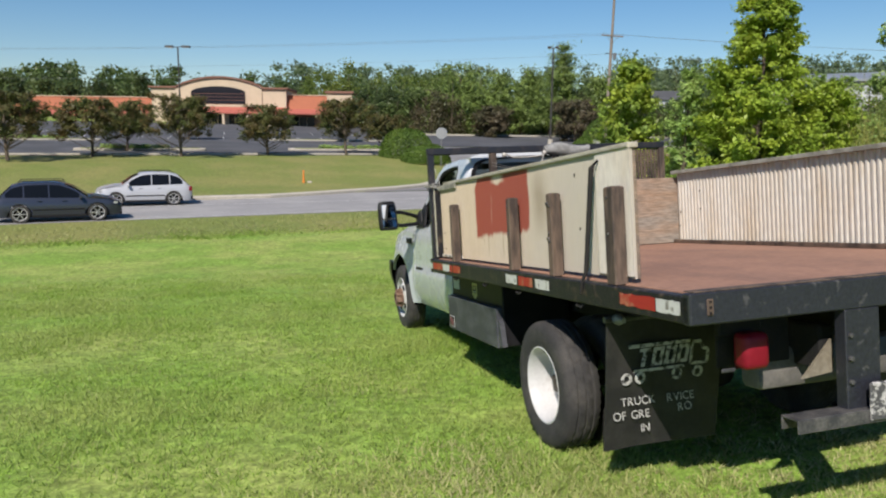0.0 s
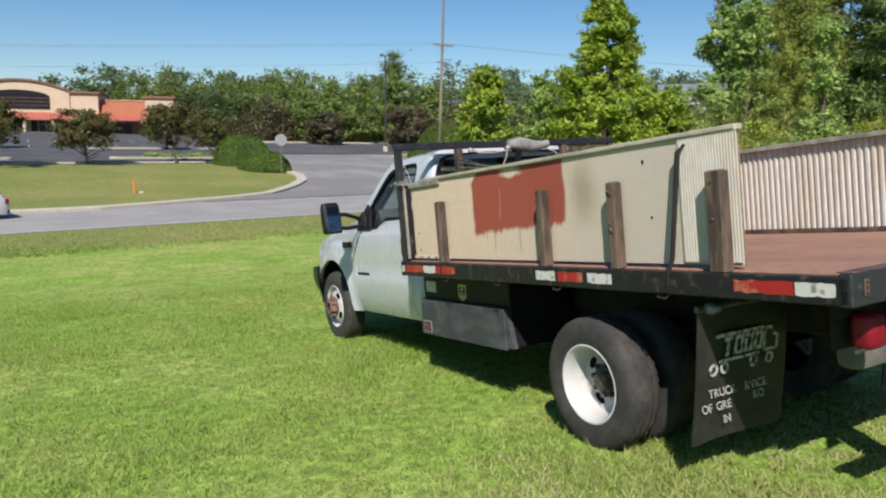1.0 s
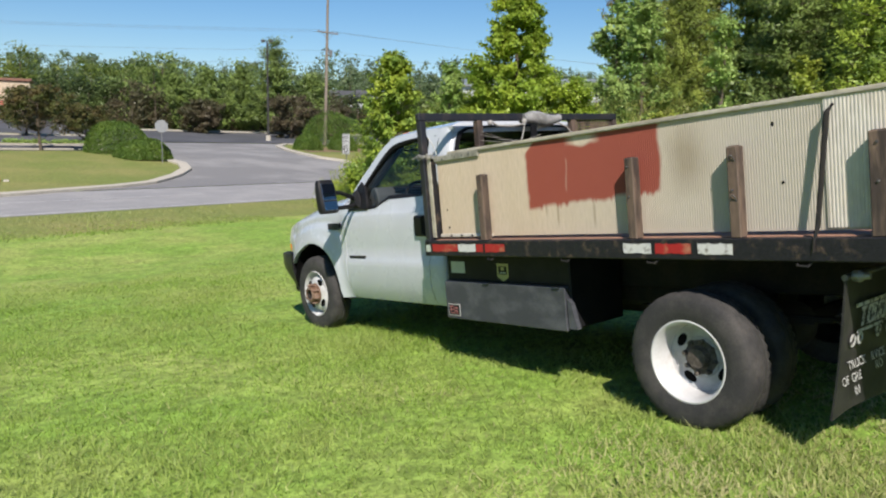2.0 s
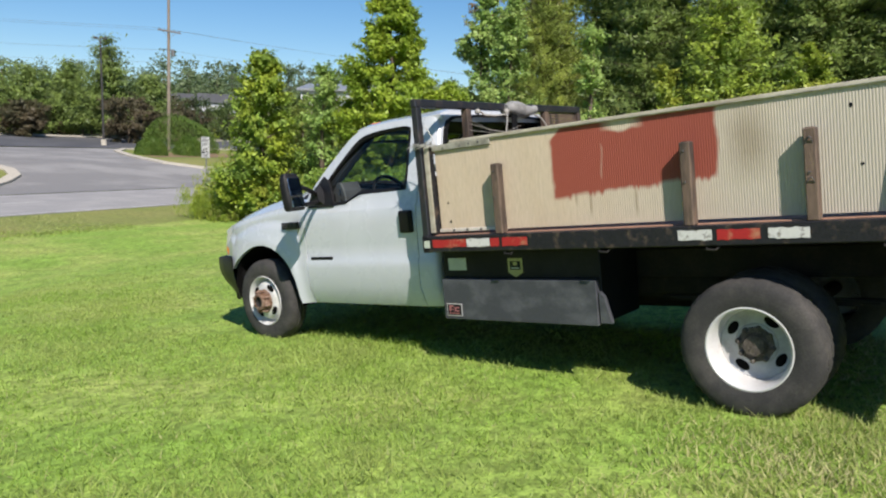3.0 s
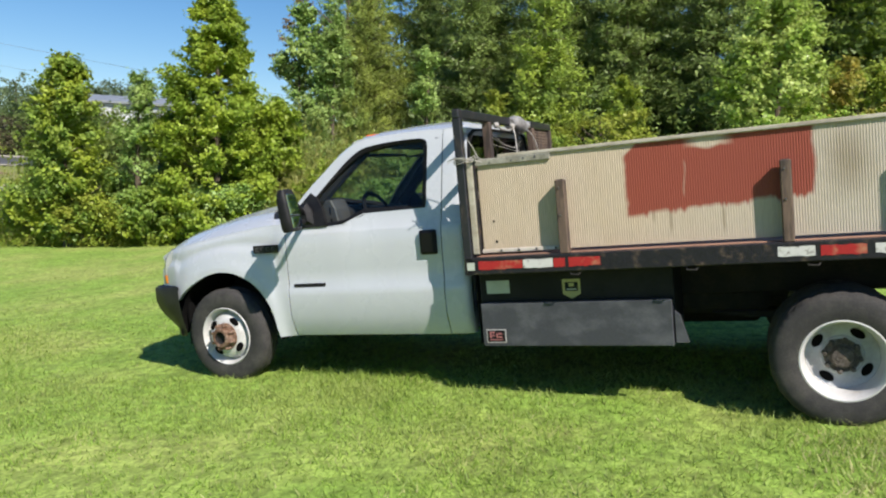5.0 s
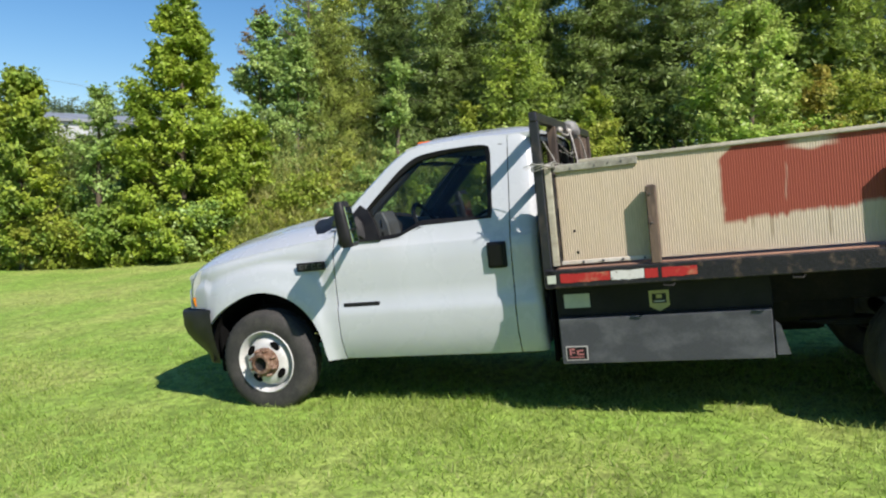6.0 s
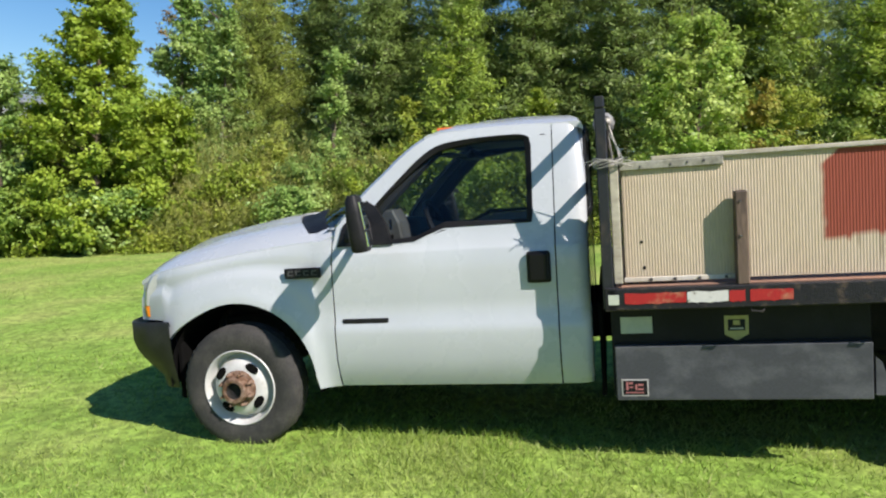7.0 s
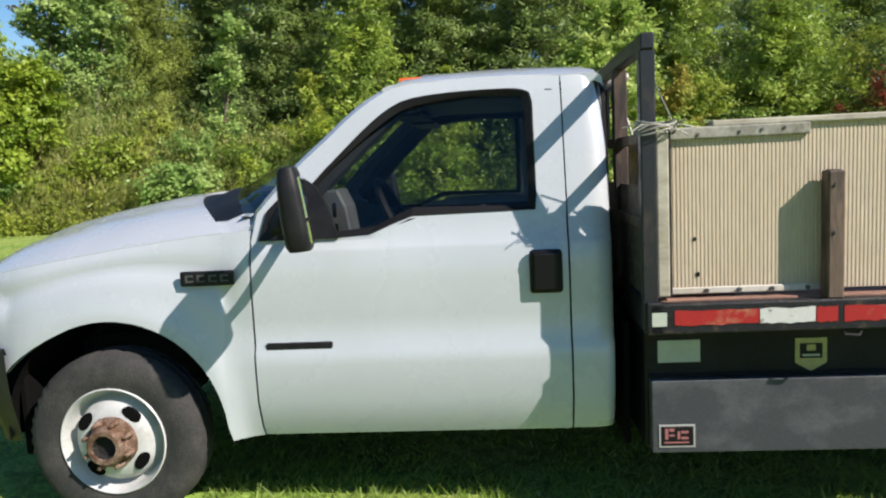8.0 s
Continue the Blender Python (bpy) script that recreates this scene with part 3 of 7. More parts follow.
for k in range(4):
    part("window", box(B(), -8 + 4.4 * k, -6.6 + 4.4 * k, -0.06, 0.02, 5.6, 6.6, 0.01), M_SHOP, shed)
for x, y, w in ((66.5, 115.0, 1.6), (70, 109.8, 2.2)):
    hs = thing("white_house", pose(x * 1.25, y * 1.25, 5.0, 0, 0, -30), "small white house far behind the trees", "house")
    part("wall", box(B(), -w * 1.6, w * 1.6, 0, 6, -7, 4.6, 0.04), M_SHED, hs)
    bm = B()
    sheet(bm, [[(-w * 1.8, y_, z_), (w * 1.8, y_, z_)] for y_, z_ in ((-0.4, 4.5), (3, 6.4), (6.4, 4.5))])
    lip(bm, (0, 0, -0.15))
    part("roof", bm, M_LOT, hs)
    for k in (-1, 1):
        part("window", box(B(), k * w * 0.8 - 0.45, k * w * 0.8 + 0.45, -0.05, 0.02, 1.6, 3.2, 0.01), M_SHOP, hs)

# ---- poles, wires, signs ----
M_WOODPOLE = mat("grey_pole_wood", (0.183, 0.149, 0.116), 0.9, 0, (0.249, 0.216, 0.174), 3, 0.8, 0.2, 20, stretch=(1, 1, 0.2))
M_DARKPOST = mat("bronze_lamp_paint", (0.050, 0.046, 0.042), 0.5, 0.2, (0.075, 0.071, 0.066), 4, 0.7)


def gz(x, y):
    return height(x, y)


def utility_pole(x, y, tall, lean=1.3):
    u = thing("utility_pole", pose(x, y, gz(x, y), 0, lean, 0), "weathered wooden utility pole with crossarm", "utility pole")
    part("pole", tube(B(), [(0, 0, -0.3), (0, 0, tall * 0.5), (0, 0, tall)], [0.2, 0.17, 0.13], 10), M_WOODPOLE, u, smooth=True)
    for z in (12.9,):
        arm = part("crossarm", box(B(), -1.35, 1.35, -0.22, -0.1, z - 0.07, z + 0.07, 0.02), M_WOODPOLE, u)
        for a in (-1.2, -0.6, 0.6, 1.2):
            part("insulator", lathe(B(), [(0.05, 0.03), (0.12, 0.06), (0.2, 0.03)], 8, pose(a, -0.16, z + 0.05, 0, -90, 0), True), M_DARKPOST, arm)
        part("brace", tube(B(), [(-0.8, -0.14, z), (0, -0.16, z - 0.8), (0.8, -0.14, z)], 0.025, 5), M_WOODPOLE, u)
    part("transformer", lathe(B(), [(0, 0.0), (0.05, 0.2), (0.7, 0.22), (0.75, 0.1)], 12, pose(0.45, -0.1, 10.3, 0, -90, 0), True), M_POST, u, "grey transformer can")
    part("insulator_bracket", box(B(), -0.7, 0.7, -0.05, 0.05, 10.9, 11.0, 0.02), M_DARKPOST, u)
    return u


utility_pole(42.0, 78.6, 18.6)


def lot_lamp(x, y, tall, heads, turn):
    u = thing("parking_lamp", pose(x, y, gz(x, y), 0, 0, turn), "dark bronze car park lamp on a tall square pole", "street lamp", "car park lamps")
    part("base", lathe(B(), [(0, 0.32), (0.7, 0.30), (0.72, 0.2)], 12, pose(0, 0, 0, 0, -90, 0), True), M_KERB, u, "concrete footing")
    part("pole", tube(B(), [(0, 0, 0.6), (0, 0, tall)], [0.12, 0.09], 8), M_DARKPOST, u)
    for s in heads:
        a = part("lamp_head", box(B(), s * 0.55, s * 1.55, -0.3, 0.3, tall - 0.05, tall + 0.18, 0.05), M_DARKPOST, u)
        part("lens", box(B(), s * 0.62, s * 1.48, -0.24, 0.24, tall - 0.075, tall - 0.052, 0.005), M_CLEAR, a)
        part("arm", tube(B(), [(0, 0, tall), (s * 0.6, 0, tall + 0.04)], 0.05, 6), M_DARKPOST, u)
    return u


lot_lamp(-6.0, 100.6, 10.5, (-1, 1), -16)
lot_lamp(38.8, 86.9, 11.9, (-0.45, 0.45), -30)
wires = []
for k, (z, o) in enumerate(((13.1, -1.2), (13.1, 1.2), (10.9, 0), (9.6, 0.2))):
    for far in ((-150, 150, 15), (190, 20, 13)):
        a, b = Vector((42.0 + o, 78.5, gz(42, 78.6) + z)), Vector((far[0] + o, far[1], far[2] + (z - 12)))
        wires.append([a.lerp(b, t) - Vector((0, 0, 3.2 * 4 * t * (1 - t))) for t in np.linspace(0, 1, 24)])
for w_ in wires:
    tagged(part("power_line", tube(B(), w_, 0.010, 4), M_POST), "thin dark overhead power line on poles", "cable", "overhead lines")


def stop_sign(x, y):
    u = thing("stop_sign", pose(x, y, gz(x, y), 0, 0, -6), "bare grey back of an octagonal road sign", "road sign")
    part("post", box(B(), -0.03, 0.03, 0.02, 0.06, -0.1, 2.9, 0.006), M_POST, u)
    bm = B()
    o8 = [(0.46 * math.cos(math.pi / 8 + k * math.pi / 4), 2.62 + 0.46 * math.sin(math.pi / 8 + k * math.pi / 4)) for k in range(8)]
    vv = sheet(bm, [[(a, q, b) for a, b in o8] for q in (0.0, 0.012)], close=True)
    for q in vv:
        bm.faces.new(q)
    part("sign_plate", bm, mat("sign_back_aluminium", (0.349, 0.357, 0.365), 0.4, 0.3, (0.299, 0.307, 0.315), 5, 0.7), u, "bare aluminium back of the plate")


stop_sign(15.5, 54.9)
M_SIGNW = mat("white_sign_sheeting", (0.581, 0.581, 0.564), 0.4, 0, (0.515, 0.515, 0.498), 5, 0.6)


def speed_sign(x, y):
    u = thing("speed_limit_sign", pose(x, y, gz(x, y), 0, 0, -90), "white speed limit sign reading 45 on a post", "road sign")
    part("post", box(B(), -0.025, 0.025, 0.01, 0.05, -0.1, 2.9, 0.005), M_POST, u)
    z0 = 0.40 - gz(x, y)
    pl = part("sign_plate", box(B(), -0.34, 0.34, -0.012, 0.0, z0, z0 + 0.98, 0.01), M_SIGNW, u)
    fr = B()
    for d in ((-0.32, 0.32, 0.93, 0.945), (-0.32, 0.32, 0.035, 0.05), (-0.32, -0.305, 0.05, 0.93), (0.305, 0.32, 0.05, 0.93)):
        box(fr, d[0], d[1], -0.0155, -0.0125, z0 + d[2], z0 + d[3])
    part("border", fr, M_TRIM, pl)
    for txt, size, px, pz in (("45", 0.52, -0.29, 0.10), ("SPEED", 0.18, -0.275, 0.74), ("LIMIT", 0.18, -0.245, 0.56)):
        o = lettering_mesh(txt, size)
        o.parent = pl
        o.matrix_local = pose(px, -0.0155, z0 + pz, 90, 0, 0)


def lettering_mesh(txt, size):
    cu = bpy.data.curves.new("lettering", "FONT")
    cu.body, cu.size, cu.extrude = txt, size, 0.0008
    ob = new("lettering", cu)
    me = bpy.data.meshes.new_from_object(ob.evaluated_get(bpy.context.evaluated_depsgraph_get()))
    bpy.data.objects.remove(ob)
    me.materials.append(M_TRIM)
    return new("lettering", me)


speed_sign(17.4, 33.4)
mk = thing("utility_marker", pose(4.3, 46.6, gz(4.3, 46.6)) @ Matrix.Diagonal((0.9, 0.9, 0.72, 1)), "orange utility marker post in the grass", "marker post")
M_MARK = mat("orange_marker_plastic", (0.622, 0.183, 0.025), 0.5, 0, (0.539, 0.207, 0.042), 6, 0.7)
part("post", tube(B(), [(0, 0, 0), (0, 0, 0.5), (0, 0, 1.05)], [0.10, 0.07, 0.05], 8), M_MARK, mk)
part("cap", lathe(B(), [(0, 0.0), (0.01, 0.07), (0.1, 0.05), (0.12, 0.0)], 8, pose(0, 0, 1.02, 0, -90, 0)), M_MARK, mk)
part("rock", box(B(), 0.25, 0.55, -0.1, 0.15, 0.0, 0.2, 0.06, 2), M_KERB, mk, "pale stone block")


# ---- cars on the road ----
M_CARGLASS = mat("dark_car_glass", (0.006, 0.007, 0.009), 0.12, spec=0.25)
M_ALLOY = mat("silver_alloy", (0.66, 0.66, 0.665), 0.35, 0.5, (0.415, 0.415, 0.415), 8, 0.5)
def suv(name, m, paint, label, length, tall, rails):
    """Sport utility car facing +x, built from rounded stations, with glass, lamps and wheels."""
    u = thing(name, m, label, "car", "cars on the road")
    L = length
    st = np.linspace(0, 1, 41)
    top = lambda t: float(np.interp(t, [0, 0.012, 0.045, 0.07, 0.15, 0.24, 0.42, 0.52, 0.62, 0.735, 0.80, 0.93, 0.975, 1.0], [0.50, 0.57, 0.62, 0.70, 0.915, 0.985, 1.0, 0.975, 0.86, 0.63, 0.615, 0.545, 0.49, 0.40])) * tall
    belt = lambda t: float(np.interp(t, [0, 0.05, 0.3, 0.7, 0.76, 0.93, 1.0], [0.55, 0.615, 0.605, 0.575, 0.57, 0.53, 0.40])) * tall
    half = lambda t: float(np.interp(t, [0, 0.02, 0.08, 0.3, 0.7, 0.9, 0.97, 1.0], [0.70, 0.80, 0.88, 0.92, 0.92, 0.89, 0.80, 0.66]))
    bm = B()
    rows = []
    for t in st:
        w, zt, zb, x = half(t), top(t), min(belt(t), top(t)), (t - 0.5) * L
        wheel = [c for c in (0.205, 0.80) if abs(t - c) * L < 0.40]
        zs = 0.22 if not wheel else 0.34 + math.sqrt(max(0, 0.40 ** 2 - ((t - wheel[0]) * L) ** 2))
        rf = w - 0.26 * min(1, (zt - zb) / (0.38 * tall)) if zt > zb + 0.02 else w * 0.93
        sec = [(w * 0.93, zs), (w, max(zs, 0.45) if zs < 0.5 else zs + 0.02), (w * 1.0, max(0.62, zs + 0.03)), (w * 0.985, zb * 0.96 if zb * 0.96 > zs + 0.05 else zs + 0.06), (w * 0.955, zb), (rf + 0.03, zt - 0.06 * (zt > zb + 0.1)), (rf * 0.90, zt - 0.012), (rf * 0.5, zt), (0, zt + 0.006)]
        rows.append([(x, -a, z) for a, z in sec] + [(x, a, z) for a, z in sec[-2::-1]])
    vv = sheet(bm, rows)
    bm.faces.new(vv[0])
    bm.faces.new(vv[-1])
    part("body", bm, paint, u, smooth=True)
    for s in (-1, 1):
        for t0, t1 in ((0.105, 0.235), (0.245, 0.425), (0.435, 0.665)):
            bm = B()
            rr = []
            for t in np.linspace(t0, t1, 7):
                w, zt, zb = half(t), top(t), belt(t)
                rf = w - 0.26 * min(1, (zt - zb) / (0.38 * tall))
                lo, hi = zb + 0.025, max(zb + 0.03, zt - 0.115)
                rr.append([((t - 0.5) * L, s * (w * 0.955 + (rf + 0.03 - w * 0.955) * (z - zb) / max(0.05, zt - 0.06 - zb) + 0.006), z) for z in np.linspace(lo, hi, 4)])
            sheet(bm, rr)
            lip(bm, (0, -s * 0.02, 0))
            part("side_window", bm, M_CARGLASS, u, "dark side window")
        bm = B()
        box(bm, 0.16 * L, 0.16 * L + 0.12, s * 0.93, s * 1.10, 0.585 * tall, 0.585 * tall + 0.13, 0.03, 2)
        part("door_mirror", bm, paint, u)
        if rails:
            part("roof_rail", tube(B(), [(-0.30 * L, s * 0.60, 0.985 * tall), (-0.28 * L, s * 0.62, 1.02 * tall), (0.02 * L, s * 0.62, 1.025 * tall), (0.06 * L, s * 0.60, 0.99 * tall)], 0.018, 6), M_BLACKPL, u)
        part("side_moulding", box(B(), -0.20 * L, 0.20 * L, s * 0.918, s * 0.94, 0.50, 0.55, 0.008), M_BLACKPL if rails else paint, u)
        part("sill", box(B(), -0.21 * L, 0.22 * L, s * 0.80, s * 0.90, 0.19, 0.30, 0.02), M_BLACKPL, u)
        part("door_handle", box(B(), -0.16 * L, -0.16 * L + 0.16, s * 0.915, s * 0.945, 0.525 * tall, 0.545 * tall, 0.006), paint, u)
        part("door_handle", box(B(), 0.03 * L, 0.03 * L + 0.16, s * 0.915, s * 0.945, 0.525 * tall, 0.545 * tall, 0.006), paint, u)
        part("headlamp", box(B(), 0.43 * L, 0.468 * L, s * 0.55, s * 0.845, 0.42 * tall, 0.48 * tall, 0.03, 2), M_CLEAR, u)
        part("tail_lamp", box(B(), -0.497 * L, -0.462 * L, s * 0.62, s * 0.865, 0.42 * tall, 0.56 * tall, 0.03, 2), M_LENS, u)
        for t in (0.205, 0.80):
            w = part("wheel", lathe(B(), [(s * 0.86, 0.05), (s * 0.60, 0.05)], 10, Matrix.Rotation(math.pi / 2, 4, "Z"), True), M_TRIM, u)
            w.matrix_local = Matrix.Translation(((t - 0.5) * L, 0, 0.355))
            bm = B()
            lathe(bm, [(s * 0.70, 0.23), (s * 0.70, 0.34), (s * 0.73, 0.36), (s * 0.88, 0.36), (s * 0.905, 0.34), (s * 0.91, 0.282), (s * 0.89, 0.268)], 28, Matrix.Rotation(math.pi / 2, 4, "Z"))
            part("tyre", bm, M_TYRE, w, smooth=True)
            bm = B()
            lathe(bm, [(s * 0.86, 0.235), (s * 0.895, 0.272), (s * 0.90, 0.262), (s * 0.87, 0.238)], 24, Matrix.Rotation(math.pi / 2, 4, "Z"))
            for k in range(6):
                a = 2 * math.pi * k / 6
                box(bm, 0.02, 0.26, -0.046, 0.046, -0.012, 0.012, 0.0, 1, Matrix.Translation((0, s * 0.88, 0)) @ Matrix.Rotation(a, 4, "Y"))
            part("rim", bm, M_ALLOY, w, "silver alloy rim")
    for t0, t1, ins, nm in ((0.06, 0.145, 0.10, "rear_window"), (0.56, 0.728, 0.10, "windscreen")):
        bm = B()
        sheet(bm, [[((t - 0.5) * L + (0.012 if nm == "windscreen" else -0.012), q * (half(t) - 0.26 * min(1, (top(t) - belt(t)) / (0.38 * tall)) - ins * 0.4), top(t) + 0.008) for q in np.linspace(-1, 1, 7)] for t in np.linspace(t0, t1, 6)])
        part(nm, bm, M_CARGLASS, u, "dark glass")
    part("front_bumper", box(B(), 0.455 * L, 0.498 * L, -0.74, 0.74, 0.24, 0.36, 0.04, 2), M_BLACKPL, u)
    part("rear_bumper", box(B(), -0.502 * L, -0.455 * L, -0.76, 0.76, 0.28, 0.46, 0.04, 2), paint if not rails else M_BLACKPL, u)
    part("underbody", box(B(), -0.46 * L, 0.46 * L, -0.74, 0.74, 0.20, 0.45, 0.03), M_TRIM, u)
    return u


M_NAVY = mat("dark_blue_grey_car_paint", (0.034, 0.040, 0.062), 0.25, 0.2, (0.032, 0.038, 0.058), 1.5, 0.6, coat=0.5)
M_SILVER = mat("pale_silver_car_paint", (0.420, 0.435, 0.465), 0.3, 0.0, (0.390, 0.405, 0.435), 1.5, 0.6, coat=0.4)
suv("dark_suv", pose(-6.15, 30.0, height(-6.15, 30.0) + 0.03, 0, 0, 11) @ Matrix.Scale(0.885, 4), M_NAVY, "dark blue-grey sport utility car on the road", 4.72, 1.63, True)
suv("silver_suv", pose(-3.82, 35.8, height(-3.82, 35.8) + 0.03, 0, 0, 190) @ Matrix.Scale(0.87, 4), M_SILVER, "pale silver sport utility car on the far lane", 4.6, 1.71, True)

# ---- the flatbed truck ----
truck = thing("flatbed_truck", TRUCK, "white regular-cab work truck with wooden-floored flatbed parked on lawn", "truck")
SIDE_Z = [0.733, 0.80, 0.90, 1.05, 1.112, 1.135, 1.35, 1.50, 1.535, 1.56, 1.65, 2.15, 2.215]
SIDE_X = [0.930, 0.965, 0.995, 1.0, 0.996, 0.980, 0.982, 0.972, 0.963, 0.945, 0.925, 0.785, 0.755]


def side_x(z):
    return float(np.interp(z, SIDE_Z, SIDE_X))


def sill(y):
    return float(np.interp(y, [2.4, 3.06, 3.14, 3.22, 3.75], [1.645, 1.645, 1.61, 1.575, 1.57]))


INNER = [(2.535, 2.10), (2.535, 1.72), (2.542, 1.660), (2.80, 1.657), (3.05, 1.654), (3.14, 1.622), (3.23, 1.585), (3.36, 1.579), (3.56, 1.579),
         (3.55, 1.70), (3.47, 1.81), (3.345, 1.935), (3.21, 2.06), (3.09, 2.135), (2.94, 2.160), (2.75, 2.168), (2.60, 2.165), (2.545, 2.145)]
OUTER = [(2.418, 2.10), (2.418, 1.72), (2.418, 1.645), (2.80, 1.645), (3.06, 1.645), (3.14, 1.61), (3.22, 1.575), (3.36, 1.57), (3.735, 1.57),
         (3.71, 1.69), (3.56, 1.855), (3.42, 1.98), (3.27, 2.11), (3.12, 2.195), (2.95, 2.216), (2.75, 2.222), (2.60, 2.222), (2.418, 2.215)]


def rounded(pts, a, b, n=3):
    """Smooths the stretch from point a to point b by a spline through its points."""
    out = list(pts[:a])
    for i in range(a, b):
        p0, p1, p2, p3 = pts[max(i - 1, a)], pts[i], pts[i + 1], pts[min(i + 2, b)]
        for k in range(n):
            t = k / n
            out.append(tuple(0.5 * (2 * q1 + (q2 - q0) * t + (2 * q0 - 5 * q1 + 4 * q2 - q3) * t * t + (3 * q1 - q0 - 3 * q2 + q3) * t ** 3) for q0, q1, q2, q3 in zip(p0, p1, p2, p3)))
    return out + list(pts[b:])


INNER, OUTER = rounded(INNER, 9, 17), rounded(OUTER, 9, 17)


def inset(pts, d):
    cy, cz = sum(p[0] for p in pts) / len(pts), sum(p[1] for p in pts) / len(pts)
    return [(y + d * (cy - y) / math.hypot(cy - y, cz - z), z + d * (cz - z) / math.hypot(cy - y, cz - z)) for y, z in pts]


def build_door(s):
    bm = B()
    zz = [0.736, 0.79, 0.90, 1.05, 1.108, 1.138, 1.25, 1.40, 1.52, 1.538, 1.56]
    rows = [[(s * side_x(z), y, z) for y in np.linspace(2.420, 3.732, 16)] for z in zz]
    rows.append([(s * side_x(sill(y)), y, sill(y)) for y in np.linspace(2.420, 3.732, 16)])
    sheet(bm, rows)
    lip(bm, (-s * 0.035, 0, 0))
    door = part("door", bm, M_WHITE, truck, smooth=True)
    bm = B()
    sheet(bm, [[(s * (side_x(z) + o), y, z) for y, z in ring] for ring, o in ((OUTER, 0.0), (INNER, 0.0), (INNER, -0.05))], close=True)
    part("window_frame", bm, M_WHITE, door, smooth=True)
    bm = B()
    i1, i2 = inset(INNER, 0.003), inset(INNER, 0.036)
    sheet(bm, [[(s * (side_x(z) + o), y, z) for y, z in ring] for ring, o in ((i1, 0.004), (i1, -0.03), (i2, -0.03), (i2, -0.008), (inset(INNER, 0.008), 0.004), (i1, 0.004))], close=True)
    part("window_seal", bm, M_TRIM, door, "black rubber window seal")
    bm = B()
    bm.faces.new([bm.verts.new((s * (side_x(z) - 0.025), y, z)) for y, z in inset(INNER, 0.03)])
    gl = part("window_pane", bm, M_GLASS, door, "clear door glass")
    gl.visible_shadow = False
    # black sail at the mirror's foot
    bm = B()
    pts = [(3.36, 1.578), (3.70, 1.578), (3.665, 1.70), (3.52, 1.84), (3.46, 1.80), (3.40, 1.70)]
    sheet(bm, [[(s * (side_x(z) + o), y, z) for y, z in pts] for o in (-0.01, 0.014)], close=True)
    bm.faces.new([bm.verts.new((s * (side_x(z) + 0.014), y, z)) for y, z in pts])
    part("mirror_sail", bm, M_BLACKPL, door, "black plastic corner cover")
    bm = B()
    box(bm, s * 0.975, s * 1.006, 2.445, 2.578, 1.325, 1.502, 0.014, 2)
    part("handle_surround", bm, M_HANDLE, door, "black plastic handle surround")
    part("door_handle", box(B(), s * 1.0, s * 1.016, 2.458, 2.566, 1.335, 1.492, 0.010, 2), M_HANDLE, door, "black pull handle")
    part("engine_badge", box(B(), s * 0.976, s * 0.990, 3.405, 3.688, 1.118, 1.150, 0.004), M_BLACKPL, door, "dark engine badge")
    return door


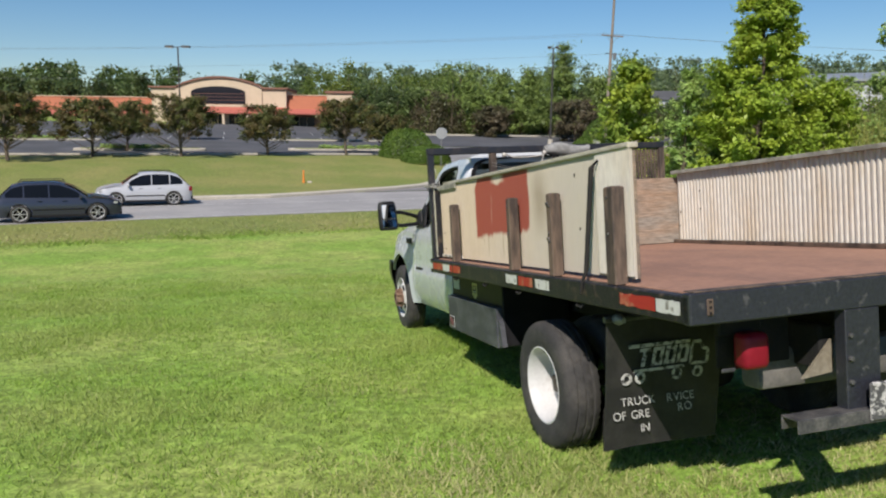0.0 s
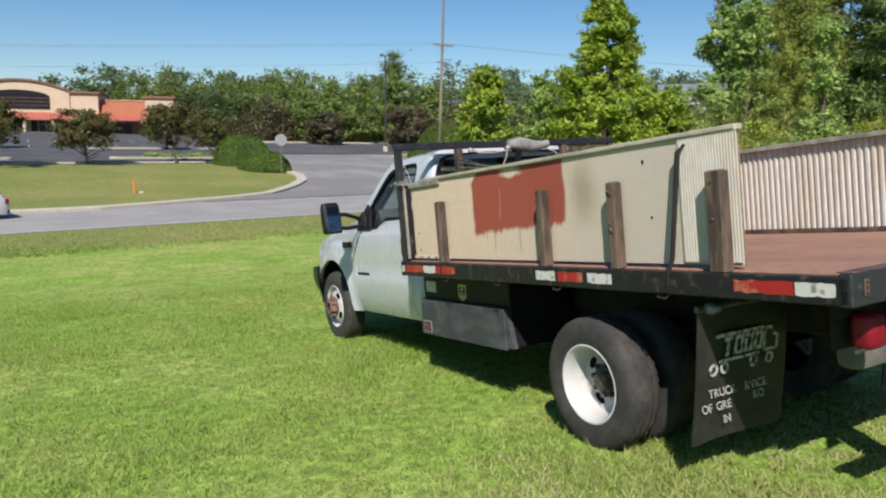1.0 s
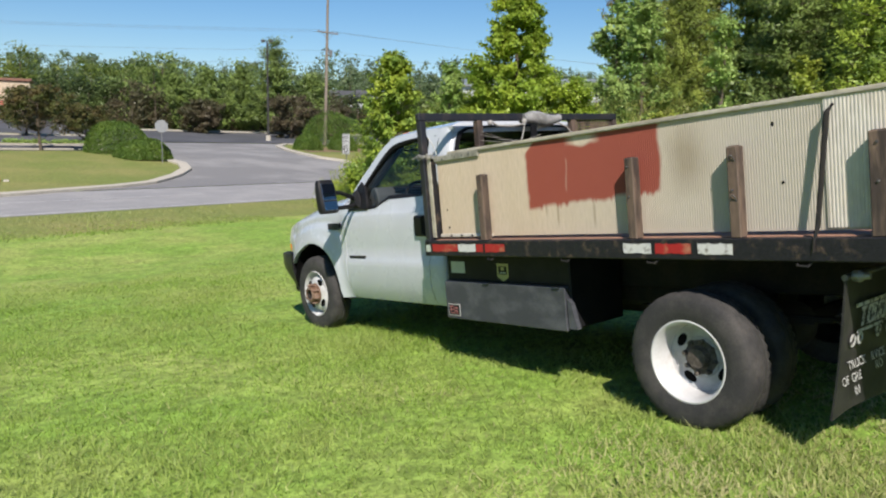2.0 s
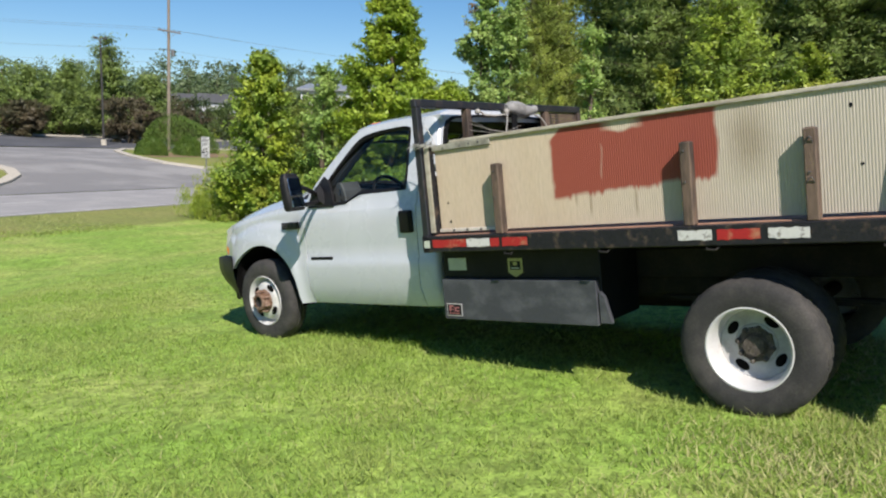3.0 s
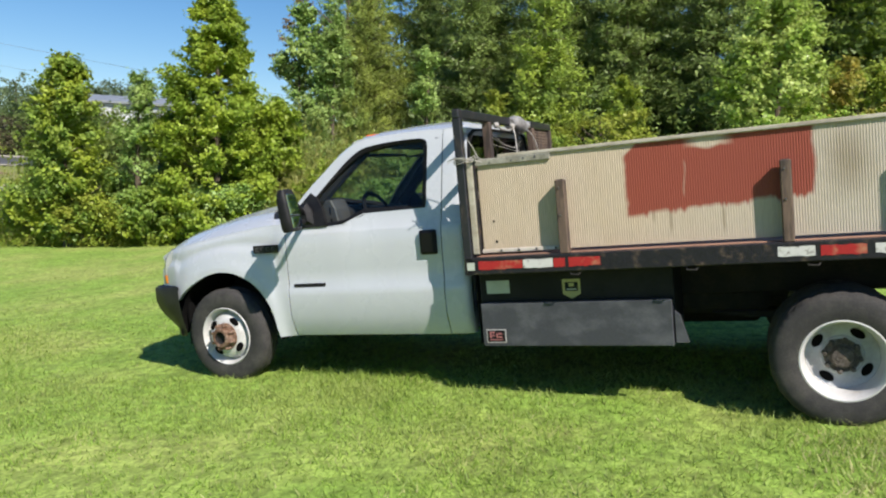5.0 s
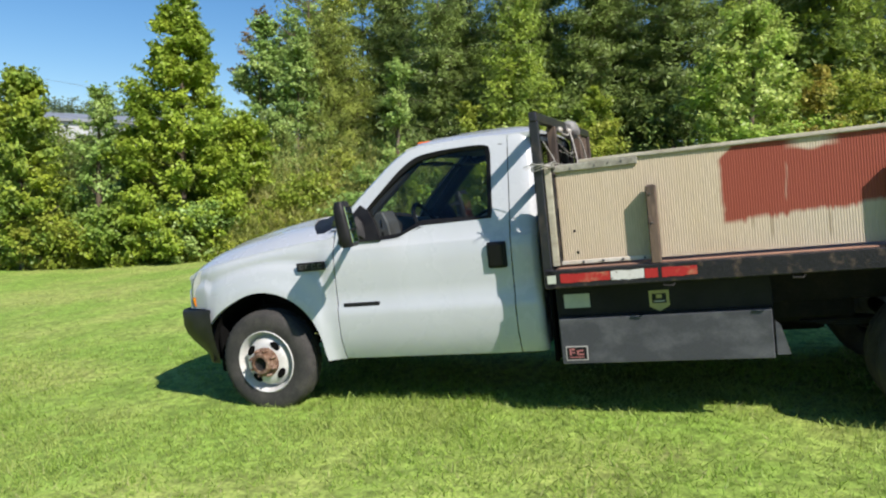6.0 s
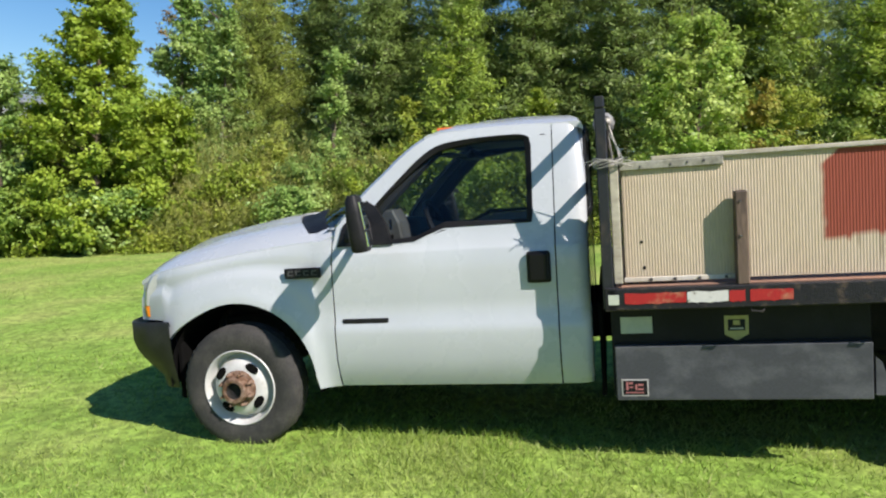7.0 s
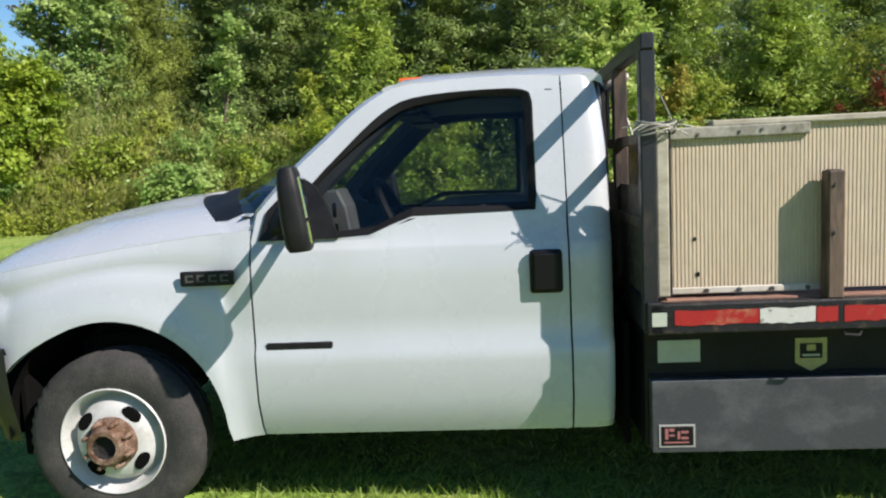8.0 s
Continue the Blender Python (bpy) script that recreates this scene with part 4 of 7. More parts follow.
def build_mirror(s):
    """Tall towing mirror on two arms."""
    bm = B()
    m = pose(s * 1.325, 3.43, 1.722, -3.5, 0, -s * 10)
    rows = []
    for z, y0, y1, w in ((-0.168, -0.030, 0.020, 0.07), (-0.165, -0.052, 0.040, 0.09), (-0.145, -0.060, 0.052, 0.098), (-0.05, -0.054, 0.058, 0.10), (0.06, -0.044, 0.058, 0.10), (0.125, -0.036, 0.052, 0.094), (0.155, -0.026, 0.040, 0.08), (0.160, -0.012, 0.026, 0.05)):
        y0, y1, z = y0 * 0.88, y1 * 0.88, z * 0.94 + 0.008
        rows.append([m @ Vector((w * math.copysign(abs(math.cos(a)) ** 0.45, math.cos(a)), (y0 + y1) / 2 + (y1 - y0) / 2 * math.copysign(abs(math.sin(a)) ** 0.6, math.sin(a)), z)) for a in np.linspace(0, 2 * math.pi, 28, endpoint=False)])
    vv = sheet(bm, rows, close=True)
    bm.faces.new(vv[0])
    bm.faces.new(vv[-1])
    mirror = part("door_mirror", bm, M_BLACKPL, truck, "tall black towing mirror", smooth=True)
    bm = B()
    box(bm, -0.074, 0.074, -0.003, 0.006, -0.030, 0.118, 0.001, 1, m @ pose(0, -0.0435, 0, -4.5, 0, 0))
    box(bm, -0.074, 0.074, -0.003, 0.006, -0.122, -0.042, 0.001, 1, m @ pose(0, -0.0435, 0, -4.5, 0, 0))
    part("mirror_glass", bm, M_MIRROR, mirror, "mirror glass")
    # foot of the arms on the door corner
    bm = B()
    foot = [(3.47, 1.59), (3.66, 1.59), (3.65, 1.66), (3.58, 1.755), (3.53, 1.77), (3.49, 1.72)]
    sheet(bm, [[(s * x, 3.56 + (y - 3.56) * k, 1.68 + (z - 1.68) * k) for y, z in foot] for x, k in ((0.93, 1.0), (0.945, 0.97), (0.965, 0.62), (0.972, 0.5))], close=True)
    bm.faces.new([bm.verts.new((s * 0.972, 3.56 + (y - 3.56) * 0.5, 1.68 + (z - 1.68) * 0.5)) for y, z in foot])
    part("mirror_mount", bm, M_BLACKPL, mirror, smooth=True)
    bm = B()
    tube(bm, [(s * 1.26, 3.45, 1.76), (s * 1.16, 3.47, 1.755), (s * 1.03, 3.53, 1.72), (s * 0.945, 3.56, 1.69)], [0.020, 0.020, 0.021, 0.024], 8)
    part("mirror_arm", bm, M_BLACKPL, mirror)
    bm = B()
    tube(bm, [(s * 1.26, 3.45, 1.625), (s * 1.16, 3.47, 1.615), (s * 1.03, 3.53, 1.62), (s * 0.945, 3.56, 1.63)], [0.020, 0.020, 0.021, 0.024], 8)
    part("mirror_arm", bm, M_BLACKPL, mirror)


ARCH = (4.362, 0.780, 0.492)


def build_fender(s):
    bm = B()
    cols = []
    ys = sorted({*np.linspace(3.742, 3.858, 4), *[ARCH[0] - ARCH[2] * math.cos(a) for a in np.linspace(0.05, math.pi - 0.36, 26)], *np.linspace(4.812, 4.955, 6)})
    for y in ys:
        d = ARCH[2] ** 2 - (y - ARCH[0]) ** 2
        zb = 0.732 if y < 3.866 else (ARCH[1] + math.sqrt(max(d, 0)) if y < 4.80 else 1.172)
        zt = float(np.interp(y, [3.74, 4.0, 4.3, 4.6, 4.8, 4.93, 4.96], [1.622, 1.602, 1.568, 1.525, 1.48, 1.43, 1.405]))
        col = []
        for k in np.linspace(0, 1, 15):
            z = zb + (zt - zb) * k
            r = math.hypot(y - ARCH[0], z - ARCH[1])
            x = 0.985 + 0.035 * math.exp(-((r - ARCH[2]) / 0.11) ** 2) - 0.055 * k ** 4 - 0.02 * math.exp(-((k - 0.72) / 0.12) ** 2)
            x -= 0.10 * ramp(4.62, 5.0, y) ** 1.5
            w = ramp(3.74, 3.92, y)
            col.append((s * (w * x + (1 - w) * side_x(z)), nose(y), z))
        cols.append(col)
    sheet(bm, cols)
    lip(bm, (-s * 0.04, 0, 0))
    f = part("fender", bm, M_WHITE, truck, smooth=True)
    bm = B()
    rows = []
    for x in (0.985, 0.72, 0.5):
        rows.append([(s * x, ARCH[0] - (ARCH[2] + 0.012) * math.cos(a), ARCH[1] + (ARCH[2] + 0.012) * math.sin(a)) for a in np.linspace(-0.15, math.pi + 0.05, 22)])
    sheet(bm, rows)
    part("wheel_well", bm, M_LINER, f, "dark wheel well liner")
    # panel added to keep the shaded gap before the tyre black
    part("arch_gap_blackout", box(B(), s * 0.45, s * 0.93, 4.80, 4.84, 0.66, 1.20, 0.01), M_LINER, f)
    bm = B()
    box(bm, s * 0.982, s * 1.004, 3.80, 4.03, 1.405, 1.468, 0.008, 2)
    badge = part("model_badge", bm, M_BLACKPL, f, "black badge with raised chrome shapes")
    bm = B()
    for i in range(4):
        y0 = 4.005 - 0.05 * i
        box(bm, s * 1.003, s * 1.0075, y0 - 0.034, y0, 1.445, 1.453)
        box(bm, s * 1.003, s * 1.0075, y0 - 0.034, y0, 1.422, 1.429)
        box(bm, s * 1.003, s * 1.0075, y0 - 0.008, y0, 1.4295, 1.4445)
    part("badge_bars", bm, M_MOUNT, badge)
    # lamps at the front corner
    bm = B()
    prof = [(0.915, 4.925), (0.90, 4.95), (0.86, 4.968), (0.76, 4.985), (0.60, 5.0)]
    sheet(bm, [[(s * (x - 0.3 * d), y + 0.108 - d, z) for x, y in prof] for z, d in ((1.262, 0.0), (1.30, 0.002), (1.35, 0.010), (1.40, 0.026), (1.44, 0.050), (1.458, 0.070))])
    lip(bm, (-s * 0.01, -0.05, 0))
    part("headlamp", bm, M_CLEAR, f, "hazy clear headlamp lens", smooth=True)
    bm = B()
    sheet(bm, [[(s * (x + 0.003), y + 0.110 - d, z) for x, y in prof] for z, d in ((1.190, 0.010), (1.22, 0.003), (1.258, 0.0))])
    lip(bm, (-s * 0.01, -0.05, 0))
    part("turn_signal", bm, M_AMBER, f, "amber turn signal lens", smooth=True)


def nose(y):
    """The nose runs on a little past the wheels."""
    return y + 0.13 * ramp(4.55, 4.95, y)


def hood_back(x):
    return 3.85 + 0.36 * (1 - (abs(x) / 0.93) ** 2)


def hood_z(x, y):
    zc = float(np.interp(y, [3.6, 4.0, 4.3, 4.6, 4.8, 4.9, 4.98, 5.0], [1.795, 1.79, 1.765, 1.715, 1.65, 1.595, 1.51, 1.46]))
    zs = float(np.interp(y, [3.74, 4.0, 4.3, 4.6, 4.8, 4.93, 5.0], [1.628, 1.608, 1.574, 1.531, 1.486, 1.436, 1.39]))
    u = abs(x) / 0.925
    return zc - (zc - zs) * u ** 2.8 - 0.012 * math.exp(-((u - 0.55) / 0.12) ** 2)


def build_front():
    bm = B()
    rows = []
    for k in np.linspace(0, 1, 18):
        row = []
        for x in np.linspace(-0.925, 0.925, 25):
            y1 = 4.955 + 0.045 * (1 - (abs(x) / 0.925) ** 2)
            y = hood_back(x) + (y1 - hood_back(x)) * k
            row.append((x * (1 - 0.07 * ramp(4.6, 5.0, y)), nose(y), hood_z(x, y)))
        rows.append(row)
    sheet(bm, rows)
    lip(bm, (0, 0, -0.03))
    part("hood", bm, M_WHITE, truck, smooth=True)
    def cowl(xs, ks=(-0.01, 0.06, 0.14, 0.20)):
        c = B()
        sheet(c, [[(x, hood_back(x) - k, hood_z(x, hood_back(x)) - 0.012 + 0.03 * (k > 0.1)) for x in xs] for k in ks])
        return lip(c, (0, 0, -0.03))

    for s in (-1, 1):
        part("cowl_corner", cowl(s * np.linspace(0.802, 0.90, 5)), M_WHITE, truck, smooth=True)
    bm = cowl(np.linspace(-0.80, 0.80, 21))
    part("cowl_vent", bm, M_BLACKPL, truck, "black plastic cowl vent", smooth=True)
    bm = B()
    box(bm, -0.60, 0.60, 5.02, 5.11, 1.19, 1.46, 0.02)
    g = part("grille", bm, M_BLACKPL, truck)
    for z in (1.24, 1.30, 1.36, 1.42):
        part("grille_bar", box(B(), -0.57, 0.57, 5.109, 5.125, z - 0.012, z + 0.012, 0.004), M_STEEL, g)
    bm = B()
    plan = [(-1.03, 4.80), (-1.025, 4.88), (-0.985, 4.97), (-0.90, 5.035), (-0.7, 5.075), (-0.35, 5.095), (0, 5.10)]
    plan += [(-x, y) for x, y in plan[-2::-1]]
    rows = []
    for z, ins, cut in ((1.14, 0.06, 0), (1.172, 0.015, 0), (1.16, 0.0, 0), (1.05, 0.0, 0.0), (0.99, 0.02, 0), (0.93, 0.06, 0), (0.87, 0.115, 0), (0.81, 0.175, 0), (0.745, 0.235, 0), (0.74, 0.255, 0)):
        rows.append([(x * (1 - ins * 0.25), max(y - ins, 4.805 + cut) + 0.13 * ramp(4.765, 4.97, y), z) for x, y in plan])
    sheet(bm, rows)
    part("bumper", bm, M_BUMP, truck, "dark grey front bumper", smooth=True)
    # glass and roof
    bm = B()
    sheet(bm, [[(x, (hood_back(x * 0.9) - 0.17) * (1 - k) + (3.13 + 0.06 * (1 - (x / 0.8) ** 2)) * k, (hood_z(x, hood_back(x)) + 0.005) * (1 - k) + 2.205 * k + 0.02 * k * (1 - (x / 0.8) ** 2)) for x in [u * (0.86 - 0.13 * k) for u in np.linspace(-1, 1, 15)]] for k in np.linspace(0, 1, 8)])
    w = part("windscreen", bm, M_GLASS, truck, "clear windscreen glass", smooth=True)
    w.visible_shadow = False
    for s in (-1, 1):
        bm = B()
        outer = OUTER[8:22]
        a = [(s * (side_x(z) + 0.0), y, z) for y, z in outer]
        b_ = [(s * (side_x(z) - 0.045), y + 0.020, z + 0.012) for y, z in outer]
        c_ = [(s * (side_x(z) - 0.09), y + 0.0, z - 0.01) for y, z in outer]
        sheet(bm, [a, b_, c_])
        pil = part("pillar", bm, M_WHITE, truck, smooth=True)
        bm = B()
        sheet(bm, [[(s * (side_x(z) - 0.045 - 0.045 * k - 0.002), y + 0.020 - 0.020 * k + 0.004, z + 0.012 - 0.022 * k + 0.004) for y, z in outer] for k in (0.12, 0.5, 1.0, 1.35)])
        part("windscreen_seal", bm, M_TRIM, pil, "black windscreen seal", smooth=True)
    bm = B()
    ztop = lambda y: float(np.interp(y, [2.238, 2.265, 2.31, 2.42, 2.6, 2.85, 3.0, 3.10, 3.16], [2.19, 2.238, 2.264, 2.288, 2.298, 2.292, 2.268, 2.232, 2.196]))
    rows = []
    for y in (2.238, 2.246, 2.268, 2.31, 2.42, 2.55, 2.7, 2.85, 3.0, 3.08, 3.14, 3.17):
        rows.append([(x, y + 0.03 * (1 - (x / 0.76) ** 2) * ramp(2.9, 3.15, y), min(ztop(y), 2.215 + 0.085 * (1 - (abs(x) / 0.757) ** 3.2)) if abs(x) > 0.5 else ztop(y)) for x in [u * 0.757 for u in (-1, -0.985, -0.96, -0.92, -0.86, -0.75, -0.5, -0.25, 0, 0.25, 0.5, 0.75, 0.86, 0.92, 0.96, 0.985, 1)]])
    sheet(bm, rows)
    lip(bm, (0, 0, -0.035))
    roof = part("roof", bm, M_WHITE, truck, smooth=True)
    for x in (-0.62, -0.2, 0, 0.2, 0.62):
        bm = B()
        sheet(bm, [[(x + a * w_, 3.06 + b_ * 0.05, (2.232 if abs(x) > 0.5 else 2.246) + zz) for a, b_ in ((-1, -1), (-1, 0), (-0.8, 1), (0.8, 1), (1, 0), (1, -1))] for w_, zz in ((0.042, -0.02), (0.038, 0.008), (0.026, 0.018), (0.001, 0.020))], close=True)
        part("marker_lamp", bm, M_ORANGE, roof, "orange roof marker lamp", smooth=True)


def build_cab_back():
    for s in (-1, 1):
        bm = B()
        rows = []
        for z in (0.738, 0.79, 0.90, 1.05, 1.108, 1.138, 1.3, 1.45, 1.52, 1.538, 1.56, 1.65, 1.8, 1.95, 2.08, 2.15, 2.19, 2.214):
            x, cz = side_x(z), 0.03 * ramp(2.0, 2.2, z)
            rows.append([(s * x, 2.412, z), (s * x, 2.33, z), (s * (x - 0.006), 2.278 + cz, z), (s * (x - 0.022), 2.251 + cz, z), (s * (x - 0.042), 2.240 + cz, z), (s * (x - 0.062), 2.236 + cz, z)])
        sheet(bm, rows)
        lip(bm, (-s * 0.02, 0, 0))
        part("cab_corner", bm, M_WHITE, truck, smooth=True)
    bm = B()
    oo = [(0.9, 0.77), (0.81, 1.95), (0.77, 2.08), (0.735, 2.19), (0.66, 2.225), (0.3, 2.243)]
    ii = [(0.80, 1.67), (0.775, 1.95), (0.742, 2.09), (0.706, 2.160), (0.63, 2.190), (0.3, 2.208)]
    oo, ii = oo + [(-x, z) for x, z in oo[::-1]], ii + [(-x, z) for x, z in ii[::-1]]
    sheet(bm, [[(x, 2.241 + 0.02 * ramp(2.0, 2.2, z), z) for x, z in oo], [(x, 2.241, z) for x, z in ii], [(x, 2.30, z) for x, z in ii]], close=True)
    back = part("cab_back", bm, M_WHITE, truck)
    bm = B()
    bm.faces.new([bm.verts.new((x, 2.255, z)) for x, z in ii])
    part("rear_window", bm, M_REARGLASS, back, "dark tinted rear window").visible_shadow = False
    bm = B()
    sheet(bm, [[(x * a, 2.233 - d, 1.895 + (z - 1.895) * a) for x, z in ii] for a, d in ((1.015, -0.01), (1.015, 0.006), (0.965, 0.006), (0.965, -0.01))], close=True)
    part("window_seal", bm, M_TRIM, back, "black rubber seal")
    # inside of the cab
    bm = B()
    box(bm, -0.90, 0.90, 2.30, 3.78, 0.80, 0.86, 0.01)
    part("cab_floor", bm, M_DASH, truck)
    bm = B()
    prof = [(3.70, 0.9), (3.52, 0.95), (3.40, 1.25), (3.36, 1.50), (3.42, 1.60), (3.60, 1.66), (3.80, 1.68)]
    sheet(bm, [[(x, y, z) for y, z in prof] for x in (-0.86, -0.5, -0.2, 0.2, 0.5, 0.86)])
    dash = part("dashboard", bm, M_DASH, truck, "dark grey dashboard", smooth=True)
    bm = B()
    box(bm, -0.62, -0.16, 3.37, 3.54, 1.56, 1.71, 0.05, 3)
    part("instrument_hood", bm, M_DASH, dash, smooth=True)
    bm = B()
    prof = [(3.32, 1.53), (3.53, 1.53), (3.535, 1.72), (3.50, 1.775), (3.38, 1.775), (3.345, 1.70)]
    sheet(bm, [[(x, 3.46 + (y - 3.46) * q, 1.65 + (z - 1.65) * q) for y, z in prof] for x, q in ((-0.62, 1.0), (-0.815, 1.0), (-0.825, 0.93))], close=True)
    bm.faces.new([bm.verts.new((-0.825, 3.46 + (y - 3.46) * 0.93, 1.65 + (z - 1.65) * 0.93)) for y, z in prof])
    end = part("dash_end", bm, M_MOUNT, dash, "faded grey dash end with vents")
    for y, z0, z1 in ((3.39, 1.57, 1.63), (3.395, 1.66, 1.72), (3.50, 1.60, 1.72), (3.47, 1.60, 1.68)):
        part("vent_slot", box(B(), -0.828, -0.822, y - 0.007, y + 0.007, z0, z1, 0.001), M_TRIM, end)
    bm = B()
    m = pose(-0.40, 3.18, 1.615, 64, 0, 0)
    ring = [[m @ Vector(((0.205 + 0.017 * math.cos(b_)) * math.cos(a), (0.205 + 0.017 * math.cos(b_)) * math.sin(a), 0.017 * math.sin(b_))) for b_ in np.linspace(0, 2 * math.pi, 8, endpoint=False)] for a in np.linspace(0, 2 * math.pi, 33)]
    sheet(bm, ring, close=True)
    for a in (0, math.pi, -math.pi / 2):
        tube(bm, [m @ Vector((0.205 * math.cos(a), 0.205 * math.sin(a), 0)), m @ Vector((0.04 * math.cos(a), 0.04 * math.sin(a), -0.03))], 0.017, 6)
    bmesh.ops.create_uvsphere(bm, u_segments=12, v_segments=8, radius=0.06, matrix=m @ Matrix.Translation((0, 0, -0.03)) @ Matrix.Diagonal((1, 1, 0.5, 1)))
    tube(bm, [m @ Vector((0, 0, -0.03)), m @ Vector((0, 0, -0.30))], 0.035, 8)
    part("steering_wheel", bm, M_TRIM, truck, "black steering wheel", smooth=True)
    bm = B()
    box(bm, -0.80, 0.80, 2.42, 3.0, 1.10, 1.28, 0.06, 3)
    seat = part("bench_seat", bm, M_SEAT, truck, "dark grey bench seat", smooth=True)
    bm = B()
    box(bm, -0.80, 0.80, -0.08, 0.08, 0, 0.52, 0.06, 3, pose(0, 2.47, 1.20, 10, 0, 0))
    part("seat_back", bm, M_SEAT, seat, smooth=True)
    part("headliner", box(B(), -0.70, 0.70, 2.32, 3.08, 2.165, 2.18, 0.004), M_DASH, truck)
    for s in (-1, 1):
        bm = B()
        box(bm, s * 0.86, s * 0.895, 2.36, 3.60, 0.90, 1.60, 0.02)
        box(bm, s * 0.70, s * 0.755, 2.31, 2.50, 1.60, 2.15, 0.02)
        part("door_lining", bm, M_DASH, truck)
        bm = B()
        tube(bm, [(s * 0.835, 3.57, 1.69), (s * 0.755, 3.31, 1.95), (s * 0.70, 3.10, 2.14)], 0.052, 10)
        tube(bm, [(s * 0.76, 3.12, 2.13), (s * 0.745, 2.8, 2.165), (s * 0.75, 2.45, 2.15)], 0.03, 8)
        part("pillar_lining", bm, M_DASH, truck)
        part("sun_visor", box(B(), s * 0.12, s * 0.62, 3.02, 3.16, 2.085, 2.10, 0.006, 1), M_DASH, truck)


def tyre(bm, x0, x1, r=0.395, bead=0.235, sides=96):
    """A tyre between two axial places; every other step of its shoulders is cut back as tread."""
    w = x1 - x0
    prof = [(0.06, bead), (0.02, bead + 0.03), (0.0, bead + 0.07), (0.02, r - 0.05), (0.06, r - 0.018), (0.12, r - 0.006), (0.25, r), (0.27, r - 0.008), (0.30, r - 0.008), (0.32, r), (0.48, r + 0.001), (0.50, r - 0.008), (0.53, r - 0.008),
            (0.55, r + 0.001), (0.68, r), (0.70, r - 0.008), (0.73, r - 0.008), (0.75, r), (0.88, r - 0.006), (0.94, r - 0.018), (0.98, r - 0.05), (1.0, bead + 0.07), (0.98, bead + 0.03), (0.94, bead)]
    rows = []
    for a, q in prof:
        row = []
        for k in range(sides):
            cut = 0.011 if (k % 2 and q > r - 0.02 and (a < 0.2 or a > 0.8)) else 0.007 if (q > r - 0.001 and (k + int(a * 9)) % 4 == 0) else 0.0
            t = 2 * math.pi * k / sides
            row.append((x0 + a * w, (q - cut) * math.cos(t), (q - cut) * math.sin(t)))
        rows.append(row)
    sheet(bm, rows, close=True)


def slots(parent, x, r, n, turn):
    """Dark hand holes round a wheel disc that faces away from the truck."""
    o = math.copysign(0.004, x)
    for k in range(n):
        bm = B()
        m = Matrix.Rotation(turn + 2 * math.pi * k / n, 4, "X")
        el = [(0.026 * math.cos(t), 0.044 * math.sin(t)) for t in np.linspace(0, 2 * math.pi, 18, endpoint=False)]
        sheet(bm, [[m @ Vector((x + q, r + p * f, z * f)) for p, z in el] for q, f in ((-3 * o, 1.0), (0.7 * o, 1.0), (o, 0.96))], close=True)
        bm.faces.new([bm.verts.new(m @ Vector((x + o, r + p * 0.96, z * 0.96))) for p, z in el])
        part("hand_hole", bm, M_LINER, parent, "dark hand hole")


def rear_wheel(s):
    """Dual wheel; s is -1 on the left. The disc is deep in the outer one."""
    w = part("rear_wheel", lathe(B(), [(s * 0.94, 0.05), (s * 0.60, 0.05)], 12, close=True), M_FRAME, truck, "dual rear wheel")
    w.matrix_local = pose(s * 0.062, -0.065, 0.603)
    bm = B()
    tyre(bm, s * 1.09, s * 0.862, 0.395)
    part("tyre", bm, M_TYRE, w, "black road tyre", smooth=True)
    bm = B()
    tyre(bm, s * 0.775, s * 0.56, 0.398)
    part("tyre", bm, M_TYRE, w, "black inner tyre", smooth=True)
    bm = B()
    lathe(bm, [(s * 1.060, 0.230), (s * 1.078, 0.234), (s * 1.080, 0.226), (s * 1.066, 0.214), (s * 1.02, 0.206), (s * 0.975, 0.200), (s * 0.930, 0.194)], 56)
    for v in bm.verts:
        v.co.y, v.co.z = v.co.y * 1.02, v.co.z * 1.02
    part("rim", bm, M_RIM, w, "white painted steel rim", smooth=True)
    bm = B()
    lathe(bm, [(s * 0.930, 0.197), (s * 0.921, 0.180), (s * 0.918, 0.155), (s * 0.922, 0.12), (s * 0.932, 0.112), (s * 0.934, 0.02)], 48)
    disc = part("wheel_disc", bm, M_DISC, w, "dirty grey-white wheel disc, darkened for the dish's shade", smooth=True)
    slots(disc, s * 0.9195, 0.153, 4, 0.6)
    bm = B()
    lathe(bm, [(s * 0.932, 0.100), (s * 0.942, 0.098), (s * 0.945, 0.070), (s * 0.962, 0.064), (s * 0.985, 0.056), (s * 0.988, 0.0)], 24)
    hub = part("hub", bm, M_HUBK, w, "dirty iron hub", smooth=True)
    for k in range(8):
        bm = B()
        a = 2 * math.pi * k / 8 + 0.2
        lathe(bm, [(s * 0.934, 0.016), (s * 0.964, 0.015), (s * 0.968, 0.010), (s * 0.970, 0.001)], 8, Matrix.Translation((0, 0.094 * math.cos(a), 0.094 * math.sin(a))))
        part("wheel_nut", bm, M_HUBK, hub)


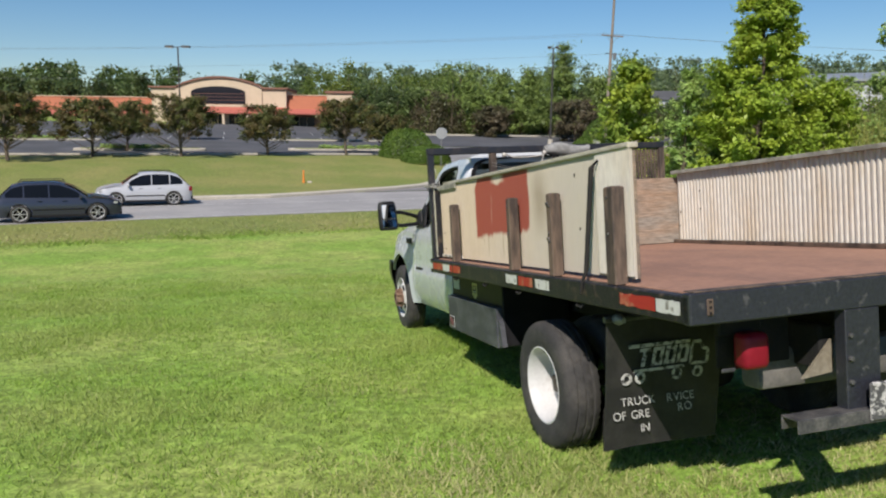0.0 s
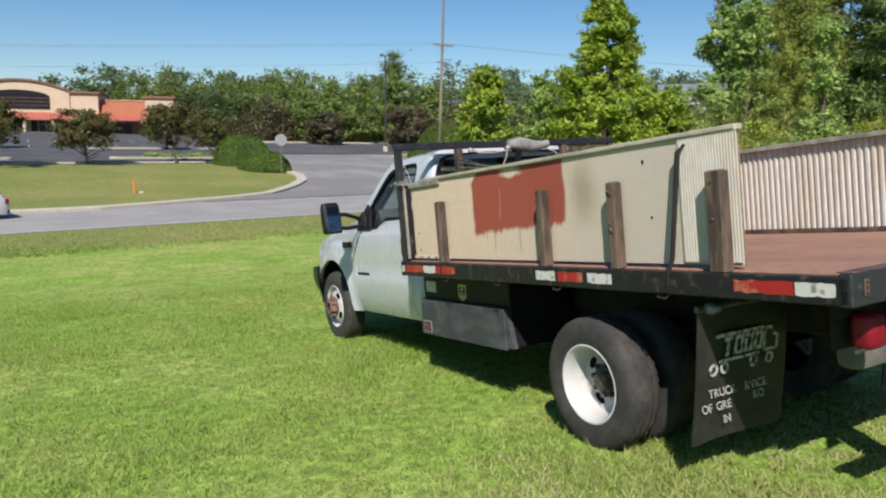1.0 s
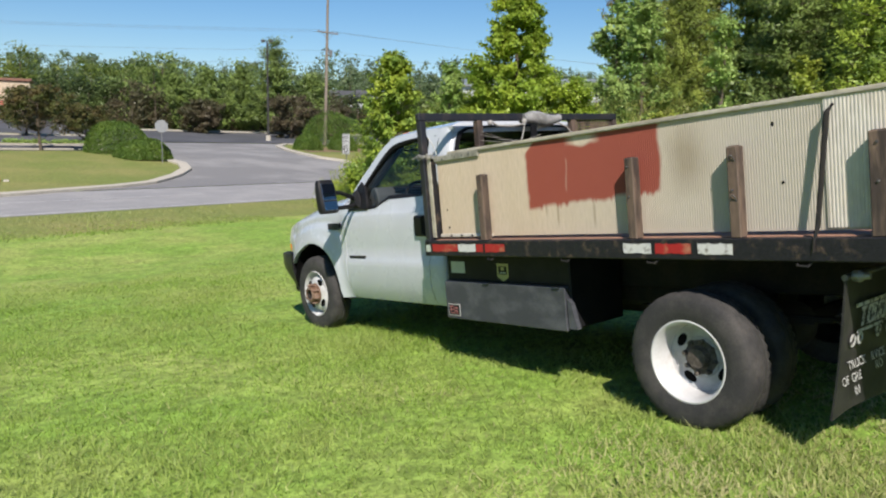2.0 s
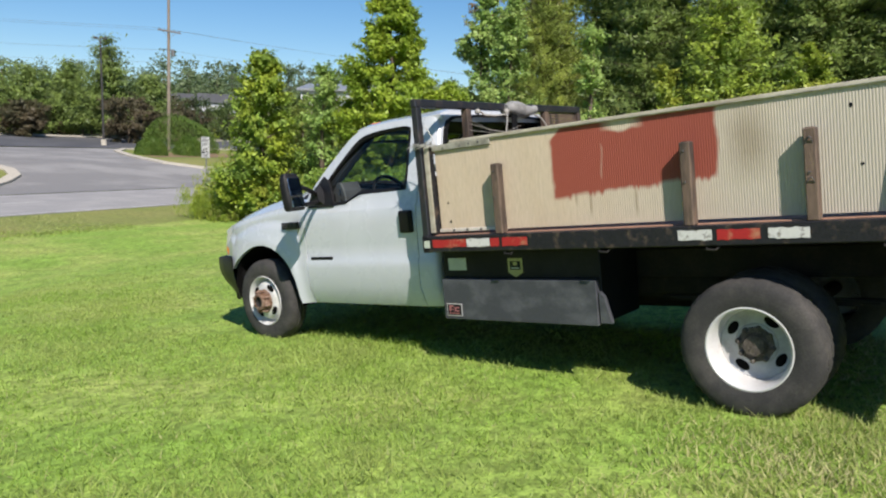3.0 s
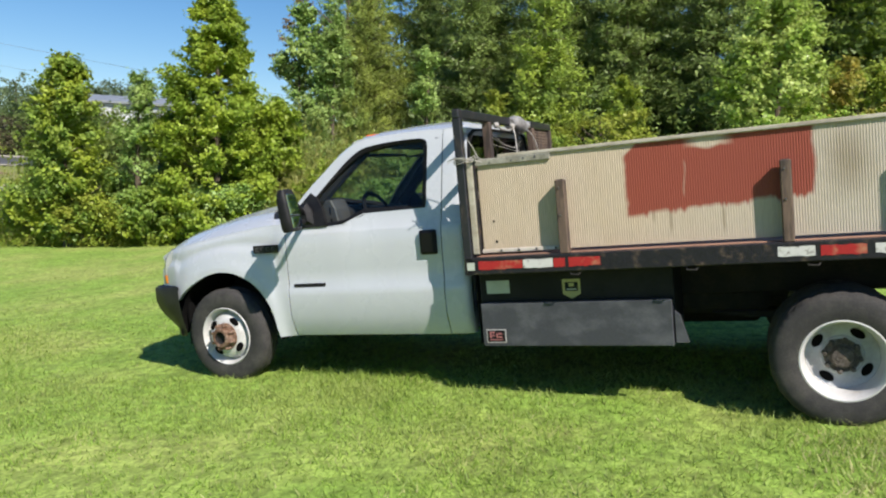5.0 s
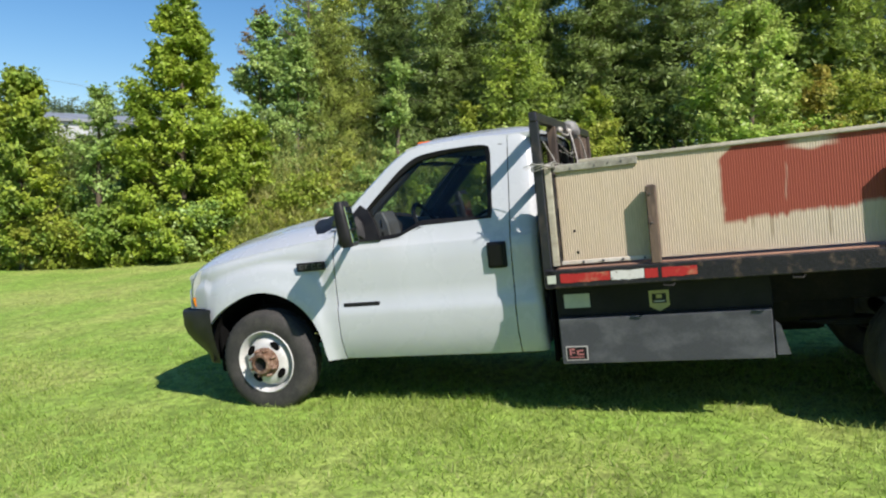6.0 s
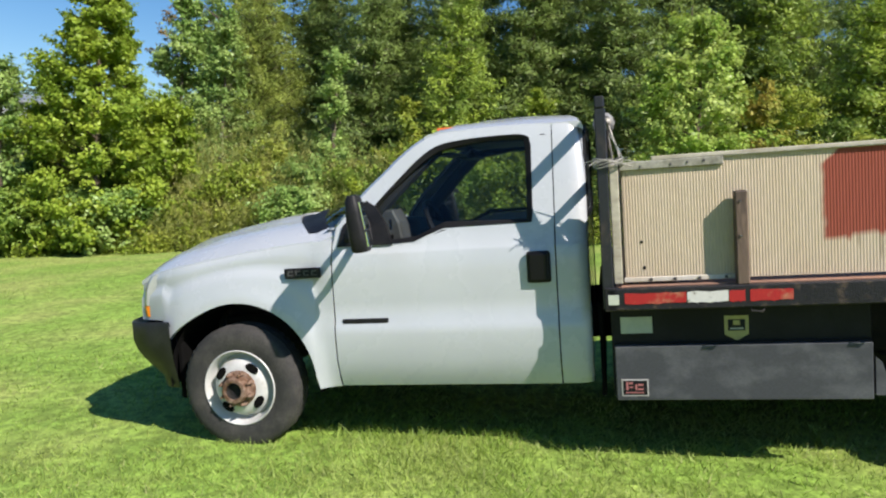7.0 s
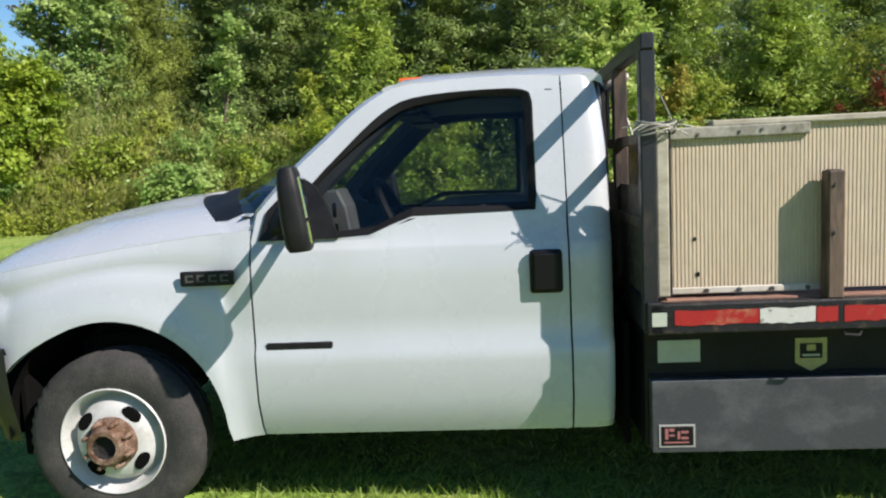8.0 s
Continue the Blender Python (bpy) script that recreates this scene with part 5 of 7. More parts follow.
def front_wheel(s):
    w = part("front_wheel", lathe(B(), [(s * 0.95, 0.05), (s * 0.60, 0.05)], 12, close=True), M_FRAME, truck, "front wheel")
    w.matrix_local = pose(s * 0.024, 4.383, 0.746)
    bm = B()
    tyre(bm, s * 0.995, s * 0.775, 0.387, 0.230)
    part("tyre", bm, M_TYRE, w, "black road tyre", smooth=True)
    bm = B()
    lathe(bm, [(s * 0.97, 0.230), (s * 0.988, 0.236), (s * 0.993, 0.231), (s * 0.988, 0.225), (s * 0.955, 0.214), (s * 0.915, 0.206), (s * 0.905, 0.198), (s * 0.912, 0.190), (s * 0.950, 0.181), (s * 0.970, 0.168), (s * 0.982, 0.14), (s * 0.988, 0.12), (s * 0.99, 0.05)], 56)
    rim = part("rim", bm, M_RIM, w, "white painted steel rim", smooth=True)
    slots(rim, s * 0.983, 0.147, 4, 0.65)
    bm = B()
    lathe(bm, [(s * 0.985, 0.112), (s * 1.0, 0.110), (s * 1.008, 0.092), (s * 1.035, 0.086), (s * 1.060, 0.080), (s * 1.068, 0.072), (s * 1.068, 0.054), (s * 1.060, 0.049), (s * 1.02, 0.050), (s * 1.015, 0.0)], 28)
    hub = part("hub", bm, M_HUB, w, "rusty open iron hub", smooth=True)
    bm = B()
    lathe(bm, [(s * 1.0645, 0.051), (s * 1.04, 0.046), (s * 1.035, 0.001)], 8)
    part("hub_bore", bm, M_FRAME, hub)
    for k in range(8):
        a = 2 * math.pi * k / 8 + 0.35
        part("wheel_nut", lathe(B(), [(s * 0.99, 0.017), (s * 1.028, 0.016), (s * 1.034, 0.010), (s * 1.060, 0.008), (s * 1.062, 0.001)], 6, Matrix.Translation((0, 0.098 * math.cos(a), 0.098 * math.sin(a)))), M_HUB, hub)


for s in (-1, 1):
    build_door(s)
    build_mirror(s)
    build_fender(s)
    rear_wheel(s)
    front_wheel(s)
build_front()
build_cab_back()

# running gear
for s in (-1, 1):
    bm = B()
    box(bm, s * 0.38, s * 0.46, -1.60, 4.75, 0.90, 1.10, 0.01)
    part("frame_rail", bm, M_FRAME, truck)
    bm = B()
    for k in range(3):
        box(bm, s * 0.50, s * 0.57, -0.72 + 0.1 * k, 0.66 - 0.1 * k, 0.78 - 0.014 * k, 0.792 - 0.014 * k)
    part("leaf_spring", bm, M_FRAME, truck)
    part("sill_step", box(B(), s * 0.60, s * 0.90, 2.30, 3.80, 0.72, 0.78, 0.02), M_FRAME, truck)
part("rear_axle", lathe(B(), [(-0.93, 0.05), (-0.2, 0.055), (-0.15, 0.15), (0, 0.17), (0.15, 0.15), (0.2, 0.055), (0.93, 0.05)], 16, Matrix.Translation((0, -0.055, 0.600)), True), M_FRAME, truck, smooth=True)
part("front_axle", lathe(B(), [(-0.95, 0.045), (0.95, 0.045)], 12, Matrix.Translation((0, 4.385, 0.748)), True), M_FRAME, truck)
part("drive_shaft", tube(B(), [(0, -0.05, 0.64), (0, 2.4, 0.92)], 0.045, 10), M_FRAME, truck)
part("exhaust_pipe", tube(B(), [(0.62, 3.0, 0.82), (0.62, 0.9, 0.86), (0.66, 0.2, 1.0), (0.62, -0.7, 0.92), (0.72, -1.4, 0.88)], 0.04, 10), M_FRAME, truck)
part("engine_block", box(B(), -0.36, 0.36, 3.5, 4.8, 0.82, 1.5, 0.05), M_FRAME, truck)
part("fuel_tank", box(B(), -0.66, 0.37, -1.44, -1.30, 0.79, 0.985, 0.04, 2), M_TANK, truck, "dusty grey rear fuel tank", smooth=True)
# unseen block, added to hide lit grass and deepen the shade below
part("side_blocker", box(B(), 0.50, 1.0, 0.36, 2.12, 0.50, 1.17, 0.05, 2), M_FRAME, truck, "unseen dark block added under the right of the bed")
# black plate added so the gap behind the cab stays dark
part("cab_gap_blackout", box(B(), -0.93, 0.93, 2.175, 2.20, 0.66, 1.185, 0.006), M_LINER, truck)
# box added between the rails to shut off the bright view beneath
part("under_bed_blocker", box(B(), -0.36, 0.36, 0.30, 1.3, 0.74, 1.16, 0.04), M_FRAME, truck)

# ---- the flatbed ----
bed = part("bed_deck", box(B(), -1.16, 1.16, -1.70, 2.10, 1.292, 1.312, 0.003), M_DECK, truck, "worn red-brown painted deck boards")
for k in range(8):
    y0 = -1.62 + k * 0.49
    part("cross_member", box(B(), -1.12, 1.12, y0, y0 + 0.05, 1.18, 1.291, 0.004), M_FRAME, bed)
for s in (-1, 1):
    bm = B()
    box(bm, s * 1.165, s * 1.222, -1.752, 2.15, 1.192, 1.306, 0.006)
    box(bm, s * 1.10, s * 1.166, -1.74, 2.14, 1.192, 1.202, 0.002)
    rail = part("side_rail", bm, M_RAIL, bed, "chipped black steel side rail")
    for y0, y1, m in ((2.06, 1.757, M_REDTAPE), (1.753, 1.557, M_WTAPE), (1.553, 1.478, M_REDTAPE), (1.455, 1.256, M_REDTAPE), (0.253, 0.062, M_WTAPE), (0.035, -0.19, M_REDTAPE), (-0.23, -0.43, M_WTAPE), (-1.222, -1.518, M_REDTAPE), (-1.524, -1.70, M_WTAPE)):
        bm = B()
        n = 9
        top = [(y0 + (y1 - y0) * k / n, 1.281 + random.uniform(-0.004, 0.003)) for k in range(n + 1)]
        bot = [(y0 + (y1 - y0) * k / n, 1.224 + random.uniform(-0.003, 0.005)) for k in range(n + 1)]
        sheet(bm, [[(s * 1.2222, y, z) for y, z in top], [(s * 1.2240, y, z) for y, z in top], [(s * 1.2240, y, z) for y, z in bot], [(s * 1.2222, y, z) for y, z in bot]])
        part("reflective_tape", bm, m, rail, "worn red reflective tape" if m == M_REDTAPE else "peeling white reflective tape")
    part("corner_tape", box(B(), s * 1.2221, s * 1.2238, 2.088, 2.142, 1.224, 1.276, 0.0005), M_STICKW, rail, "dirty white corner tape")
    if s < 0:
        for y in (-0.75, 0.1, 1.45, 0.75):
            part("lash_hook", tube(B(), [(s * 1.20, y, 1.19), (s * 1.215, y, 1.172), (s * 1.215, y - 0.05, 1.168), (s * 1.20, y - 0.07, 1.19)], 0.007, 6), M_FRAME, rail)
bm = B()
box(bm, -1.222, 1.222, -1.765, -1.712, 1.188, 1.318, 0.006)
rear_rail = part("rear_rail", bm, M_HITCH, bed, "black steel rear rail with rusty lip")
part("rusty_lip", box(B(), -1.20, 1.20, -1.760, -1.69, 1.319, 1.324, 0.001), M_STAKE, rear_rail)
part("corner_lamp_plate", box(B(), -1.148, -1.118, -1.772, -1.764, 1.225, 1.292, 0.003), M_STAKE, rear_rail, "small rusty lamp plate")
bm = B()
for z in (1.235, 1.258, 1.28):
    lathe(bm, [(0, 0.001), (0, 0.006)], 10, pose(-1.133, -1.7725, z, 0, 0, 90))
part("lamp_holes", bm, M_TRIM, rear_rail)
part("front_rail", box(B(), -1.222, 1.222, 2.101, 2.16, 1.19, 1.312, 0.005), M_RAIL, bed)


def corrugated(name, x, y0, y1, z0, z1, pitch, depth, thick, material, parent, label, sag=0.0):
    """A ribbed sheet that stands along the bed."""
    bm = B()
    n = int(round((y1 - y0) / pitch))
    prof = []
    for i in range(n):
        for f, d in ((0.0, 0), (0.38, 0), (0.5, 1), (0.88, 1)):
            prof.append((y0 + (i + f) * pitch, d * depth))
    rows = []
    for z in np.linspace(z0, z1, 4):
        rows.append([(x + d + sag * math.sin(3 * y) * (z - z0), y, z) for y, d in prof])
    back = [[(px + thick, py, pz) for px, py, pz in r] for r in rows]
    sheet(bm, rows)
    sheet(bm, back, flip=True)
    sheet(bm, [rows[0], back[0]])
    sheet(bm, [rows[-1], back[-1]])
    for k in (0, -1):
        sheet(bm, [[r[k] for r in rows], [r[k] for r in back]])
    return part(name, bm, material, parent, label)


left = corrugated("side_panel", -1.125, -1.20, 2.055, 1.332, 1.952, 0.0145, 0.0016, 0.012, M_PANEL, bed, "cream ribbed metal side panel with red primer patch", 0.004)
part("panel_backing", box(B(), -1.107, -1.09, -1.195, 2.05, 1.33, 1.945, 0.003), M_PLY, left, "plywood backing")
part("top_trim", box(B(), -1.140, -1.083, -1.21, 1.895, 1.947, 1.974, 0.005, 2), M_CREAMTRIM, left, "dirty cream folded top trim")
part("trim_lip", box(B(), -1.1435, -1.1395, -1.20, 1.893, 1.952, 1.958, 0.001), M_GREYTRIM, left)
cap = part("top_strap", box(B(), -1.145, -1.128, 1.545, 2.06, 1.908, 1.953, 0.006, 2), M_GREYTRIM, left, "bolted grey strap")
low = part("bottom_strap", box(B(), -1.135, -1.127, 1.46, 2.06, 1.326, 1.352, 0.004), M_GLAV, left)
for y in (1.64, 1.72, 1.80, 1.95):
    part("bolt", lathe(B(), [(-0.006, 0.001), (-0.006, 0.006), (0, 0.007)], 8, Matrix.Translation((-1.143, y, 1.93 + 0.006 * math.sin(9 * y)))), M_STEEL, cap)
for y in (1.55, 1.68, 1.80, 1.92):
    part("bolt", lathe(B(), [(-0.010, 0.001), (-0.010, 0.008), (0, 0.009)], 8, Matrix.Translation((-1.134, y, 1.339))), M_STEEL, low)
for y, z in ((1.96, 1.535), (1.95, 1.40), (-0.62, 1.86), (-0.66, 1.57), (-0.90, 1.65), (-0.92, 1.82), (-1.0, 1.38)):
    bm = B()
    el = [(0.008 * math.cos(t), (0.011 + 0.003 * math.sin(7 * z)) * math.sin(t)) for t in np.linspace(0, 2 * math.pi, 9, endpoint=False)]
    sheet(bm, [[(-1.1260 + o, y + a, z + b) for a, b in el] for o in (0.0, -0.0015)], close=True)
    bm.faces.new([bm.verts.new((-1.1275, y + a, z + b)) for a, b in el])
    part("hole", bm, M_TRIM, left, "dark rust hole")
# overlapping end piece of the panel, whose grooves are finer and which bulges a little
corrugated("panel_end_sheet", -1.136, -1.212, -0.86, 1.345, 1.955, 0.0165, 0.002, 0.004, M_GLAV, left, "pale ribbed end sheet")
part("front_edge_board", box(B(), -1.175, -1.12, 2.062, 2.108, 1.325, 1.945, 0.006, 2), M_CREAMTRIM, left, "weathered cream edge board")
part("front_edge_angle", box(B(), -1.172, -1.126, 2.054, 2.0605, 1.325, 1.94, 0.002), M_RAIL, left, "dark folded edge angle")

right = corrugated("side_panel", 1.090, -1.70, 1.798, 1.345, 1.955, 0.047, 0.013, 0.006, M_GLAV, bed, "cream corrugated metal side panel")
part("top_trim", box(B(), 1.048, 1.140, -1.70, 1.80, 1.952, 1.985, 0.004), M_GREYTRIM, right, "grey-green folded top trim")
part("panel_backing", box(B(), 1.114, 1.134, -1.70, 1.80, 1.33, 1.95, 0.003), M_PLY, right)
part("base_batten", box(B(), 1.055, 1.089, -1.70, 1.80, 1.313, 1.345, 0.004), M_STAKE, right, "rusty base angle")
for y, z in ((1.42, 1.78), (1.42, 1.62), (1.72, 1.60), (1.74, 1.47)):
    part("hole", lathe(B(), [(0, 0.001), (0.0, 0.008), (0.002, 0.009)], 9, Matrix.Translation((1.0885, y, z))), M_TRIM, right)


def stake(s, y, w=0.07, top=1.772):
    """Square steel stake in its pocket on the rail."""
    bm = B()
    box(bm, s * 1.145, s * 1.212, y - w / 2, y + w / 2, 1.305, top, 0.006)
    box(bm, s * 1.16, s * 1.198, y - w / 2 + 0.012, y + w / 2 - 0.012, top, top + 0.003)
    st_ = part("stake", bm, M_STAKE, bed, "rusty square steel stake")
    for z in (top - 0.05, 1.55):
        part("stake_bolt", lathe(B(), [(0, 0.001), (0, 0.006), (-s * 0.006, 0.007)], 7, Matrix.Translation((s * 1.2185, y + 0.006, z))), M_STEEL, st_)


for s in (-1, 1):
    for y in (1.480, 0.190, -0.445, -1.128):
        stake(s, y, 0.060 if y > -1 else 0.088)
for z in (1.50, 1.70):
    bm = tube(B(), [(-1.214 - 0.012 * math.sin(a), -0.445 + 0.014 * math.cos(a), z + 0.026 * math.sin(a) * (1 if a < 3.3 else 0.6)) for a in np.linspace(0, 5.2, 12)], 0.0032, 5)
    part("wire_loop", bm, M_STEEL, bed, "pale twisted wire loop on a stake")
# loose rod hooked over the panel
bm = B()
tube(bm, [(-1.14, -0.915, 1.915), (-1.17, -0.90, 1.88), (-1.20, -0.85, 1.36), (-1.226, -0.84, 1.29), (-1.230, -0.835, 1.24)], [0.008, 0.014, 0.012, 0.007, 0.004], 7)
part("tie_rod", bm, M_FRAME, bed, "dark bent tie rod")
# bulkhead of boards at the front of the bed
M_BULK = mat("bulkhead_plywood", (0.235, 0.205, 0.170), 0.9, 0, (0.29, 0.18, 0.11), 2.0, 0.8, 0.3, 30, 0.4, 40, stretch=(0.35, 1, 2.2))
bulk = part("bulkhead", box(B(), -1.085, 1.14, 1.802, 1.826, 1.316, 1.925, 0.004), M_BULK, bed, "weathered plywood bulkhead stained red-brown")
for z in (1.60, 1.905):
    part("bulkhead_batten", box(B(), -1.08, 1.08, 1.827, 1.865, z - 0.02, z + 0.02, 0.004), M_PLY, bulk)

# headache rack
def rack_bar(name, a, b, w, parent, m=None):
    bm = B()
    box(bm, min(a[0], b[0]) - w, max(a[0], b[0]) + w, min(a[1], b[1]) - w, max(a[1], b[1]) + w, a[2], b[2], 0.005)
    return part(name, bm, m or M_RAIL, parent)


rack = part("headache_rack", box(B(), -1.205, 1.205, 2.115, 2.165, 2.235, 2.295, 0.006), M_POSTBLK, bed, "dark steel headache rack")
for x, w in ((-1.172, 0.028), (-0.58, 0.030), (0.58, 0.030), (1.172, 0.028)):
    rack_bar("post", (x, 2.14, 1.20 if abs(x) > 1 else 1.31), (x, 2.14, 2.236), w, rack, M_POSTBLK if x < -1 else M_STAKE)
for x0, x1 in ((0.62, 1.138),):
    bm = B()
    for k in range(15):
        x = x0 + (x1 - x0) * k / 14
        box(bm, x - 0.0085, x + 0.0085, 2.137, 2.143, 1.92, 2.234)
    for k in range(12):
        z = 1.93 + 0.026 * k
        box(bm, x0, x1, 2.1375, 2.1425, z - 0.0075, z + 0.0075)
    part("mesh_screen", bm, M_STAKE, rack, "rusty mesh screen")
for z in (1.60, 1.92):
    part("cross_bar", box(B(), -1.14, 1.14, 2.12, 2.16, z - 0.02, z + 0.02, 0.004), M_STAKE, rack)
part("infill_plate", box(B(), -1.139, 1.139, 2.134, 2.146, 1.313, 1.74, 0.003), M_HUBK, rack, "dark rusty steel infill plate")
# wire tied round the corner post and strung across
bm = B()
rw = random.Random(5)
for k in range(8):
    p0 = Vector((-1.19 + rw.uniform(-0.04, 0.04), 2.10 + rw.uniform(-0.06, 0.05), 1.955 + rw.uniform(-0.015, 0.02)))
    d = Vector((rw.uniform(-0.4, 0.3), rw.uniform(-1, 1), rw.uniform(-0.35, 0.7)))
    tube(bm, [p0, p0 + d * 0.05 + Vector((0, 0, 0.01)), p0 + d * 0.11], 0.0028, 5)
for k in range(5):
    z = 1.94 + 0.008 * k
    ring = [(-1.175 + 0.055 * math.cos(a), 2.11 + 0.075 * math.sin(a), z + 0.01 * math.sin(a * 2 + k)) for a in np.linspace(0, 2 * math.pi, 17)]
    tube(bm, ring, 0.003, 5)
tube(bm, [(-1.15, 2.10, 2.11), (-1.13, 2.06, 2.03), (-1.13, 2.03, 1.96)], 0.003, 5)
part("tie_wire", bm, M_WIRE, rack, "pale twisted tie wire")
bm = B()
for z, sag in ((2.05, 0.0), (2.10, 0.03), (2.13, 0.055)):
    tube(bm, [(-0.60, 2.10, z + 0.02), (-0.35, 2.09, z - sag), (-0.12, 2.09, z - 0.02 - sag), (0.1, 2.09, z - 0.02)], 0.0018, 5)
tube(bm, [(-0.08, 2.095, 2.24), (-0.12, 2.07, 2.15), (-0.20, 2.04, 2.04), (-0.27, 2.02, 1.92)], 0.0055, 6)
tube(bm, [(-0.47, 2.10, 2.225), (-0.40, 2.095, 2.19), (-0.25, 2.09, 2.185), (-0.10, 2.10, 2.20)], 0.008, 6)
tube(bm, [(0.10, 2.11, 2.17), (0.18, 2.10, 2.205), (0.29, 2.10, 2.212), (0.38, 2.10, 2.20), (0.45, 2.09, 2.17), (0.50, 2.08, 2.11), (0.54, 2.07, 2.03), (0.56, 2.06, 1.95)], 0.007, 6)
for x, z in ((-0.48, 2.215), (-0.08, 2.225)):
    bmesh.ops.create_uvsphere(bm, u_segments=8, v_segments=6, radius=0.024, matrix=Matrix.Translation((x, 2.10, z)))
part("strung_wire", bm, M_WIRE, rack, "loose pale wires and cord")
bm = B()
sheet(bm, [[(0.025 + a + 0.01 * math.sin(9 * z), 2.100 + b_ + 0.02 * (2.2 - z), z) for a, b_ in ((-0.035, -0.006), (0.035, -0.006), (0.035, 0.006), (-0.035, 0.006))] for z in (2.23, 2.18, 2.12, 2.06, 2.0, 1.93)], close=True)
part("hanging_strap", bm, M_TRIM, rack, "black strap hanging from the roll")
bm = B()
rows = []
for k, t in enumerate(np.linspace(0, 1, 12)):
    r = 0.062 * (0.55 + 0.45 * math.sin(math.pi * min(max(t, 0.1), 0.9))) * (1 + 0.12 * math.sin(5 * t))
    rows.append([(-0.08 + 0.46 * t, 2.12 + r * 1.1 * math.cos(a), 2.245 + 0.012 * math.sin(7 * t) + r * math.sin(a)) for a in np.linspace(0, 2 * math.pi, 12, endpoint=False)])
vv = sheet(bm, rows, close=True)
bm.faces.new(vv[0])
bm.faces.new(vv[-1])
part("wrapped_roll", bm, mat("grey_tarp", (0.249, 0.249, 0.241), 0.8, 0, (0.149, 0.149, 0.141), 14, 0.9, 0.1, 60, 0.5, 40), rack, "grey wrapped roll tied to the rack", smooth=True)

# toolbox under the bed
tb = part("toolbox", box(B(), -1.035, -0.50, 0.85, 2.135, 0.685, 1.19, 0.008), M_BOX, truck, "black steel underbody toolbox")
door_ = part("toolbox_door", box(B(), -1.085, -1.034, 0.862, 2.122, 0.680, 0.976, 0.006, 2), M_BOXD, tb, "scuffed dark grey toolbox door")
part("hinge_strip", box(B(), -1.046, -1.036, 0.862, 2.122, 0.978, 0.988, 0.002), M_BOX, tb)
part("label", box(B(), -1.0375, -1.035, 1.92, 2.085, 1.035, 1.125, 0.0008), M_STICKW, tb, "blank pale label")
pts = [(1.435, 1.118), (1.555, 1.118), (1.555, 1.02), (1.495, 0.985), (1.435, 1.02)]
bm = B()
sheet(bm, [[(-1.0352 + q, y, z) for y, z in pts] for q in (0, -0.0012)], close=True)
bm.faces.new([bm.verts.new((-1.0364, y, z)) for y, z in pts])
shield = part("shield_emblem", bm, M_STICKY, tb, "worn yellow shield emblem")
part("emblem_field", box(B(), -1.0374, -1.0362, 1.452, 1.538, 1.038, 1.098, 0.0004), M_BOX, shield)
part("emblem_shape", box(B(), -1.0384, -1.0372, 1.478, 1.512, 1.068, 1.092, 0.0004), M_STICKY, shield)
part("emblem_bar", box(B(), -1.0384, -1.0372, 1.462, 1.528, 1.046, 1.054, 0.0004), M_STICKW, shield)
dk = part("sticker", box(B(), -1.0885, -1.0848, 1.955, 2.095, 0.704, 0.797, 0.0008), mat("sticker_white", (0.373, 0.365, 0.357), 0.5), door_, "small red and black sticker with pale border")
part("sticker_field", box(B(), -1.0895, -1.0882, 1.962, 2.088, 0.711, 0.790, 0.0004), M_TRIM, dk)
for y0, y1, z0, z1 in ((2.060, 2.072, 0.738, 0.782), (2.036, 2.056, 0.770, 0.782), (2.036, 2.056, 0.750, 0.758), (2.014, 2.024, 0.738, 0.770), (1.982, 2.010, 0.762, 0.772), (1.982, 2.010, 0.738, 0.748), (1.98, 2.075, 0.722, 0.728)):
    part("sticker_bar", box(B(), -1.0903, -1.0893, y0, y1, z0, z1, 0.0003), M_PINK, dk)
bm = B()
sheet(bm, [[(-1.078, 0.85, 0.70), (-1.078, 0.775, 0.70), (-1.078, 0.82, 0.87), (-1.078, 0.85, 0.90)], [(-1.04, 0.85, 0.70), (-1.04, 0.775, 0.70), (-1.04, 0.82, 0.87), (-1.04, 0.85, 0.90)]], close=True)
bm.faces.new([bm.verts.new(p) for p in ((-1.078, 0.85, 0.70), (-1.078, 0.775, 0.70), (-1.078, 0.82, 0.87), (-1.078, 0.85, 0.90))])
part("toolbox_gusset", bm, M_BOXD, tb)

# mud flaps and rear end
def flap_y(z):
    """The flap hangs a little forward at its foot."""
    return -0.935 + 0.105 * (1.09 - z) / 0.68 - 0.012 * math.sin((1.05 - z) * 4)


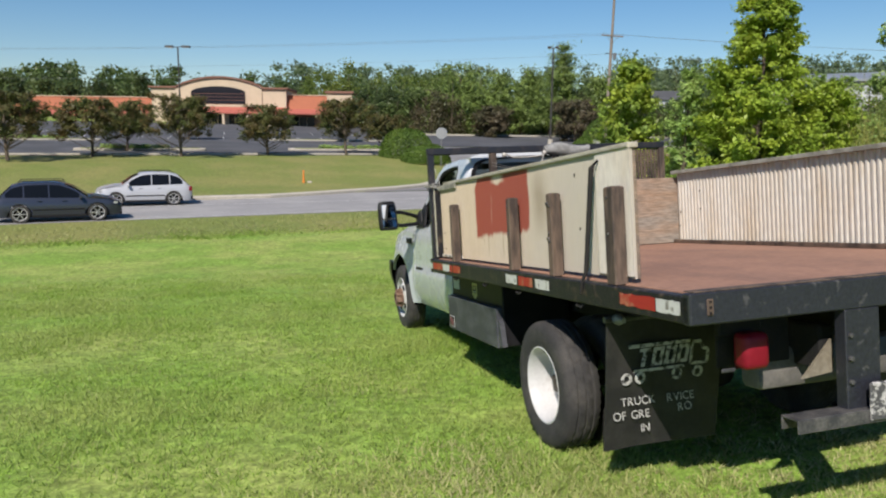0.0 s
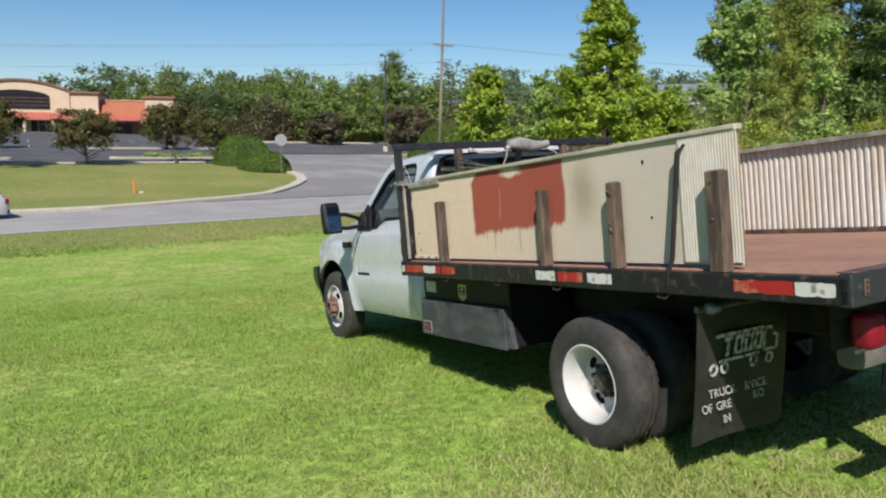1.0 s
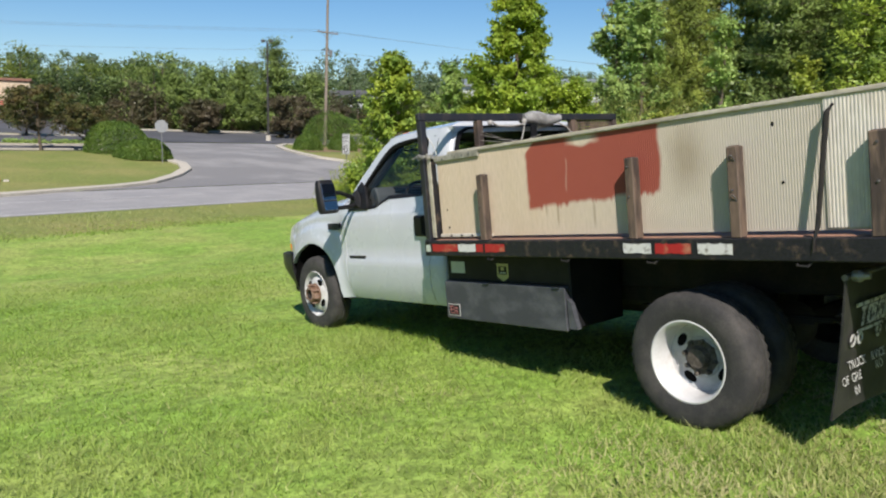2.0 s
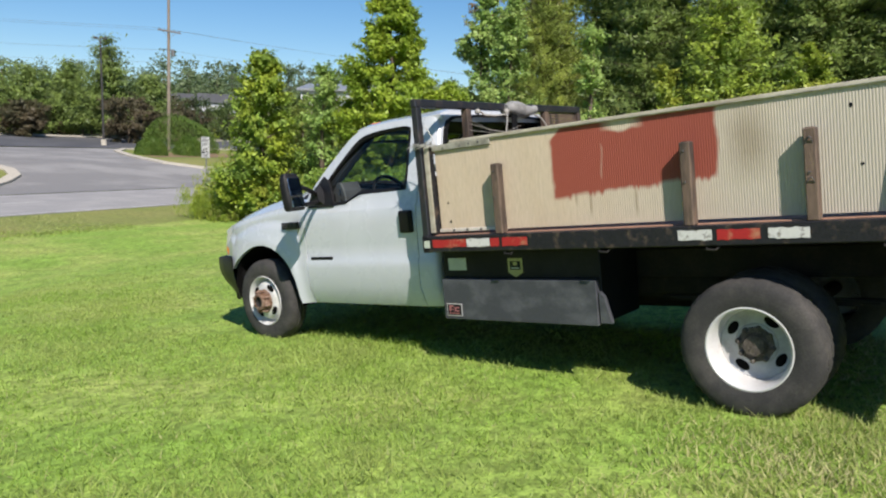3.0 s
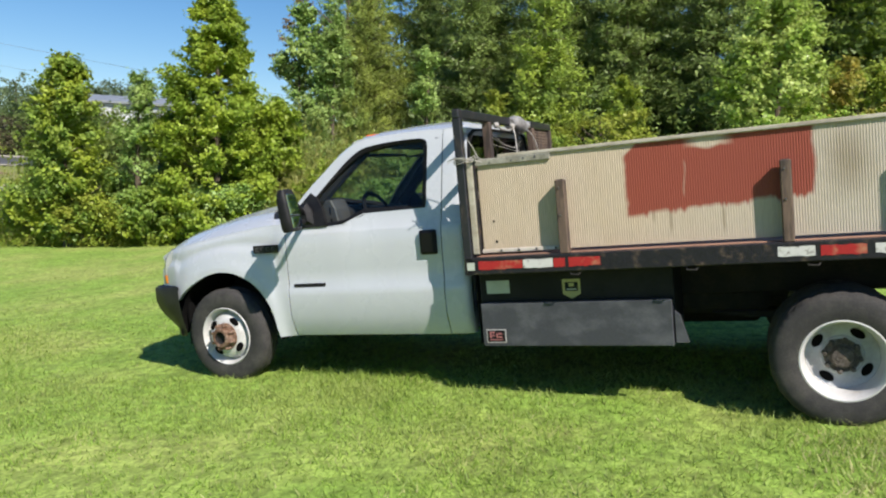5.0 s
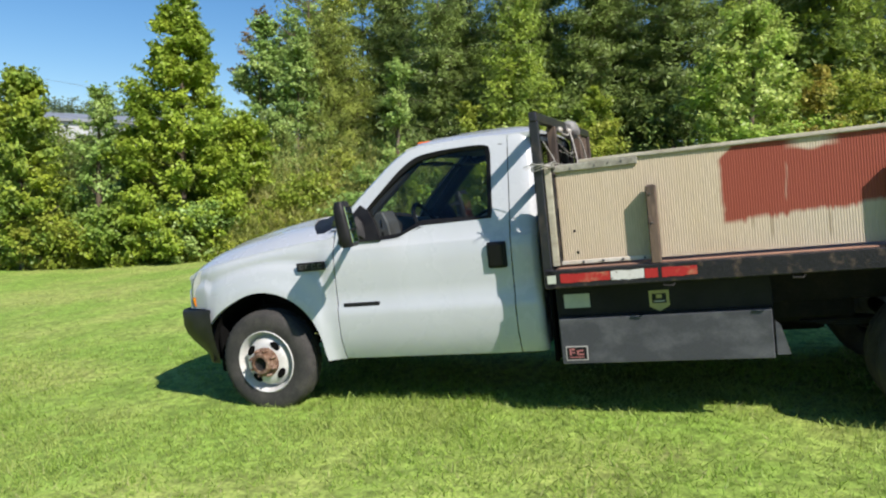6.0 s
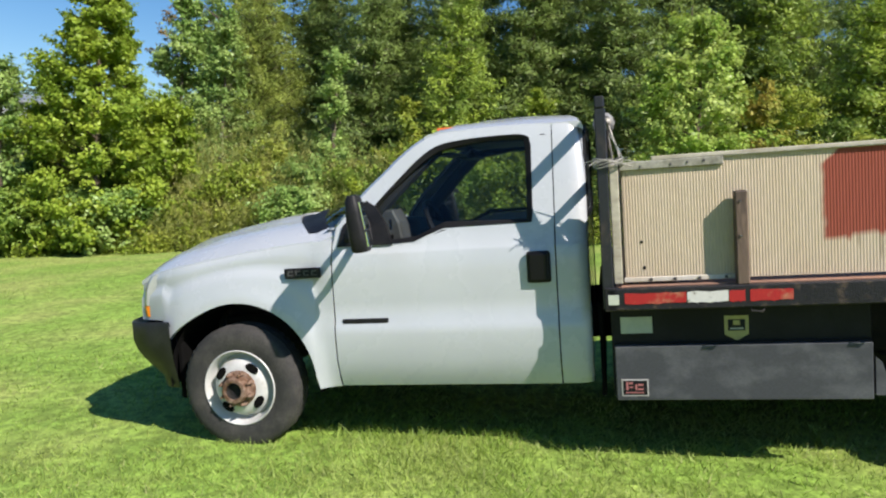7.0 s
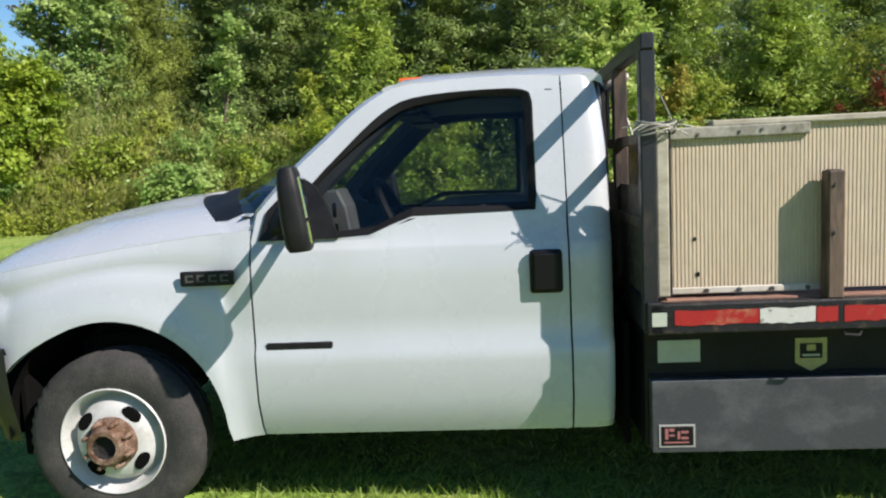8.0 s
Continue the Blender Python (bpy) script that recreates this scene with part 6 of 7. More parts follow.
for s in (-1, 1):
    bm = B()
    sheet(bm, [[(s * x, flap_y(z) + 0.012 * math.sin(x * 9), z) for x in np.linspace(1.148, 0.478, 8)] for z in np.linspace(1.10, 0.412, 9)])
    r = bmesh.ops.extrude_face_region(bm, geom=bm.faces[:])
    for v in r["geom"]:
        if isinstance(v, bmesh.types.BMVert):
            v.co.y += 0.01
    flap = part("mud_flap", bm, M_FLAP, truck, "black rubber mud flap with worn white print")
    part("flap_hanger", tube(B(), [(s * 1.16, -0.94, 1.112), (s * 0.46, -0.94, 1.112)], 0.016, 8), M_STEEL, flap)
    part("hanger_bolt", lathe(B(), [(0, 0.0), (0, 0.026), (-0.03, 0.030), (-0.05, 0.016), (-0.075, 0.014), (-0.075, 0.0)], 14, pose(s * 1.10, -0.955, 1.115, 0, 0, 90)), M_POST, flap, "grey hanger bolt")
    if s < 0:
        def flat(name, pts, parent=flap):
            b_ = B()
            pts = [(x, z + 0.006) for x, z in pts]
            sheet(b_, [[(x, flap_y(z) - 0.015 + o, z) for x, z in pts] for o in (0.004, 0.0)], close=True)
            b_.faces.new([b_.verts.new((x, flap_y(z) - 0.015, z)) for x, z in pts])
            return part(name, b_, M_FLAPW, parent)

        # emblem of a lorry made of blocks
        flat("emblem_bar", [(-1.03, 0.962), (-0.66, 0.962), (-0.665, 0.944), (-1.02, 0.944)])
        flat("emblem_bar", [(-0.99, 0.83), (-0.70, 0.83), (-0.70, 0.815), (-0.995, 0.815)])
        for i, x0 in enumerate((-0.975, -0.895, -0.82, -0.745)):
            for q0, q1, z0_, z1_ in ((0.0, 0.062, 0.938, 0.920), (0.0, 0.018, 0.919, 0.862), (0.044, 0.062, 0.919, 0.862), (0.0, 0.062, 0.861, 0.843)):
                if i == 0 and (z0_ < 0.87 or q1 == 0.018):
                    continue
                if i == 0 and q0 > 0:
                    q0, q1, z1_ = 0.022, 0.042, 0.843
                k0, k1 = (z0_ - 0.843) * 0.2, (z1_ - 0.843) * 0.2
                flat("emblem_block", [(x0 + q0 + k0, z0_), (x0 + q1 + k0, z0_), (x0 + q1 + k1, z1_), (x0 + q0 + k1, z1_)])
        cabp = [(-0.65, 0.945), (-0.60, 0.945), (-0.585, 0.905), (-0.555, 0.90), (-0.56, 0.83), (-0.66, 0.83)]
        for a, b in zip(cabp, cabp[1:] + cabp[:1]):
            d = Vector((b[0] - a[0], b[1] - a[1])).normalized() * 0.008
            flat("emblem_line", [(a[0] - d.y, a[1] + d.x), (b[0] - d.y, b[1] + d.x), (b[0] + d.y, b[1] - d.x), (a[0] + d.y, a[1] - d.x)])
        for x0 in (-1.035, -0.955, -0.74, -0.615):
            for k in range(12):
                a0, a1 = 2 * math.pi * k / 12, 2 * math.pi * (k + 1) / 12
                flat("emblem_wheel", [(x0 + q * math.cos(a), 0.785 + q * math.sin(a)) for q, a in ((0.032, a0), (0.032, a1), (0.016, a1), (0.016, a0))])


def lettering(txt, x, z, size, parent):
    """Each letter is a mesh of its own."""
    for ch in txt:
        if ch == " ":
            x += 0.42 * size
            continue
        cu = bpy.data.curves.new("letter", "FONT")
        cu.body, cu.size, cu.extrude = ch, size, 0.0008
        ob = new("letter", cu)
        me = bpy.data.meshes.new_from_object(ob.evaluated_get(bpy.context.evaluated_depsgraph_get()))
        bpy.data.objects.remove(ob)
        me.materials.append(M_FLAPW)
        o = new("letter", me)
        o.parent = parent
        lo, hi = min(v.co.x for v in me.vertices), max(v.co.x for v in me.vertices)
        o.matrix_local = pose(x - lo, flap_y(z + 0.03) - 0.0165, z, 81.5, 0, 0)
        x += hi - lo + 0.11 * size


flap_l = [o for o in truck.children if o.name.startswith("mud_flap")][0]
for txt, x, z in (("TRUCK", -1.085, 0.664), ("RVICE", -0.815, 0.660), ("OF GRE", -1.125, 0.590), ("RO", -0.745, 0.600), ("IN", -0.96, 0.512)):
    lettering(txt, x + 0.02, z - 0.014, 0.060, flap_l)

for s in (-1, 1):
    bm = B()
    box(bm, s * 0.846, s * 0.712, -1.60, -1.50, 0.935, 1.10, 0.032, 3)
    tl = part("tail_lamp", bm, M_LENS, truck, "dark red tail lamp", smooth=True)
    part("lamp_bracket", box(B(), s * 0.90, s * 0.68, -1.50, -1.46, 1.08, 1.195, 0.006), M_FRAME, tl)
    part("tail_plate", box(B(), s * 0.885, s * 0.50, -1.46, -1.44, 0.93, 1.18, 0.004), M_FRAME, truck, "dark steel back plate")
    bm = B()
    box(bm, s * 0.475, s * 0.295, -1.762, -1.70, 0.76, 1.188, 0.004)
    post = part("hitch_post", bm, M_HITCH, truck, "black steel hitch post")
    bm = B()
    tri = [(s * 0.455, 0.905), (s * 0.455, 1.05), (s * 0.615, 0.89)]
    sheet(bm, [[(x, y, z) for x, z in tri] for y in (-1.66, -1.65)], close=True)
    bm.faces.new([bm.verts.new((x, -1.6605, z)) for x, z in tri])
    part("gusset_plate", bm, M_GUSSET, post, "dull tan triangular gusset")
    for z in (0.98, 1.08, 0.88):
        part("bolt", lathe(B(), [(0, 0.012), (0.012, 0.011), (0.014, 0.0)], 7, pose(s * 0.455, -1.763, z, 0, 0, -90)), M_STEEL, post)
bm = B()
box(bm, -0.765, 0.765, -1.80, -1.70, 0.757, 0.765, 0.002)
box(bm, -0.765, 0.765, -1.80, -1.792, 0.705, 0.758, 0.002)
box(bm, -0.765, 0.765, -1.708, -1.70, 0.705, 0.758, 0.002)
step = part("rear_step", bm, M_STEEL, truck, "worn grey steel channel step")
part("tow_plate", box(B(), -0.405, 0.405, -1.812, -1.80, 0.715, 0.88, 0.006), M_CHIP, step, "chipped pale tow plate")
part("license_lamp", box(B(), -0.975, -0.905, -1.61, -1.60, 0.947, 0.964, 0.004), M_STEEL, truck)

# ---- plants ----
def leaf_mesh(name, pts, size, material, parent, rng, wide=0.62, droop=0.0, out=None, tri=False, stand=0.0):
    """Many small leaves at the given points that lean up and outwards to the light; tri gives simple pointed ones, stand sets blades upright."""
    n = len(pts)
    nn = rng.normal(size=(n, 3)) * 0.62
    nn[:, 2] += 0.62 + 0.3 * droop
    if out is not None:
        nn += 0.62 * out
    nn /= np.linalg.norm(nn, axis=1)[:, None]
    a = rng.normal(size=(n, 3))
    if stand:
        a = a * 0.3 + np.array([0, 0, stand])
    c = np.cross(nn, a)
    c /= np.linalg.norm(c, axis=1)[:, None]
    a = a / np.linalg.norm(a, axis=1)[:, None] if stand else np.cross(c, nn)
    s = (size * rng.uniform(0.55, 1.35, n))[:, None]
    h = wide / 2
    if tri:
        k = 3
        v = np.stack([pts - a * s * 0.5 - c * s * h, pts - a * s * 0.5 + c * s * h, pts + a * s * 0.5], 1).reshape(-1, 3)
    else:
        k = 4
        v = np.stack([pts - a * s * 0.5, pts + c * s * h + nn * s * 0.12, pts + a * s * 0.5 - nn * s * 0.1, pts - c * s * h + nn * s * 0.12], 1).reshape(-1, 3)
    me = bpy.data.meshes.new(name)
    me.vertices.add(k * n)
    me.vertices.foreach_set("co", v.astype(np.float32).ravel())
    me.loops.add(k * n)
    me.loops.foreach_set("vertex_index", np.arange(k * n, dtype=np.int32))
    me.polygons.add(n)
    me.polygons.foreach_set("loop_start", np.arange(0, k * n, k, dtype=np.int32))
    me.update(calc_edges=True)
    me.materials.append(material)
    ob = new(name, me)
    if parent:
        ob.parent = parent
    return ob


def clump_points(centres, radii, per, rng, flat=0.7, axis=None, along=0.9):
    """Leaf places: soft sprays round each centre, drawn out along an axis where one is given."""
    d = np.clip(rng.normal(size=(len(centres), per, 3)) * 0.52, -1.25, 1.25)
    d[:, :, 2] *= flat
    if axis is not None:
        d += axis[:, None, :] * (d * axis[:, None, :]).sum(2)[:, :, None] * along
    return (centres[:, None, :] + d * radii[:, None, None]).reshape(-1, 3)


L_GUM = leaf_mat("yellow_green_leaves", (0.350, 0.445, 0.056), (0.245, 0.360, 0.050))
L_TULIP = leaf_mat("light_green_leaves", (0.228, 0.340, 0.069), (0.353, 0.425, 0.050))
L_OAK = leaf_mat("blue_green_leaves", (0.256, 0.397, 0.106), (0.375, 0.494, 0.154))
L_CEDAR = leaf_mat("olive_cedar_sprays", (0.318, 0.381, 0.075), (0.198, 0.263, 0.058), through=0.3)
L_PINE = leaf_mat("pine_needles", (0.365, 0.470, 0.069), (0.198, 0.297, 0.056), through=0.32)
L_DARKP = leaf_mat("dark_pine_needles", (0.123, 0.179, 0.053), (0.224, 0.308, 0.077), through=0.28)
L_DOG = leaf_mat("bright_glossy_leaves", (0.307, 0.451, 0.080), (0.512, 0.605, 0.197), rough=0.3)
L_BRUSH = leaf_mat("brush_leaves", (0.262, 0.350, 0.050), (0.370, 0.405, 0.075))
L_WEED = leaf_mat("goldenrod_leaves", (0.345, 0.345, 0.105), (0.240, 0.280, 0.069))
L_TURN = leaf_mat("orange_turning_leaves", (0.42, 0.33, 0.075), (0.37, 0.41, 0.10))
L_RED = leaf_mat("red_sumac_leaves", (0.30, 0.055, 0.036), (0.19, 0.15, 0.04))
L_MYRTLE = leaf_mat("bronze_green_leaves", (0.105, 0.130, 0.038), (0.150, 0.110, 0.046))
L_FAR = leaf_mat("far_wood_leaves", (0.118, 0.168, 0.053), (0.064, 0.099, 0.040), drift=0.16)
L_FARL = leaf_mat("far_light_leaves", (0.199, 0.248, 0.055), (0.108, 0.163, 0.047), drift=0.16)
L_FARB = leaf_mat("far_brown_leaves", (0.135, 0.110, 0.066), (0.092, 0.098, 0.046), drift=0.2)
# distance haze is mixed into these bluer leaf colours
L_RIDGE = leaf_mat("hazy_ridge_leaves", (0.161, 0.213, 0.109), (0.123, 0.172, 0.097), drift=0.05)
L_WITHER = leaf_mat("withered_brown_leaves", (0.30, 0.21, 0.09), (0.19, 0.20, 0.07))
L_SHRUB = leaf_mat("clipped_shrub_leaves", (0.107, 0.185, 0.034), (0.153, 0.235, 0.045))


def tree(x, y, tall, wide, shape, leaf, label, seed, clumps=90, per=110, size=0.13, low=0.08, crad=0.42, wideleaf=0.62, droop=0.3, bare=0.0, name="tree", category="tree", group="trees at the lawn's edge", trunk=0.13, sink=0.0, tri=False):
    """A tapered trunk with limbs that reach to clumps of leaves inside an envelope."""
    rng = np.random.default_rng(seed)
    clumps, per, crad = int(clumps * 4.2), int(per * 0.36), crad * 0.66
    z0 = height(x, y) - 0.05 - sink
    u = thing(name, pose(x, y, z0, 0, 0, seed * 37 % 360), label, category, group)
    nb = max(14, int(clumps / 3.4))
    k = rng.uniform(low, 1.0, nb) ** (0.95 if shape == "cone" else 0.75)
    if shape == "cone":
        env = np.where(k < 0.14, 0.72 + 2.0 * k, 1.0) * np.clip(1.0 - k, 0, 1) ** 0.78 * 1.04 + 0.02
    elif shape == "column":
        env = np.sqrt(np.clip(1 - (2 * k - 1.0) ** 2, 0.02, 1)) * (1.1 - 0.55 * k)
    else:
        env = np.sqrt(np.clip(1 - ((k - 0.58) / 0.5) ** 2, 0.04, 1))
    a = rng.uniform(0, 2 * math.pi, nb)
    lob = 1 + 0.14 * np.sin(3 * a + seed) + 0.10 * np.sin(5 * a + 9 * k)
    r = wide * env * lob * np.sqrt(rng.uniform(0.22, 1.06, nb))
    # boughs: each is a flat spray of clumps, with dark gaps between
    pick = rng.integers(0, nb, clumps)
    br = crad * (0.62 + 0.50 * env) * rng.uniform(0.7, 1.25, nb)
    d = np.clip(rng.normal(size=(clumps, 3)), -1.6, 1.6) * np.array([0.72, 0.72, 0.50]) * br[pick][:, None]
    cen = np.stack([r * np.cos(a), r * np.sin(a), k * tall], 1)[pick] + d
    cen[:, 2] = np.clip(cen[:, 2] - 0.25 * np.hypot(d[:, 0], d[:, 1]), 0.02 * tall, tall)
    env = env[pick]
    rad = crad * 0.62 * rng.uniform(0.6, 1.3, clumps) * (0.6 + 0.5 * env)
    cen = np.concatenate([cen, np.array([[0, 0, tall * q] for q in (0.86, 0.92, 0.97)])])
    rad = np.concatenate([rad, [crad * 0.6, crad * 0.45, crad * 0.3]])
    bm = B()
    bend = [(0.12 * wide * math.sin(seed + 3 * q) * q, 0.12 * wide * math.cos(seed * 2 + 2 * q) * q) for q in (0, 0.3, 0.6, 0.95)]
    pts = [(bx, by, tall * q) for (bx, by), q in zip(bend, (0, 0.3, 0.6, 0.95))]
    tube(bm, [(0, 0, -0.2)] + pts, [trunk * 1.4, trunk * 1.1, trunk * 0.8, trunk * 0.45, 0.012], 8)
    part("trunk", bm, M_BARK, u, smooth=True)
    bm = B()
    for i in rng.permutation(clumps)[: min(46, clumps)]:
        c = cen[i]
        s0 = max(0.05 * tall, c[2] - 0.5 * math.hypot(c[0], c[1]) - 0.2)
        q = s0 / tall
        bx, by = np.interp(q, (0, 0.3, 0.6, 0.95), [b[0] for b in bend]), np.interp(q, (0, 0.3, 0.6, 0.95), [b[1] for b in bend])
        mid = (0.55 * c[0] + 0.45 * bx, 0.55 * c[1] + 0.45 * by, s0 + 0.45 * (c[2] - s0))
        tube(bm, [(bx, by, s0), mid, tuple(c)], [trunk * 0.32 * (1.1 - q), trunk * 0.2 * (1.1 - q), 0.006], 5, cap=False)
    tagged(part("branchwork", bm, M_BARK, u), kind="stuff")
    keep = rng.uniform(size=len(cen)) >= bare
    axis = np.stack([cen[:, 0], cen[:, 1], 0.45 * np.hypot(cen[:, 0], cen[:, 1]) + 0.12], 1)
    axis /= np.linalg.norm(axis, axis=1)[:, None]
    p = clump_points(cen[keep], rad[keep], per, rng, 0.75, axis[keep])
    leaf_mesh("crown", p, size, leaf, u, rng, wideleaf, droop, np.repeat(axis[keep], per, 0), tri)
    return u


def pine(x, y, tall, wide, leaf, label, seed, whorls=16, arms=7, group="trees at the lawn's edge", rise=0.15, tuft=0.30, size=0.20, thin=0.26, full=0.75, name="pine_tree", per=46):
    """A conifer: whorls of arms with tufts of needles; rise lifts the arms, full rounds the crown."""
    rng = np.random.default_rng(seed)
    u = thing(name, pose(x, y, height(x, y) - 0.05), label, "tree", group)
    part("trunk", tube(B(), [(0, 0, -0.2), (0.05, 0, tall * 0.5), (0, 0.04, tall)], [0.16, 0.10, 0.012], 8), M_BARK, u, smooth=True)
    bm = B()
    cen = []
    for w in range(whorls):
        q = 0.10 + 0.88 * (w + rng.uniform(-0.3, 0.3)) / whorls
        reach = wide * (1.03 - q) ** full * (1.0 if q > 0.25 else 0.75)
        for k in range(arms):
            a = 2 * math.pi * (k + rng.uniform(-0.35, 0.35)) / arms + w
            R = reach * rng.uniform(0.6, 1.12)
            e = Vector((R * math.cos(a), R * math.sin(a), q * tall + R * (rise + rng.uniform(-0.2, 0.2))))
            tube(bm, [(0, 0, q * tall), tuple(0.5 * e + Vector((0, 0, 0.5 * q * tall - 0.04 * R))), tuple(e)], [0.03 * (1.2 - q), 0.02, 0.006], 4, cap=False)
            for t in np.linspace(0.22, 1.0, max(2, int(R / 0.25))):
                s = Vector((0, 0, q * tall)).lerp(e, t)
                cen.append((s.x + rng.normal() * 0.12, s.y + rng.normal() * 0.12, s.z + rng.normal() * 0.08))
    tagged(part("branchwork", bm, M_BARK, u), kind="stuff")
    cen = np.array(cen)
    axis = np.stack([cen[:, 0], cen[:, 1], 0.3 * np.hypot(cen[:, 0], cen[:, 1]) + 0.2], 1)
    axis /= np.linalg.norm(axis, axis=1)[:, None]
    p = clump_points(cen, np.full(len(cen), tuft), per, rng, 0.6, axis)
    leaf_mesh("crown", p, size, leaf, u, rng, thin, 0, np.repeat(axis, per, 0), True)
    return u


G1 = "leafy sweetgum-like tree with bright yellow-green crown"
tree(16.95, 21.2, 8.4, 2.5, "cone", L_GUM, G1, 11, 310, 165, 0.125, 0.02, 0.46)
tree(18.5, 19.7, 4.6, 1.7, "cone", L_GUM, "young yellow-green tree beside the larger one", 9, 70, 110, 0.13, 0.03, 0.44)
tree(14.3, 24.9, 6.1, 1.25, "column", L_TULIP, "young light green tree with some yellow leaves", 12, 150, 100, 0.14, 0.03, 0.42)
tree(15.6, 23.2, 5.6, 0.75, "column", L_OAK, "thin dark green sapling with bare top", 13, 80, 80, 0.11, 0.05, 0.36, bare=0.15)
tree(19.3, 20.5, 4.9, 0.8, "column", L_GUM, "slender green sapling beside the larger tree", 14, 40, 80, 0.11, 0.05, 0.36)
tree(20.6, 22.6, 5.4, 0.7, "column", L_OAK, "slender green sapling by the brush", 15, 34, 80, 0.11, 0.05, 0.36)
tree(27.3, 24.9, 10.3, 1.55, "column", L_OAK, "tall narrow blue-green tree with drooping leaves", 16, 110, 110, 0.17, 0.06, 0.50, trunk=0.16)
pine(27.0, 21.2, 10.2, 2.9, L_CEDAR, "dense olive-green cedar with feathery sprays", 17, 30, 11, rise=0.55, tuft=0.24, size=0.16, thin=0.22, full=0.62, name="cedar_tree", per=38)
tree(20.0, 15.0, 6.2, 0.75, "column", L_OAK, "airy pale green young tree", 18, 52, 80, 0.12, 0.05, 0.36, bare=0.1)
tree(21.2, 13.0, 4.8, 0.9, "column", L_BRUSH, "yellow-green sapling in the brush", 19, 48, 90, 0.11, 0.05, 0.36)
pine(23.6, 11.8, 9.0, 2.3, L_PINE, "bright green young pine with soft needles", 20)
pine(27.2, 15.6, 13.5, 3.0, L_DARKP, "tall dark green pine in the wood", 21, 20, 8)
pine(30.0, 19.5, 14.0, 3.0, L_DARKP, "tall dark green pine in the wood", 22, 20, 8)
pine(29.8, 10.2, 14.5, 3.2, L_DARKP, "tall dark green pine in the wood", 23, 20, 8)
pine(26.2, 6.4, 11.5, 2.8, L_DARKP, "dark green pine at the wood's edge", 24, 18, 8)
tree(18.4, 4.35, 5.9, 1.75, "column", L_DOG, "bright small-leaved tree with pale shiny leaves", 25, 120, 120, 0.125, 0.04, 0.42)
tree(17.9, 2.75, 4.1, 0.42, "column", L_TURN, "slim young tree turning orange and yellow", 195, 26, 70, 0.11, 0.35, 0.34, trunk=0.05)
tree(21.0, 9.2, 3.6, 1.3, "round", L_BRUSH, "low green shrub under the pines", 26, 60, 110, 0.11, 0.03, 0.40)
pine(27.5, 0.8, 12.0, 3.0, L_PINE, "broad soft green pine tree", 27, 18, 8)
pine(23.5, -1.6, 8.6, 2.5, L_PINE, "green young pine with soft needles", 28, 15, 8)
pine(29.5, -6.5, 13.5, 3.2, L_DARKP, "tall dark green pine in the wood", 29, 20, 8)
pine(24.6, -8.0, 9.5, 2.8, L_DARKP, "dark green pine at the wood's edge", 30, 16, 8)
tree(19.6, -3.3, 4.2, 1.1, "round", L_RED, "reddish sumac shrub in the brush", 31, 46, 100, 0.12, 0.05, 0.40)
tree(20.8, 2.0, 4.2, 1.5, "round", L_BRUSH, "green shrub at the wood's edge", 32, 60, 110, 0.12, 0.03, 0.42)
tree(20.4, -7.0, 5.2, 1.8, "round", L_CEDAR, "dark green shrub at the wood's edge", 33, 80, 110, 0.12, 0.03, 0.42)
pine(25.0, -15.0, 11.0, 3.0, L_PINE, "broad green pine in the wood", 34, 16, 8)
tree(33.0, 25.5, 12.5, 2.4, "round", L_OAK, "tall green tree at the back of the wood", 35, 90, 110, 0.18, 0.08, 0.6)
tree(31.5, 21.8, 12.0, 2.6, "round", L_CEDAR, "tall dark tree behind the cedar", 39, 110, 110, 0.18, 0.08, 0.6)
tree(29.6, 26.4, 11.6, 1.9, "column", L_WITHER, "half-bare tree with brown withered leaves", 40, 60, 50, 0.15, 0.5, 0.40, bare=0.6)
for i, (x, y, tall, wide) in enumerate(((16.6, 26.2, 2.2, 1.1), (18.6, 24.6, 2.8, 1.4), (19.8, 26.6, 2.8, 1.5), (22.4, 25.6, 4.2, 2.0), (21.4, 17.4, 3.4, 1.5), (19.0, 11.0, 3.0, 1.5), (18.8, -0.6, 2.6, 1.4), (22.0, 21.5, 5.2, 1.6), (25.0, 27.5, 4.2, 2.0), (18.6, 17.6, 2.5, 1.0), (19.6, 15.6, 2.7, 1.0), (19.0, 13.6, 2.3, 0.9), (20.4, 17.0, 3.3, 1.1), (18.0, 15.2, 1.7, 0.8), (20.2, 12.0, 2.9, 1.0), (18.4, 8.4, 2.2, 1.0), (18.6, 2.6, 2.2, 1.1), (15.6, 22.4, 1.9, 1.2), (17.8, 22.6, 2.9, 1.5), (16.2, 20.2, 1.8, 1.1), (18.2, 20.6, 2.6, 1.4), (15.0, 24.2, 1.7, 1.0), (16.6, 24.4, 2.6, 1.3), (14.5, 26.4, 2.0, 1.1), (15.6, 27.4, 2.2, 1.2), (14.9, 25.6, 1.5, 0.9))):
    tree(x, y, tall, wide, "round", (L_BRUSH, L_OAK, L_TULIP)[i % 3], ("rounded yellow-green shrub in the brush", "rounded dark green shrub in the brush", "rounded light green shrub in the brush")[i % 3], 140 + i, 60, 110, 0.12, 0.02, 0.44, name="shrub", category="shrub", group="shrubs in the brush", trunk=0.05)
pine(24.9, 15.4, 9.8, 2.4, L_DARKP, "dark green pine behind the young trees", 171, 15, 7)
pine(30.4, 7.4, 15.0, 3.2, L_DARKP, "tall dark green pine behind the bright ones", 190, 20, 8)
pine(31.5, 3.0, 15.5, 3.2, L_DARKP, "tall dark green pine behind the bright ones", 191, 20, 8)
